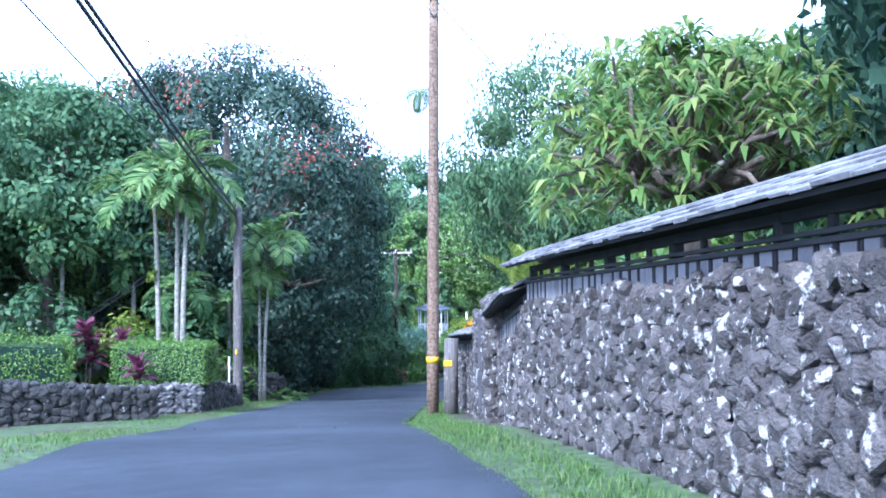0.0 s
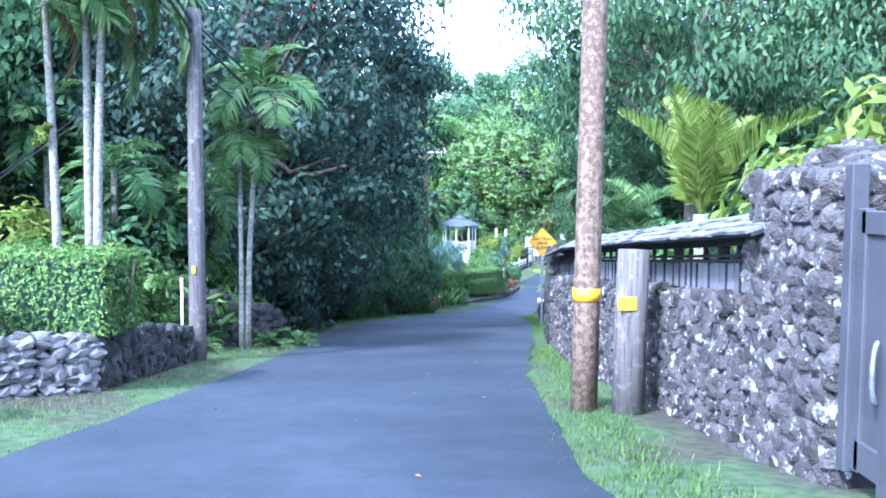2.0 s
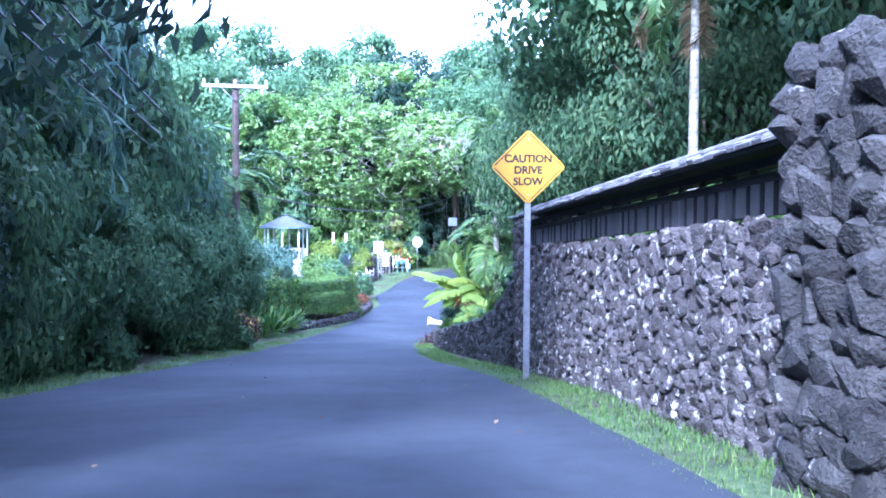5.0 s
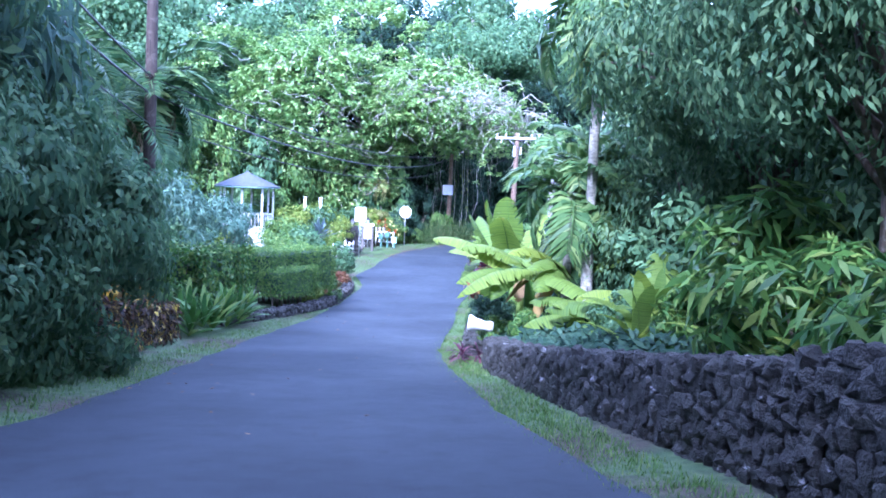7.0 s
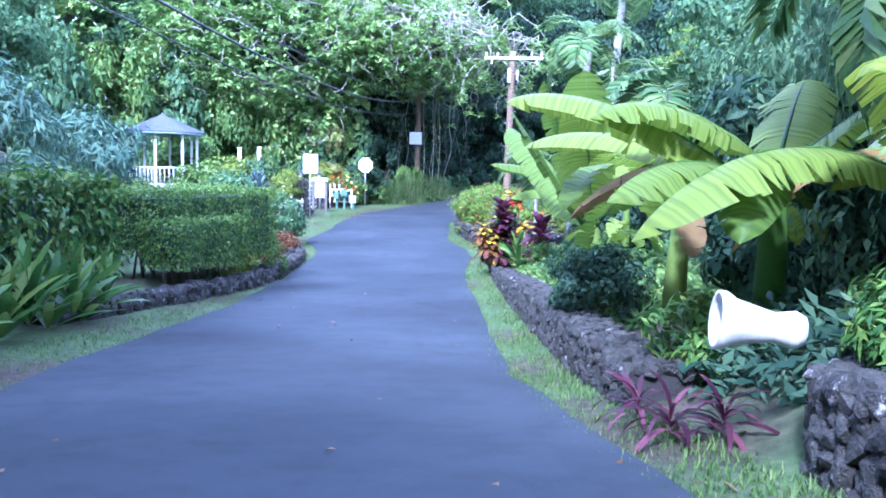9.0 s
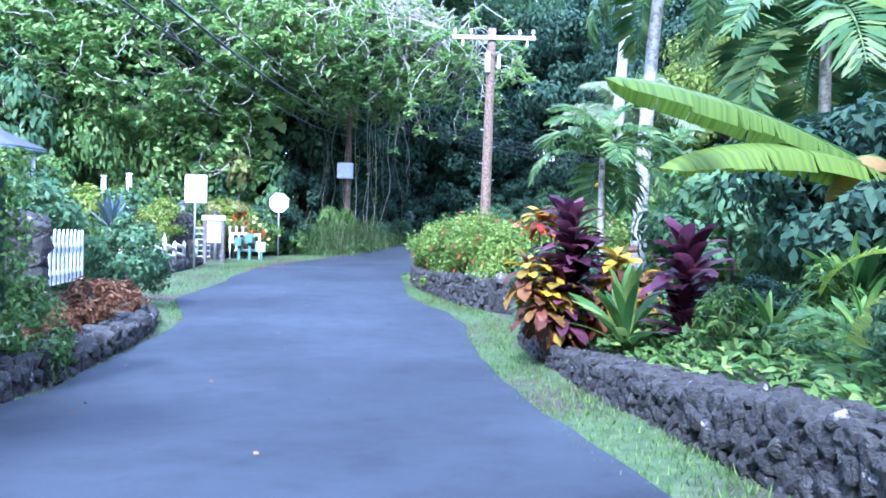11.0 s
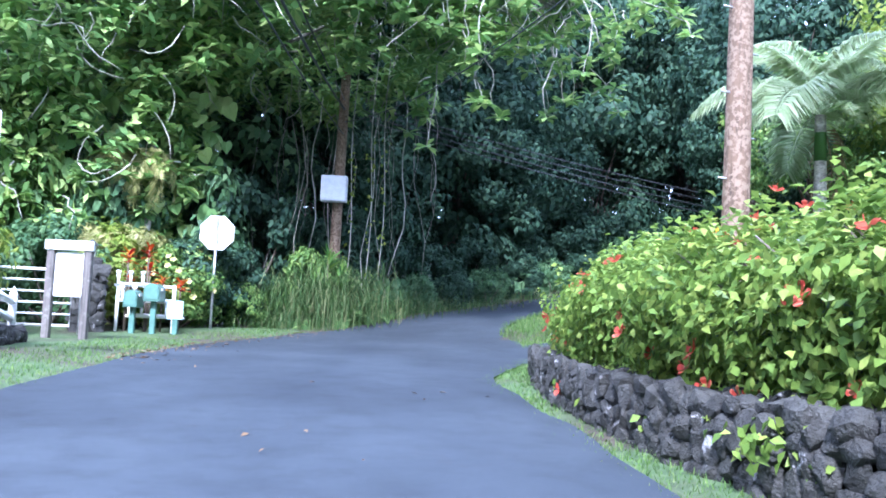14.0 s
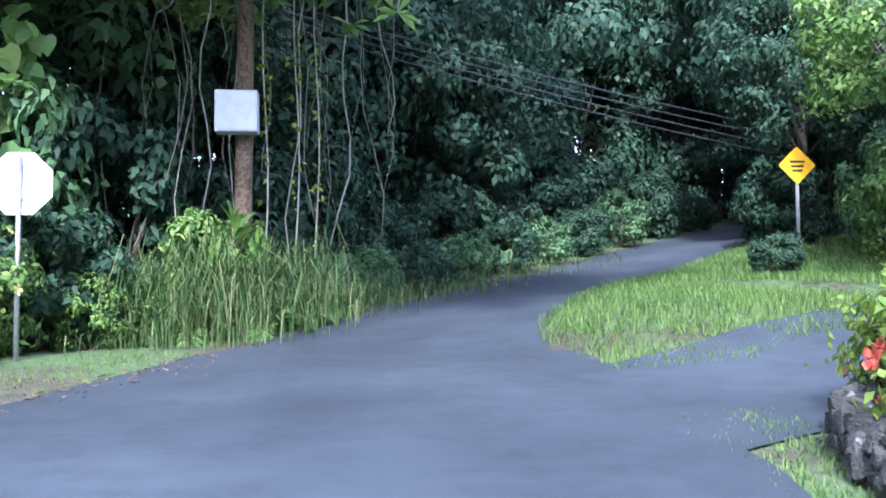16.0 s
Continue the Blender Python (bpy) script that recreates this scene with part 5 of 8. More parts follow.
def grow(kind, x, y, scale=1.0, squash=1.0, variant=0, label="", z=None, group=""):
    leaf, brk, centre, radii, clumps, cr, per, ln, wd, droop = KINDS[kind]
    shrub = kind.startswith("shrub")
    me, cs = crown_mesh(f"{kind}_crown_{variant}", L[leaf], centre, radii, clumps, cr, per, ln, wd, droop, seed=variant + len(kind) * 3, low=-0.9 if shrub else -0.7, hollow=0.62 if shrub else 0.5)
    g = gz(x, y) if z is None else z
    root = thing("shrub" if shrub else "tree", x, y, g, label or LABELS[kind], "shrub" if shrub else "tree", group, rz=(x * 77 + y * 31) % 360)
    root.scale = (scale, scale, scale * squash)
    ob = new("crown" if not shrub else "foliage", me)
    ob.parent = root
    rnd = random.Random(variant * 7 + len(kind))
    h = centre[2]
    if shrub:
        limbs = [([(0, 0, -0.1), tuple(np.array(cs[k]) * 0.5), tuple(cs[k])], [0.03, 0.02, 0.008]) for k in range(0, len(cs), 5)]
        tubes("branchwork", limbs, M[brk], root, 4)
    else:
        bend = rnd.uniform(-0.4, 0.4)
        tube("trunk", [(0, 0, -0.3), (bend * 0.4, 0.1, h * 0.3), (bend, 0, h * 0.65), (bend * 0.8, 0.2, h * 1.2)], [0.32, 0.24, 0.18, 0.05], M[brk], root, 10)
        limbs = []
        for k in range(0, len(cs), 7):
            e = cs[k]
            s0 = np.array((bend * 0.7, 0, h * rnd.uniform(0.4, 0.75)))
            limbs.append(([tuple(s0), tuple((s0 + e) / 2 + np.array((0, 0, 0.35))), tuple(e)], [0.07, 0.04, 0.012]))
        tubes("branchwork", limbs, M[brk], root, 5)
    return root


# ---- palms ----


def frond_quads(n, a0, a1, leaflet, hang, seed, width=0.028, v_angle=0.35, tip=0.35):
    """A feather leaf of length 1 along +x that arches from a0 to a1 degrees."""
    r = np.random.default_rng(seed)
    u = np.linspace(0, 1, 25)
    ang = np.radians(a0 + (a1 - a0) * u ** 1.2)
    x = np.concatenate([[0], np.cumsum(np.cos(ang[:-1]) / 24)])
    z = np.concatenate([[0], np.cumsum(np.sin(ang[:-1]) / 24)])
    out = []
    for k in range(24):
        w = 0.014 * (1 - u[k] * 0.8)
        out.append([(x[k], -w, z[k]), (x[k], w, z[k]), (x[k + 1], w * 0.9, z[k + 1]), (x[k + 1], -w * 0.9, z[k + 1])])
        out.append([(x[k], 0, z[k] - w), (x[k], 0, z[k] + w * 0.3), (x[k + 1], 0, z[k + 1] + w * 0.3), (x[k + 1], 0, z[k + 1] - w)])
    for k in range(n):
        q = 0.14 + 0.86 * k / n
        px, pz, pa = np.interp(q, u, x), np.interp(q, u, z), np.interp(q, u, ang)
        ln = leaflet * (math.sin(math.pi * min(1, 0.22 + 0.62 * q)) ** 0.8) * (1 - tip * max(0, q - 0.7) / 0.3) * r.uniform(0.85, 1.1)
        fw = np.array([math.cos(pa), 0, math.sin(pa)])
        upv = np.array([-math.sin(pa), 0, math.cos(pa)])
        for sgn in (-1, 1):
            side = np.array([0, sgn, 0])
            d = unit(side * 0.85 + fw * (0.35 + 0.5 * q) + upv * v_angle + r.normal(0, 0.07, 3))
            base = np.array([px, 0, pz])
            m = base + d * ln * 0.5
            e = base + d * ln + np.array([0, 0, -hang * ln * r.uniform(0.7, 1.2)])
            wv = fw * width * 0.5
            out.append([tuple(base), tuple(m - wv), tuple(e), tuple(m + wv)])
    return np.array(out)


FRONDS = {}


def frond_mesh(key, mat, *args, **kw):
    if key not in FRONDS:
        FRONDS[key] = quad_mesh("frond_" + key, frond_quads(*args, **kw))
        FRONDS[key].materials.append(mat)
    return FRONDS[key]


frond_mesh("areca", L["palm"], 28, 62, -35, 0.4, 0.3, 1, 0.075)
frond_mesh("areca_b", L["palm"], 28, 40, -60, 0.4, 0.4, 2, 0.075)
frond_mesh("areca_dark", L["palm_dark"], 28, 60, -40, 0.4, 0.3, 3, 0.075)
frond_mesh("feather", L["palm"], 46, 70, -20, 0.3, 0.12, 4, 0.026, v_angle=0.5)
frond_mesh("feather_b", L["palm_dark"], 46, 45, -40, 0.3, 0.2, 5, 0.026, v_angle=0.45)
frond_mesh("royal", L["palm"], 44, 55, -75, 0.3, 0.5, 6, 0.03)
frond_mesh("royal_glint", L["palm_glint"], 120, 58, -22, 0.36, 0.5, 6, 0.024)
frond_mesh("coco", L["palm_dark"], 34, 40, -70, 0.28, 0.6, 7, 0.035)
frond_mesh("dry", L["palm_dry"], 22, 10, -80, 0.3, 0.8, 8, 0.04)
frond_mesh("hang", L["pale_fern"], 40, -30, -85, 0.22, 0.9, 11, 0.03)
frond_mesh("hang_b", L["pale_fern"], 40, -10, -88, 0.22, 0.9, 12, 0.03)
frond_mesh("fan", L["sunny"], 70, 80, 35, 0.24, 0.02, 13, 0.02, v_angle=0.6)
frond_mesh("fern", L["ginger"], 26, 60, -30, 0.22, 0.15, 9, 0.04)


def palm(x, y, top, r, fronds, length, keys, label, lean=(0, 0), trunk=None, low=-25, high=80, shaft=0.0, dry=0, fruit=None, foot=None, seed=0, group="", name="palm_tree"):
    rnd = random.Random(seed + int(x * 10) + int(y * 7))
    g = gz(x, y) if foot is None else foot
    root = thing(name, x, y, g, label, "palm", group)
    h = top - g
    ks = np.linspace(0, 1, 8)
    if r:
        tube("trunk", [(lean[0] * k * k, lean[1] * k * k, h * k - (0.15 if k == 0 else 0)) for k in ks], [r * (1.25 - 0.4 * k) if k < 0.15 else r * (1.1 - 0.3 * k) for k in ks], trunk or M["palm_trunk"], root, 10)
    if shaft:
        tube("crownshaft", [(lean[0], lean[1], h - shaft), (lean[0], lean[1], h - shaft * 0.4), (lean[0], lean[1], h + 0.05)], [r * 0.95, r * 0.85, r * 0.35], L["ginger"], root, 10)
    for k in range(fronds):
        turn = 137.5 * k + rnd.uniform(-12, 12)
        q = k / max(1, fronds - 1)
        pitch = -(low + (high - low) * (1 - q)) + 55 + rnd.uniform(-8, 8)
        s = length * rnd.uniform(0.85, 1.1) * (1 - 0.25 * (1 - q) * (high > 60))
        ob = new("frond", FRONDS[keys[k % len(keys)]])
        ob.parent = root
        ob.matrix_basis = pose(lean[0], lean[1], h - 0.02, 0, 0, turn) @ pose(0, 0, 0, rnd.uniform(-15, 15), pitch, 0) @ Matrix.Scale(s, 4)
    for k in range(dry):
        ob = new("dead_frond", FRONDS["dry"])
        ob.parent = root
        ob.matrix_basis = pose(lean[0], lean[1], h - 0.15, 0, 0, 97 * k + 20) @ pose(0, 0, 0, 0, 45, 0) @ Matrix.Scale(length * 0.6, 4)
    if fruit:
        arr, _ = cloud((lean[0], lean[1] - r - 0.05, fruit[0] - g), (fruit[1], fruit[1], fruit[1] * 1.4), 16, fruit[1] * 0.4, 40, 0.05, 0.04, 0.8, seed=k)
        me = quad_mesh("fruit_cluster", arr)
        link("fruit_cluster", me, L[fruit[2]], root, "hanging bunch of orange palm fruit")
    return root


# ---- broad single leaves ----


def lengthwise(me, us):
    """us: for each vertex, how far along its leaf it lies."""
    layer = me.uv_layers.new(name="along")
    loops = np.empty(len(me.loops), int)
    me.loops.foreach_get("vertex_index", loops)
    layer.data.foreach_set("uv", np.stack([np.asarray(us, float)[loops], np.zeros(len(loops))], 1).ravel())


def blade_mesh(name, mat, length, width, a0, a1, segs=6, fold=0.25, tear=0.0, seed=0, round_tip=False, stalk=0.0, mid=True):
    """One arching leaf along +x with a midrib fold; tear parts its edge into strips."""
    r = random.Random(seed)
    verts, faces = [], []
    x = z = 0.0
    rows = []
    for k in range(segs + 1):
        u = k / segs
        a = math.radians(a0 + (a1 - a0) * u)
        if k:
            x += math.cos(a) * length / segs
            z += math.sin(a) * length / segs
        w = width * 0.5 * (math.sin(math.pi * min(1, 0.06 + u * 0.94)) ** 0.6 if not round_tip else (min(1, u * 5) ** 0.5) * (1 - max(0, (u - 0.8) / 0.2) ** 2) ** 0.5 * 0.98 + 0.02)
        rows.append((x, z, w, a))
    if stalk:
        verts += [(-stalk, -0.012 * length, -stalk * 0.6), (-stalk, 0.012 * length, -stalk * 0.6), (0, 0.012 * length, 0), (0, -0.012 * length, 0)]
        faces.append((0, 1, 2, 3))
    first = len(verts)
    verts += [(px, 0, pz) for px, pz, _, _ in rows]
    for sgn in (-1, 1):
        for k in range(segs):
            (x0, z0, w0, a_), (x1, z1, w1, b_) = rows[k], rows[k + 1]
            hang = r.uniform(-tear, tear) * 1.2
            f0, f1 = fold * w0, fold * w1
            cut = r.uniform(0.0, 0.25) * (x1 - x0) if tear else 0.0
            n = len(verts)
            verts += [(x1 - cut * 0.6, sgn * w1 * 0.55, z1 + f1 * 0.55 + hang * w1 * 0.3), (x0 + cut * 0.3, sgn * w0 * 0.55, z0 + f0 * 0.55 + hang * w0 * 0.3),
                      (x1 - cut, sgn * w1, z1 + f1 * 0.6 + hang * w1), (x0 + cut * 0.6, sgn * w0, z0 + f0 * 0.6 + hang * w0)]
            q = [(first + k, first + k + 1, n, n + 1), (n + 1, n, n + 2, n + 3)]
            faces += q if sgn > 0 else [f[::-1] for f in q]
    me = bpy.data.meshes.new(name)
    me.from_pydata(verts, [], faces)
    me.materials.append(mat)
    me.polygons.foreach_set("use_smooth", np.ones(len(faces), bool))
    lengthwise(me, [math.hypot(v[0], v[2]) for v in verts])
    return me


BLADES = {}
for k in range(4):
    BLADES[f"banana_{k}"] = blade_mesh("banana_leaf", L["banana"], 1.0, 0.27, 62 - 8 * k, -35 - 14 * k, 28, 0.35, 0.16, k, True, 0.16)
BLADES["banana_up"] = blade_mesh("banana_leaf", L["banana"], 1.0, 0.2, 82, 48, 14, 0.25, 0.12, 9, True, 0.16)
BLADES["banana_dry"] = blade_mesh("banana_leaf", L["banana_dry"], 1.0, 0.24, 35, -75, 14, 0.25, 0.25, 5, True, 0.16)
BLADES["banana_flat"] = blade_mesh("banana_leaf", L["banana"], 1.0, 0.24, 28, -22, 30, 0.3, 0.14, 15, True, 0.12)
BLADES["banana_flat_b"] = blade_mesh("banana_leaf", L["banana"], 1.0, 0.24, 40, -40, 30, 0.3, 0.14, 16, True, 0.12)
for nm in ("ti", "ti_red", "croton", "croton_low", "croton_red", "ginger", "agave", "heliconia", "strap"):
    for k in range(2):
        a0, a1, w = {"agave": (60, 52, 0.1), "ginger": (74, 38, 0.15), "heliconia": (80, 5 + 30 * k, 0.24), "strap": (60, -35, 0.09), "croton": (48, -22 - 14 * k, 0.4), "croton_low": (44, -30 - 14 * k, 0.4)}.get(nm, (66, 14 - 24 * k, 0.34))
        BLADES[f"{nm}_{k}"] = blade_mesh(f"{nm}_leaf", L[{"heliconia": "banana", "strap": "ti"}.get(nm, nm)], 1.0, w, a0, a1, 6, 0.3, 0, k, nm.startswith("croton"))


def banana(x, y, h, leaves, length, label, seed=0, dry=1, turns=None, group="banana plants", up=2, flat=0):
    rnd = random.Random(seed)
    g = gz(x, y)
    root = thing("banana_plant", x, y, g, label, "banana plant", group)
    tube("stem", [(0, 0, -0.1), (0.02, 0, h * 0.5), (0.04, 0, h)], [0.13, 0.1, 0.06], L["ginger"], root, 10)
    for k in range(leaves):
        turn = (turns[k] if turns and k < len(turns) else 137.5 * k + rnd.uniform(-20, 20))
        key = "banana_up" if k >= leaves - up else (("banana_flat", "banana_flat_b")[k % 2] if k < flat else f"banana_{rnd.randrange(4)}")
        ob = new("leaf", BLADES[key])
        ob.parent = root
        ob.matrix_basis = pose(0.04 + 0.2 * math.cos(radians(turn)), 0.2 * math.sin(radians(turn)), h + rnd.uniform(-0.1, 0.15), rnd.uniform(-15, 15), rnd.uniform(-8, 14), turn) @ Matrix.Scale(length * rnd.uniform(0.8, 1.1), 4)
    for k in range(dry):
        ob = new("dead_leaf", BLADES["banana_dry"])
        ob.parent = root
        ob.matrix_basis = pose(0, 0, h * 0.9, 0, 0, 200 + 100 * k + rnd.uniform(0, 50)) @ Matrix.Scale(length * 0.7, 4)
    return root


def wide_leaf(root, base, tip, width, arch, droop, seed, mat, name="leaf"):
    """A broad leaf from base to tip: arched midrib, halves that hang by droop degrees, edge split into lobes."""
    r = random.Random(seed)
    b, t = np.array(base, float), np.array(tip, float)
    segs = 26
    us = np.linspace(0, 1, segs + 1)
    mid = b + (t - b) * us[:, None] + np.array([0, 0, 1.0]) * (arch * 4 * us * (1 - us) ** 0.8)[:, None]
    tan = unit(np.gradient(mid, axis=0))
    flat = np.cross(tan, np.array([0, 0, 1.0]))
    side = unit(flat + np.array([1e-4, 0, 0]))
    nrm = np.cross(side, tan)
    w = width * 0.5 * np.where(us < 0.1, 0.06 + us * 0.3, np.clip((us - 0.08) * 7, 0, 1) ** 0.6 * np.sqrt(np.clip(1 - np.clip((us - 0.62) / 0.38, 0, 1) ** 2.2, 0.0, 1)))
    verts, faces = [tuple(v) for v in mid], []
    for sgn in (-1, 1):
        hang = 0.0
        for k in range(segs):
            if k % r.choice((2, 3, 3, 4)) == 0:
                hang = r.uniform(-9, 14)
            split = r.random() < 0.22
            ring = []
            for i, cut in ((k, 0.0), (k + 1, 0.16 if split else 0.0)):
                a1, a2 = radians(droop * 0.6 + hang * 0.4), radians(droop + hang + 14)
                d1 = side[i] * sgn * math.cos(a1) - nrm[i] * math.sin(a1)
                d2 = side[i] * sgn * math.cos(a2) - nrm[i] * math.sin(a2)
                m = mid[i] + d1 * w[i] * 0.5
                e = m + d2 * w[i] * 0.5 - tan[i] * cut * w[i]
                ring.append((mid[i], m, e))
            n = len(verts)
            verts += [tuple(v) for v in (*ring[0][1:], *ring[1][1:])]
            q = [(k, k + 1, n + 2, n), (n, n + 2, n + 3, n + 1)]
            faces += q if sgn > 0 else [f[::-1] for f in q]
    me = bpy.data.meshes.new("wide_leaf")
    me.from_pydata(verts, [], faces)
    me.materials.append(mat)
    me.polygons.foreach_set("use_smooth", np.ones(len(faces), bool))
    along_ = list(us)
    for _ in (-1, 1):
        for k in range(segs):
            along_ += [us[k], us[k], us[k + 1], us[k + 1]]
    lengthwise(me, along_)
    ob = new(name, me)
    ob.parent = root
    tube("midrib", [tuple(v) for v in mid[::5]], [0.022, 0.018, 0.014, 0.01, 0.006, 0.003], L["ginger"], ob, 5)
    return ob


def broad_banana(x, y, head, label, tips, seed=0, r=0.11):
    """tips: x, y, z in the world, width, arch, droop and D for a yellowing leaf."""
    g = gz(x, y)
    root = thing("banana_plant", x, y, g, label, "banana plant", "banana plants")
    h = head - g
    tube("stem", [(0, 0, -0.1), (0.02, 0, h * 0.5), (0, 0, h), (0, 0, h + 0.15)], [r * 1.2, r, r * 0.75, r * 0.3], L["ginger"], root, 10)
    for k, (tx, ty, tz, w, arch, droop, *dead) in enumerate(tips):
        d = unit(np.array([tx - x, ty - y, 0.0]))
        wide_leaf(root, d * 0.06 + np.array([0, 0, h - 0.1 + 0.03 * k]), (tx - x, ty - y, tz - g), w * 1.4, arch, droop, seed * 20 + k, L["banana_dry"] if dead else L["banana"], "dead_leaf" if dead else "leaf")
    return root


def rosette(name, x, y, key, leaves, length, heads, label, category, spread=0.0, foot=None, seed=0, tall=0.35, stem=0.02, group="", joined=False, hang=0.0, low_key=""):
    """heads: heights over the ground at which whorls of leaves stand, with their sideways shift; hang: degrees by which the leaves sink; low_key: another leaf for the lower half."""
    rnd = random.Random(seed + int(x * 13 + y * 5))
    g = gz(x, y) if foot is None else foot
    root = thing(name, x, y, g, label, category, group)
    many, done = bmesh.new(), 0
    for hx, hy, hz in heads:
        if stem:
            tube("stem", [(hx * 0.3, hy * 0.3, -0.05), (hx * 0.8, hy * 0.8, hz * 0.6), (hx, hy, hz + tall * 0.5)], [stem, stem * 0.9, stem * 0.7], M["bark"], root, 6)
        for k in range(leaves):
            q = k / leaves
            m = pose(hx, hy, hz - tall * 0.5 + tall * q, 0, 0, 137.5 * k + rnd.uniform(-15, 15)) @ pose(0, 0, 0, rnd.uniform(-20, 20), 34 + hang - (60 + hang * 0.6) * q + rnd.uniform(-14, 14) * (1 + hang * 0.03), 0) @ Matrix.Scale(length * rnd.uniform(0.75, 1.15) * (1.0 - 0.25 * q), 4)
            if joined:
                many.from_mesh(BLADES[f"{key}_{k % 2}"])
                many.verts.ensure_lookup_table()
                bmesh.ops.transform(many, matrix=m, verts=many.verts[done:])
                done = len(many.verts)
            else:
                ob = new("leaf", BLADES[f"{low_key if low_key and q + rnd.uniform(-0.15, 0.15) < 0.45 else key}_{k % 2}"])
                ob.parent = root
                ob.matrix_basis = m
    if joined:
        part("foliage", many, BLADES[f"{key}_0"].materials[0], root, "", True)
    return root


# ---- hedges ----


def hedge(name, pts, width, mat, per_m2, leaf, label, rough=0.08, foot=None, flowers=None, seed=0, category="hedge", droop=0.2, skirt=0.25, round_top=0.0, shoots=0):
    """pts: x, y, top along its middle line; leaves over all its faces, twigs inside."""
    global rng
    rng = np.random.default_rng(seed + 40)
    p = eased(pts)
    d = np.diff(p[:, :2], axis=0)
    ln = np.linalg.norm(d, axis=1)
    run = np.concatenate([[0], np.cumsum(ln)])
    root = thing(name, p[0, 0], p[0, 1], 0, label, category)
    o = np.array([p[0, 0], p[0, 1], 0.0])
    mean_h = float(np.mean(p[:, 2] - land(p[:, 0], p[:, 1])))
    per = width + 2 * mean_h
    n = int(run[-1] * per * per_m2 + width * mean_h * 2 * per_m2)
    u = rng.uniform(0, run[-1], n)
    k = np.clip(np.searchsorted(run, u) - 1, 0, len(ln) - 1)
    t = ((u - run[k]) / ln[k])[:, None]
    mid = p[k] + t * (p[k + 1] - p[k])
    e = d[k] / ln[k][:, None]
    nn = np.stack([-e[:, 1], e[:, 0]], 1)
    w = rng.uniform(0, per, n)
    ends = rng.uniform(0, 1, n) < (width * mean_h * 2) / (run[-1] * per + width * mean_h * 2)
    g = land(mid[:, 0], mid[:, 1]) if foot is None else np.full(n, foot)
    h = mid[:, 2] - g
    side = np.where(w < mean_h, -1, np.where(w > mean_h + width, 1, 0))
    off = np.where(side == -1, -width / 2, np.where(side == 1, width / 2, w - mean_h - width / 2))
    zz = np.where(side == -1, w / mean_h, np.where(side == 1, (per - w) / mean_h, 1.0)) * (1 - skirt * (side != 0)) + skirt * (side != 0)
    normal = np.stack([nn[:, 0] * side, nn[:, 1] * side, (side == 0).astype(float)], 1)
    pos = np.stack([mid[:, 0] + nn[:, 0] * off, mid[:, 1] + nn[:, 1] * off, g + h * zz], 1)
    if round_top:
        pos[:, 2] -= round_top * (off / (width / 2)) ** 4
    m = ends
    sgn = np.where(rng.uniform(0, 1, n) < 0.5, -1, 1)
    endp = np.where(sgn[:, None] < 0, p[0], p[-1])
    ende = np.where(sgn[:, None] < 0, -d[0] / ln[0], d[-1] / ln[-1])
    endn = np.stack([-ende[:, 1], ende[:, 0]], 1)
    oo = rng.uniform(-width / 2, width / 2, n)
    ge = land(endp[:, 0], endp[:, 1]) if foot is None else np.full(n, foot)
    ez = ge + (endp[:, 2] - ge) * rng.uniform(skirt, 1, n)
    pos[m] = np.stack([endp[:, 0] + endn[:, 0] * oo, endp[:, 1] + endn[:, 1] * oo, ez], 1)[m]
    normal[m] = np.stack([ende[:, 0], ende[:, 1], 0 * oo], 1)[m]
    wob = np.array([noise.noise(Vector(q * 1.6)) + 0.5 * noise.noise(Vector(q * 4.1)) for q in pos])
    inset = 1.7 * rough * rng.uniform(0, 1, (n, 1)) ** 1.5
    pos += normal * (wob[:, None] * rough * 1.6 + rng.normal(0, rough * 0.35, (n, 1)) - inset)
    if shoots:
        idx = rng.choice(np.nonzero(normal[:, 2] > -0.1)[0], shoots)
        rise = unit(normal[idx] * 0.6 + np.array([0, 0, 0.8]) + rng.normal(0, 0.25, (shoots, 3)))
        tall_ = rng.uniform(0.12, 0.34, (shoots, 1))
        steps_ = np.linspace(0.1, 1, 9)
        more = (pos[idx][:, None] + rise[:, None] * tall_[:, None] * steps_[None, :, None]).reshape(-1, 3)
        pos = np.concatenate([pos, more])
        normal = np.concatenate([normal, np.repeat(rise, 9, 0) + rng.normal(0, 0.7, (shoots * 9, 3))])
    link("foliage", quad_mesh("hedge_foliage", leaf_quads(pos - o, normal + np.array([0, 0, 0.3]), leaf[0], leaf[1], droop)), mat, root)
    limbs = []
    rnd = random.Random(seed)
    for q in np.arange(0.15, run[-1], 0.3):
        i = int(np.clip(np.searchsorted(run, q) - 1, 0, len(ln) - 1))
        c = p[i] + (q - run[i]) / ln[i] * (p[i + 1] - p[i]) - o
        gg = gz(c[0] + o[0], c[1] + o[1]) if foot is None else foot
        for _ in range(2):
            a = rnd.uniform(-0.35, 0.35) * width
            limbs.append(([(c[0], c[1], gg - 0.05), (c[0] + a * 0.4, c[1] + a * 0.3, gg + (c[2] - gg) * 0.5), (c[0] + a, c[1] - a * 0.5, gg + (c[2] - gg) * 0.9)], [0.025, 0.018, 0.006]))
    tubes("branchwork", limbs, M["bark"], root, 4)
    # the dense inside: a solid core whose dark leaf colour stands for shade
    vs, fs = [], []
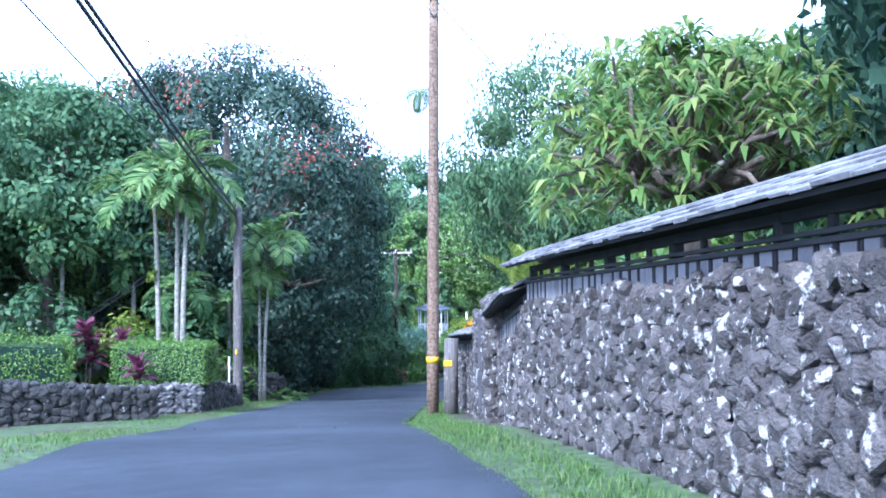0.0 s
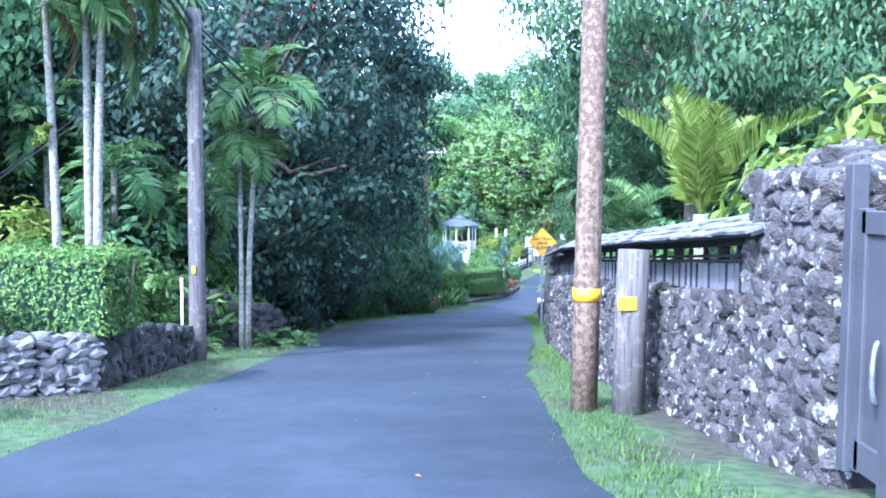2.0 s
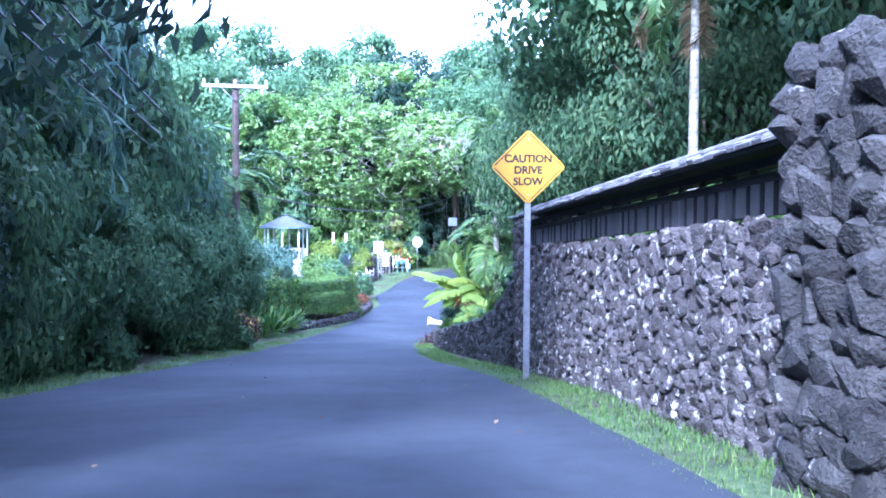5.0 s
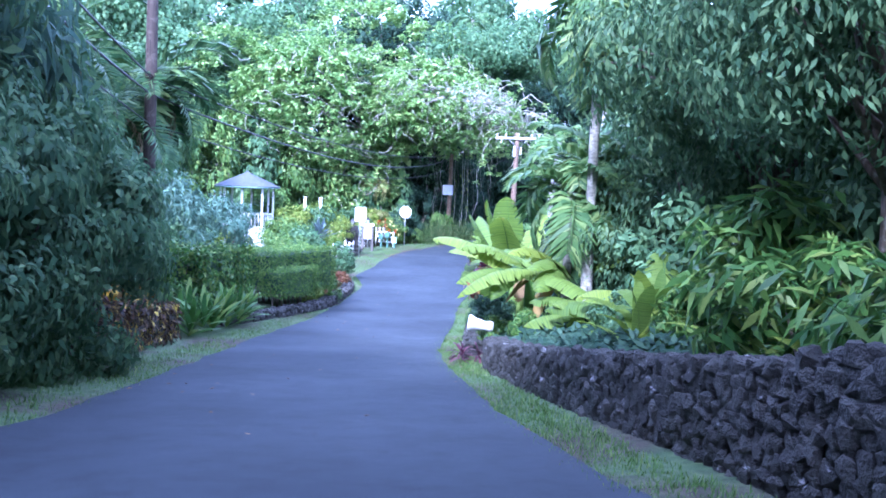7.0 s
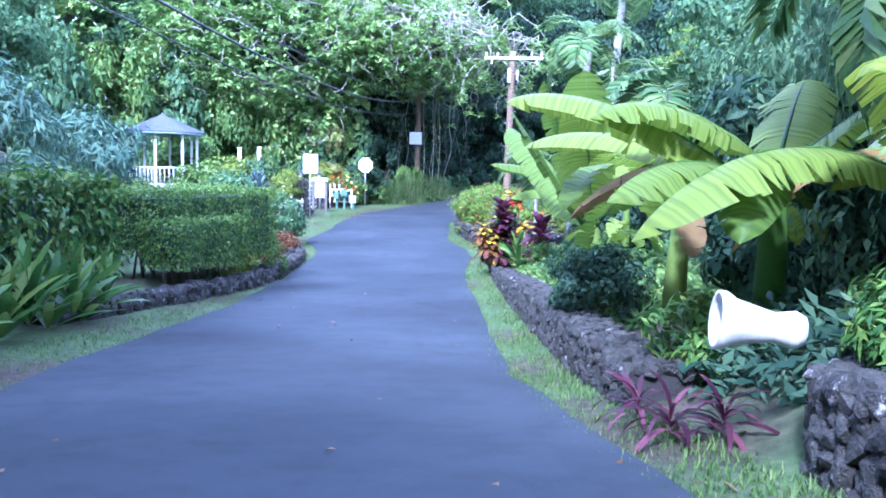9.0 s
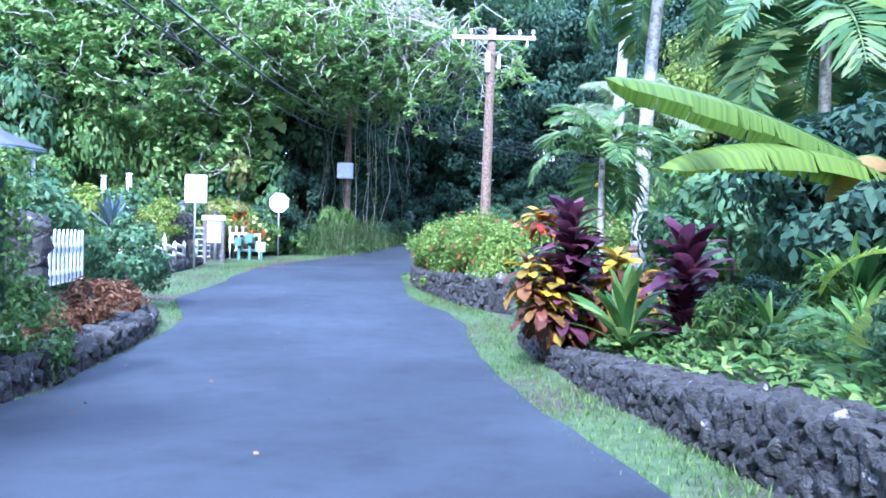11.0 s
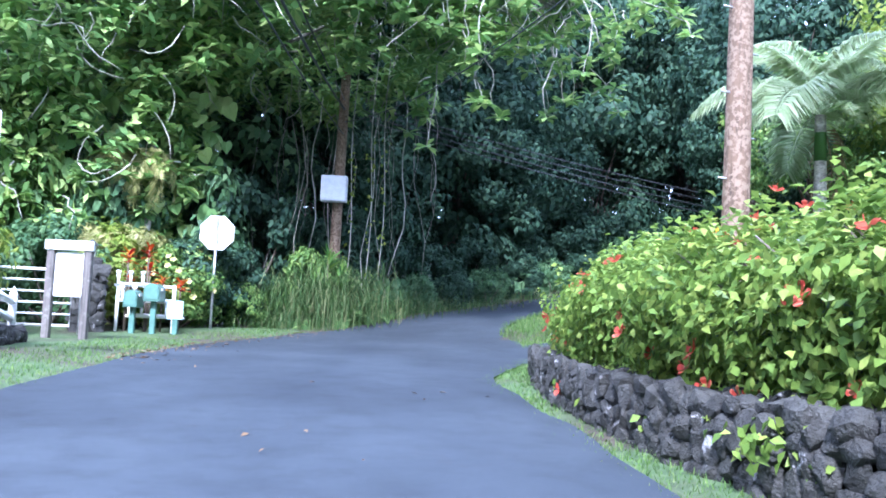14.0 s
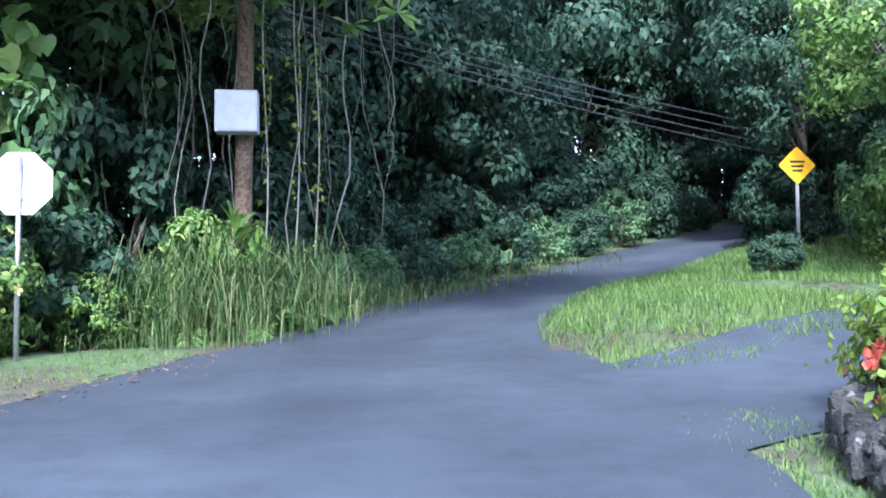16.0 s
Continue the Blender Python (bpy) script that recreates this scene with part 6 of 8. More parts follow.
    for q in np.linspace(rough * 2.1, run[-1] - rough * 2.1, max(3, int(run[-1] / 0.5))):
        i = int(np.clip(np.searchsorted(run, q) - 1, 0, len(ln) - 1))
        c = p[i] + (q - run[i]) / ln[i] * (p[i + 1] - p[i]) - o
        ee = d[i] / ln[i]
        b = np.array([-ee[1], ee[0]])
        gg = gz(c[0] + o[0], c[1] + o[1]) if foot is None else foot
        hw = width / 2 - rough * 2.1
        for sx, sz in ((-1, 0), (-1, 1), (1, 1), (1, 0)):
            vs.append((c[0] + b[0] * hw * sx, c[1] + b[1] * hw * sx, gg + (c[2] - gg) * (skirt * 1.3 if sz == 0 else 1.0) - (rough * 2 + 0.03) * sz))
    rows = len(vs) // 4
    for r_ in range(rows - 1):
        for j in range(4):
            a, b = r_ * 4 + j, r_ * 4 + (j + 1) % 4
            fs.append((a, b, b + 4, a + 4))
    fs += [(0, 1, 2, 3), tuple(4 * (rows - 1) + j for j in range(4))[::-1]]
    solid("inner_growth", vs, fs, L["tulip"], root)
    if flowers:
        fmesh, count, cond = flowers
        rnd2 = random.Random(seed + 3)
        idx = [i for i in range(n) if normal[i, 2] > 0.5 or side[i] == cond or ends[i]]
        for i in rnd2.sample(idx, count):
            ob = new("flower", fmesh)
            ob.parent = root
            q = Vector(unit(normal[i] + np.array([0, 0, 0.25]) + rng.normal(0, 0.25, 3))).to_track_quat("Z", "Y").to_matrix().to_4x4()
            ob.matrix_basis = Matrix.Translation(Vector(pos[i] - o + normal[i] * (0.03 + 0.75 * inset[i]))) @ q @ pose(0, 0, 0, 0, 0, rnd2.uniform(0, 90)) @ Matrix.Scale(rnd2.uniform(0.75, 1.15), 4)
    return root


def flower_mesh(name, mat, r, petals=5, cup=0.5):
    """Rounded overlapping petals in a shallow cup round a pistil."""
    shape = [(0.0, 0.03, 0.0), (0.4, 0.24, 0.3), (0.75, 0.36, 0.75), (0.95, 0.26, 0.9), (1.02, 0.06, 0.8)]
    arr = []
    for k in range(petals):
        a = 2 * math.pi * k / petals
        c, s = math.cos(a) * r, math.sin(a) * r
        for (p0, w0, z0), (p1, w1, z1) in zip(shape, shape[1:]):
            arr.append([(c * p + s * w, s * p - c * w, r * cup * z + 0.05 * r * (w > 0)) for p, w, z in ((p0, -w0, z0), (p0, w0, z0), (p1, w1, z1), (p1, -w1, z1))])
        arr.append([(0, 0, 0.0), (0.05 * r, 0, r * 0.9), (0, 0.05 * r, r * 1.1), (-0.05 * r, 0, r * 0.9)])
    me = quad_mesh(name, np.array(arr))
    me.materials.append(mat)
    return me


HIBISCUS = flower_mesh("hibiscus_flower", L["red"], 0.072)
WHITE_BLOOM = flower_mesh("white_bloom", L["white_flower"], 0.045)
YELLOW_BLOOM = flower_mesh("yellow_bloom", L["yellow_flower"], 0.07)

# ---- planting: west side of the lane ----
stone_wall("wall_west_1", [(-10.5, 12.6, -0.25), (-7.3, 14.9, -0.75), (-5.5, 16.25, -1.08)], 0.45, -1, M["lava_dark"], 0.16, "low dark lava rock wall at the garden corner", singles=70, focus=0.9)
stone_wall("wall_west_2", [(-6.75, 16.9, -1.15), (-5.3, 18.4, -1.22)], 0.4, -1, M["stone"], 0.15, "low wall of pale grey field stones", singles=200, flat=1.5)
stone_wall("wall_west_3", [(-5.28, 18.5, -1.2), (-5.45, 22.1, -1.75)], 0.4, -1, M["lava_dark"], 0.17, "low dark lava rock wall running to the cable pole", singles=200)
stone_wall("wall_west_4", [(-8.6, 24.9, -1.2), (-6.2, 25.2, -1.55), (-4.9, 26.0, -2.05)], 0.4, -1, M["lava_dark"], 0.2, "tumbled lava rock edging under the palms", singles=60)
hedge("clipped_hedge", [(-7.15, 18.9, -0.38), (-5.15, 18.9, -0.42)], 1.15, L["clipped"], 900, (0.055, 0.028), "square clipped green hedge above the stone wall", 0.04, foot=-1.3, seed=1, skirt=0.0)
hedge("clipped_hedge", [(-11.5, 15.2, 0.15), (-9.4, 16.9, -0.05), (-7.9, 17.9, -0.2)], 1.5, L["clipped"], 600, (0.07, 0.035), "rounded clipped green hedge at the garden edge", 0.08, foot=-1.2, seed=2, skirt=0.0, round_top=0.3)
rosette("ti_plant", -6.35, 17.75, "ti_red", 26, 0.5, [(0, 0, 0.42)], "magenta ti plant in front of the clipped hedge", "ti plant", foot=-1.35)
rosette("ti_plant", -9.4, 22.4, "ti_red", 34, 0.6, [(0, 0, 1.6), (0.1, 0.1, 1.1)], "tall magenta ti plants behind the hedge", "ti plant")
rosette("ti_plant", -7.5, 19.9, "ti_red", 30, 0.45, [(0, 0, 1.0)], "low magenta ti plant behind the hedge", "ti plant")
rosette("ti_plant", -10.2, 16.5, "ti", 24, 0.5, [(0, 0, 0.75)], "dark purple ti plant at the corner", "ti plant")
for k, (px, py, top) in enumerate(((-7.35, 22.0, 3.1), (-6.92, 22.1, 3.7), (-6.72, 21.9, 3.4))):
    palm(px, py, top, 0.065, 9, 1.9, ["areca", "areca", "areca_b"], "slender pale-trunked palm in a garden group", lean=(0.15 * (k - 1), 0.1), low=5, high=85, shaft=0.5, dry=1, fruit=(1.05, 0.14, "sunny") if k == 0 else None, seed=k, group="slender palms behind the hedge")
palm(-5.42, 25.1, 1.25, 0.045, 8, 1.1, ["areca_b", "areca"], "thin pale double palm beside the lane", low=-40, high=60, shaft=0.35, seed=9, dry=1, group="thin palms beside the lane")
palm(-5.32, 25.15, 2.1, 0.05, 11, 1.5, ["areca", "areca_b"], "thin pale palm with a feathery crown beside the lane", lean=(0.32, 0), low=0, high=80, shaft=0.4, seed=10, group="thin palms beside the lane")
for px, py, s in ((-5.05, 25.7, 0.8), (-4.6, 26.6, 0.65), (-5.9, 24.3, 0.55), (-6.5, 23.6, 0.7)):
    palm(px, py, gz(px, py) + 0.1, 0, 9, s, ["fern", "areca"], "low feathery fern palm by the lane", low=-20, high=70, name="fern_palm", group="ferns")
for px, py, s, kd in ((-8.4, 23.6, 1.2, "shrub_ginger"), (-7.3, 24.2, 1.1, "shrub_light"), (-9.5, 24.5, 1.5, "shrub_sunny"), (-6.4, 26.2, 1.1, "shrub_ginger"), (-8.2, 26.0, 1.7, "shrub"), (-11.0, 23.0, 1.6, "shrub"), (-12.5, 20.0, 1.4, "shrub_light"), (-7.2, 23.0, 0.8, "shrub_ginger")):
    grow(kd, px, py, s, variant=int(px * 3) % 2)
for px, py, top, ln in ((-7.7, 25.0, 0.6, 1.5), (-6.5, 25.8, 0.2, 1.3), (-9.6, 26.4, 1.6, 1.6), (-11.2, 25.0, 2.2, 1.7)):
    palm(px, py, top, 0.07, 9, ln, ["areca", "areca_dark"], "lush areca palm in the garden thicket", low=-30, high=70, group="areca palms in the thicket")
for px, py, s, v, kd in ((-12.5, 27.0, 1.0, 0, "broad"), (-16.0, 25.0, 1.05, 1, "broad"), (-14.0, 33.0, 1.15, 2, "broad"), (-19.5, 30.0, 1.2, 0, "light"), (-22, 22, 1.2, 1, "broad"), (-17.5, 19.0, 0.9, 2, "broad"), (-11.0, 29.5, 0.75, 1, "light"), (-26, 34, 1.4, 0, "broad")):
    grow(kd, px, py, s, variant=v)


def tulip_tree():
    x, y = -8.0, 31.5
    g = gz(x, y)
    root = thing("flowering_tree", x, y, g, "huge dark domed tree with scattered dull red blossoms", "tree")
    arr, cs = cloud((0.2, 0, 5.7), (5.7, 4.9, 6.2), 340, 1.1, 190, 0.2, 0.1, 0.6, hollow=0.8, low=-0.95, seed=77)
    link("crown", quad_mesh("tulip_crown", arr), L["tulip"], root)
    tube("trunk", [(0, 0, -0.3), (0.2, 0, 2.5), (0, 0.1, 6), (0, 0, 9.5)], [0.5, 0.4, 0.3, 0.08], M["bark"], root, 12)
    limbs = [([(0, 0, 2.5 + 4 * (k % 7) / 7), tuple(c * 0.55 + np.array([0, 0, 1.2])), tuple(c)], [0.14, 0.08, 0.02]) for k, c in enumerate(cs[::6])]
    tubes("branchwork", limbs, M["bark"], root, 5)
    pick = [c for c in cs if c[2] > 7.0][::3]
    fl = []
    for c in pick:
        o = unit(c - np.array([0, 0, 4.5])) * 0.85
        fl.append(leaf_quads(c + o + rng.normal(0, 0.32, (34, 3)), np.tile(o, (34, 1)), 0.13, 0.09))
    ob = link("blossom", quad_mesh("tulip_blossom", np.concatenate(fl)), L["tulip_red"], root, "dull red blossom clusters")
    tagged(ob, kind="stuff")


tulip_tree()
r5 = random.Random(51)
for k, s in enumerate(np.arange(36.5, 55, 1.25)):
    x, y, _ = at_road(s, float(np.interp(s, LEFT_S, LEFT_L)) - 1.0 - r5.uniform(0, 0.5))
    grow("shrub_lane" if s > 41 else "shrub_tulip", x, y, r5.uniform(0.85, 1.2), r5.uniform(1.0, 1.5), k % 3, group="dark shrubs along the lane")
    x, y, _ = at_road(s, float(np.interp(s, LEFT_S, LEFT_L)) - 2.6 - r5.uniform(0, 0.8))
    grow("shrub_tulip" if s < 42 else "shrub_blue" if k % 2 else "shrub_lane", x, y, r5.uniform(1.5, 2.1), r5.uniform(1.1, 1.6), k % 3, group="dark shrubs along the lane")
for px, py, s, v, kd in ((-8.5, 39.5, 1.15, 0, "mango"), (-9.5, 46.0, 1.2, 1, "mango"), (-14.5, 42.0, 1.3, 2, "dark"), (-7.2, 50.5, 0.85, 0, "mango"), (-12.0, 53.0, 1.1, 1, "broad"), (-17, 50, 1.4, 2, "broad"), (-10.5, 60.0, 1.0, 0, "broad"), (-15, 64, 1.2, 1, "broad"), (-9, 70, 1.0, 2, "light"), (-14, 76, 1.3, 0, "broad"), (-8.5, 80, 1.0, 1, "broad")):
    grow(kd, px, py, s, variant=v)
for px, py, top, ln in ((-4.6, 53.2, -1.2, 1.7), (-5.6, 54.6, -0.6, 1.8), (-4.2, 56.0, -1.5, 1.6), (-6.6, 52.4, -0.9, 1.7), (-3.6, 57.6, -1.2, 1.5), (-3.15, 56.2, -0.65, 2.1), (-3.75, 55.3, -1.3, 2.2), (-4.9, 55.6, -0.1, 2.3)):
    palm(px, py, top, 0.08, 10, ln, ["areca_dark", "areca_b", "feather_b"], "clustered areca palm round the utility pole", trunk=M["bark"], low=-45, high=60, dry=2, group="areca palms round the pole")
hedge("croton_hedge", [(-3.75, 46.6, -4.3), (-3.25, 49.8, -4.72), (-2.75, 53.4, -5.12)], 0.95, L["croton_dark"], 420, (0.14, 0.06), "dark croton hedge with yellow-tipped leaves beside the lane", 0.12, seed=4, skirt=0.1)
rc = random.Random(23)
for k in range(16):
    q = k / 15
    px, py = -3.75 + 1.0 * q + rc.uniform(-0.3, 0.35), 46.6 + 6.8 * q + rc.uniform(-0.2, 0.2)
    rosette("croton_plant", px, py, "croton", 12, 0.27, [(0, 0, rc.uniform(0.78, 0.98))], "yellow-topped croton growing out of the dark hedge", "croton", tall=0.2, group="crotons in the hedge", joined=True, foot=gz(px, py) + 0.05)
for px, py, ln in ((-2.15, 54.5, 0.8), (-1.75, 55.5, 0.85), (-1.45, 56.6, 0.8), (-2.5, 55.4, 0.95), (-1.2, 57.5, 0.65)):
    rosette("ginger_plant", px, py, "ginger", 20, ln, [(0, 0, 0.15), (0.25, 0.2, 0.3)], "arching strap-leaved ginger clump beside the lane", "ginger", tall=0.3, stem=0, group="ginger clumps beside the lane", joined=True)
for px, py, s, kd in ((-2.9, 56.0, 0.7, "shrub_ginger"), (-4.4, 49.5, 1.3, "shrub_lane"), (-4.0, 52.0, 1.0, "shrub"), (-3.9, 45.6, 1.1, "shrub_lane")):
    grow(kd, px, py, s, variant=int(py) % 2)
hedge("leafy_hedge", [(-2.6, 56.8, -4.35), (-1.55, 59.6, -4.42)], 1.3, L["ginger"], 330, (0.13, 0.075), "tall loose hedge with yellow-green leaves", 0.14, seed=5, skirt=0.2)
hedge("clipped_hedge", [(-0.9, 60.9, -4.62), (1.25, 64.5, -4.62)], 1.3, L["clipped"], 650, (0.065, 0.036), "tall clipped green box hedge beside the lane", 0.06, seed=6, skirt=0.25)
hedge("clipped_hedge", [(-0.35, 60.3, -5.1), (0.75, 62.6, -5.1)], 0.75, L["clipped"], 650, (0.065, 0.036), "lower clipped green hedge in front of the tall one", 0.05, seed=7, skirt=0.3)
stone_wall("border_west", [(-1.5, 57.2, -5.95), (-0.3, 59.3, -6.05), (0.65, 61.3, -6.15), (1.45, 63.2, -6.25), (2.4, 66.4, -6.32), (3.1, 69.6, -6.35), (3.0, 71.2, -6.35)], 0.4, -1, M["lava_dark"], 0.16, "low lava rock border of the hedge bed", singles=110, focus=0.6)
for px, py, s, kd in ((2.25, 68.2, 0.7, "shrub_rust"), (1.9, 66.4, 0.5, "shrub_rust"), (2.6, 69.6, 0.6, "shrub_rust"), (1.6, 64.8, 0.5, "shrub_light"), (0.9, 63.3, 0.45, "shrub_sunny"), (2.75, 72.2, 0.75, "shrub"), (1.5, 73.6, 0.8, "shrub"), (0.6, 69.5, 0.9, "shrub_light"), (1.2, 71.5, 1.0, "shrub"), (1.2, 76.0, 1.1, "shrub_light"),
                      (0.4, 73.5, 1.2, "shrub_light"), (1.6, 78.6, 0.8, "shrub_sunny"), (3.5, 84.4, 0.8, "shrub_sunny"), (4.0, 86.6, 0.8, "shrub_light"), (3.2, 86.2, 1.3, "shrub"), (1.4, 86.2, 1.5, "shrub_sunny"), (8.1, 90.5, 0.95, "shrub_light"), (6.9, 90.6, 1.3, "shrub_sunny"), (5.6, 90.6, 1.2, "shrub"),
                      (9.7, 91.0, 0.55, "shrub_light"), (10.5, 91.5, 0.5, "shrub_light"), (8.9, 91.4, 1.2, "shrub_dark"), (-3.2, 62.5, 1.5, "shrub_blue"), (-2.0, 65.0, 1.3, "shrub_blue"), (-4.8, 60.2, 1.5, "shrub_blue"), (-3.5, 70, 1.4, "shrub"), (-3.6, 77, 1.6, "shrub_light"), (-4.5, 83, 1.8, "shrub_light"), (-1.8, 75.0, 1.2, "shrub_sunny"), (0.4, 78.2, 0.9, "shrub"), (3.6, 88.5, 1.5, "shrub_sunny"), (0.2, 88.5, 1.8, "shrub_light")):
    grow(kd, px, py, s, variant=int(abs(px * 5)) % 2)
rosette("agave", 2.6, 80.3, "agave", 46, 1.0, [(0, 0, 0.75)], "large spiky blue-grey agave in the garden", "agave", tall=0.35, stem=0.12, foot=-5.85, joined=True)
grow("shrub_sunny", 3.85, 82.3, 0.75, variant=0, z=-5.5, label="yellow-green flowering shrub above the fence")
rosette("agave", 2.2, 77.6, "agave", 26, 0.7, [(0, 0, 0.5)], "spiky blue-grey agave by the fence", "agave", tall=0.3, stem=0.1, joined=True)
stone_pillar(1.45, 67.6, 0.5, -5.2, "dark stacked stone pillar behind the rust shrubs", M["lava_dark"], 33)
for px, py, hs in ((6.95, 89.05, (1.45, 1.0)), (7.32, 88.95, (1.55, 1.2, 0.8)), (7.62, 88.85, (0.95,)), (7.95, 88.75, (0.9,))):
    rosette("croton_plant", px, py, "croton_red", 14, 0.24, [(0.05 * k, 0.03 * k, hz) for k, hz in enumerate(hs)], "red and orange croton above the pipe rack", "croton", tall=0.22, joined=True)
grow("shrub_pale", 7.1, 91.0, 0.95, 1.0, 0, z=-5.4, label="pale yellow feathery shrub behind the pipe rack")
grow("shrub_pale", 6.3, 91.4, 0.8, 1.0, 1, z=-5.2, label="pale yellow feathery shrub behind the gate pillar")
for px, py, tp in ((6.75, 92.0, -1.9), (7.5, 92.0, -1.8)):
    palm(px, py, tp, 0.08, 13, 1.6, ["hang", "hang_b"], "palm with hanging pale yellow thatch of fronds", low=30, high=62, seed=61, name="thatch_palm")
for px, py, s, c in ((8.1, 90.4, 0.95, 26), (3.9, 84.2, 0.75, 12), (3.2, 80.9, 0.8, 12)):
    rt = thing("flowering_shrub", px, py, gz(px, py), "shrub dotted with pale yellow flowers", "shrub")
    me, cs = crown_mesh("bloom_bush", L["hibiscus"], (0, 0, 0.85), (0.8, 0.8, 0.75), 30, 0.28, 60, 0.12, 0.06, 0.2, seed=301)
    ob = new("foliage", me)
    ob.parent = rt
    for k in range(c):
        a = r5.uniform(0, 6.28)
        e = r5.uniform(-0.3, 1.2)
        f = new("flower", YELLOW_BLOOM)
        f.parent = rt
        dv_ = Vector((math.cos(a) * math.cos(e), math.sin(a) * math.cos(e), math.sin(e)))
        f.matrix_basis = Matrix.Translation(Vector((0, 0, 0.85)) + dv_ * 1.02) @ dv_.to_track_quat("Z", "Y").to_matrix().to_4x4()
    rt.scale = (s, s, s)

# ---- planting: east side of the lane ----


def plumeria():
    x, y = 2.45, 8.3
    root = thing("plumeria_tree", x, y, gz(x, y), "spreading plumeria tree with long pale green leaves behind the wall", "tree")
    g = gz(x, y)
    top = 2.6 - g
    rnd = random.Random(8)
    limbs = [([(0.0, 0, -0.1), (0.05, 0, 1.6), (0.0, 0.1, top - 1.0)], [0.2, 0.17, 0.14])]
    tips = []
    for k in range(120):
        a, e = rnd.uniform(0, 6.28), rnd.uniform(-0.2, 1.35)
        d = np.array([math.cos(a) * math.cos(e) * 1.55, math.sin(a) * math.cos(e) * 1.7, math.sin(e) * 1.55])
        s0 = np.array([0.0, 0.1, top - 0.8])
        t = s0 + d * rnd.uniform(0.7, 1.08)
        fork = s0 + np.array([round(d[0]), round(d[1]), max(0.25, d[2] * 0.5)]) * 0.55
        limbs.append(([tuple(fork), tuple((fork + t) / 2 + np.array([rnd.uniform(-0.1, 0.1), rnd.uniform(-0.1, 0.1), 0.08])), tuple(t)], [0.035, 0.026, 0.015]))
        limbs.append(([tuple(s0), tuple(fork)], [0.06, 0.035]))
        tips.append(t)
    tubes("branchwork", limbs, M["bark"], root, 6)
    out = []
    global rng
    rng = np.random.default_rng(17)
    for t in tips:
        n = 26
        a = rng.uniform(0, 6.28, n)
        e = rng.uniform(-0.5, 0.9, n)
        d = np.stack([np.cos(a) * np.cos(e), np.sin(a) * np.cos(e), np.sin(e)], 1)
        b = unit(np.cross(d, np.array([0, 0, 1.0])))
        p = t + d * 0.03
        ln = rng.uniform(0.2, 0.34, (n, 1))
        drop = np.array([0, 0, -0.1])
        out.append(np.stack([p, p + d * ln * 0.6 + b * 0.032, p + d * ln + drop, p + d * ln * 0.6 - b * 0.032], 1))
    link("crown", quad_mesh("plumeria_crown", np.concatenate(out)), L["plumeria"], root)


plumeria()
for px, py, s, v, kd in ((5.2, 5.2, 0.72, 0, "dark"), (7.5, 11, 0.8, 1, "dark"), (4.6, 31.5, 1.3, 0, "mango"), (8.5, 26.0, 1.05, 1, "mango"), (7.2, 37.0, 0.95, 2, "mango"), (11.5, 33, 1.3, 0, "broad"), (13, 22, 1.15, 2, "broad"), (9.5, 16.5, 0.85, 0, "broad"), (4.6, 43.0, 0.62, 1, "mango"), (5.0, 38.6, 0.7, 0, "mango"), (6.8, 45.5, 0.8, 2, "mango"), (6.3, 47.4, 0.82, 0, "mango"), (9.5, 43.0, 0.9, 0, "mango"), (13, 41.5, 1.1, 1, "broad"),
                         (10.5, 50.5, 1.0, 2, "light"), (14.5, 55, 1.2, 0, "dark"), (13.5, 62.5, 0.8, 1, "broad"), (18.0, 69, 1.0, 2, "light"), (26.5, 80.5, 1.0, 0, "sunny"), (27, 85.5, 0.95, 1, "sunny"), (24, 74, 1.1, 0, "sunny"), (21, 62, 1.2, 1, "broad"), (17, 47, 1.4, 1, "broad"), (29, 80, 1.2, 1, "broad"), (27, 70, 1.4, 0, "light"), (18, 30, 1.4, 1, "broad")):
    grow(kd, px, py, s, variant=v)
for px, py, s, kd in ((2.3, 17.5, 0.7, "shrub_light"), (3.3, 19.8, 1.65, "shrub_sunny"), (3.4, 16.0, 1.5, "shrub"), (2.0, 24.5, 0.7, "shrub_sunny"), (3.6, 26.5, 1.4, "shrub"), (2.6, 29.5, 1.1, "shrub"), (2.7, 33.0, 1.0, "shrub_ginger"), (3.4, 36.5, 1.4, "shrub_light"), (3.6, 12.5, 1.5, "shrub_light"), (4.6, 23.5, 1.9, "shrub"), (2.7, 38.6, 0.9, "shrub_dark"), (2.9, 40.3, 0.9, "shrub_ginger"),
                      (3.3, 42.2, 0.9, "shrub_ginger"), (4.2, 43.8, 1.1, "shrub_ginger"), (5.6, 46.6, 1.1, "shrub_ginger"), (3.5, 44.4, 0.5, "shrub_ginger"), (3.5, 46.2, 0.4, "shrub"), (5.6, 48.0, 1.2, "shrub"), (6.2, 43.0, 1.7, "shrub"), (5.2, 40.2, 1.5, "shrub_light"), (6.4, 53.4, 1.3, "shrub_dark"), (9.4, 56.0, 1.4, "shrub"), (10.2, 59.0, 1.3, "shrub_dark"), (10.4, 61.6, 1.2, "shrub"),
                      (10.2, 63.8, 1.3, "shrub_dark"), (11.0, 66.6, 1.3, "shrub"), (12.6, 70.0, 1.5, "shrub_light"), (14.5, 73, 1.6, "shrub")):
    grow(kd, px, py, s, variant=int(abs(px * 5)) % 2)
palm(2.35, 22.9, -0.1, 0.14, 20, 2.2, ["fan"], "large feathery palm fanning up behind the wall", low=38, high=92, seed=31)
grow("shrub_sunny", 4.5, 21.6, 2.1, 1.15, variant=0)
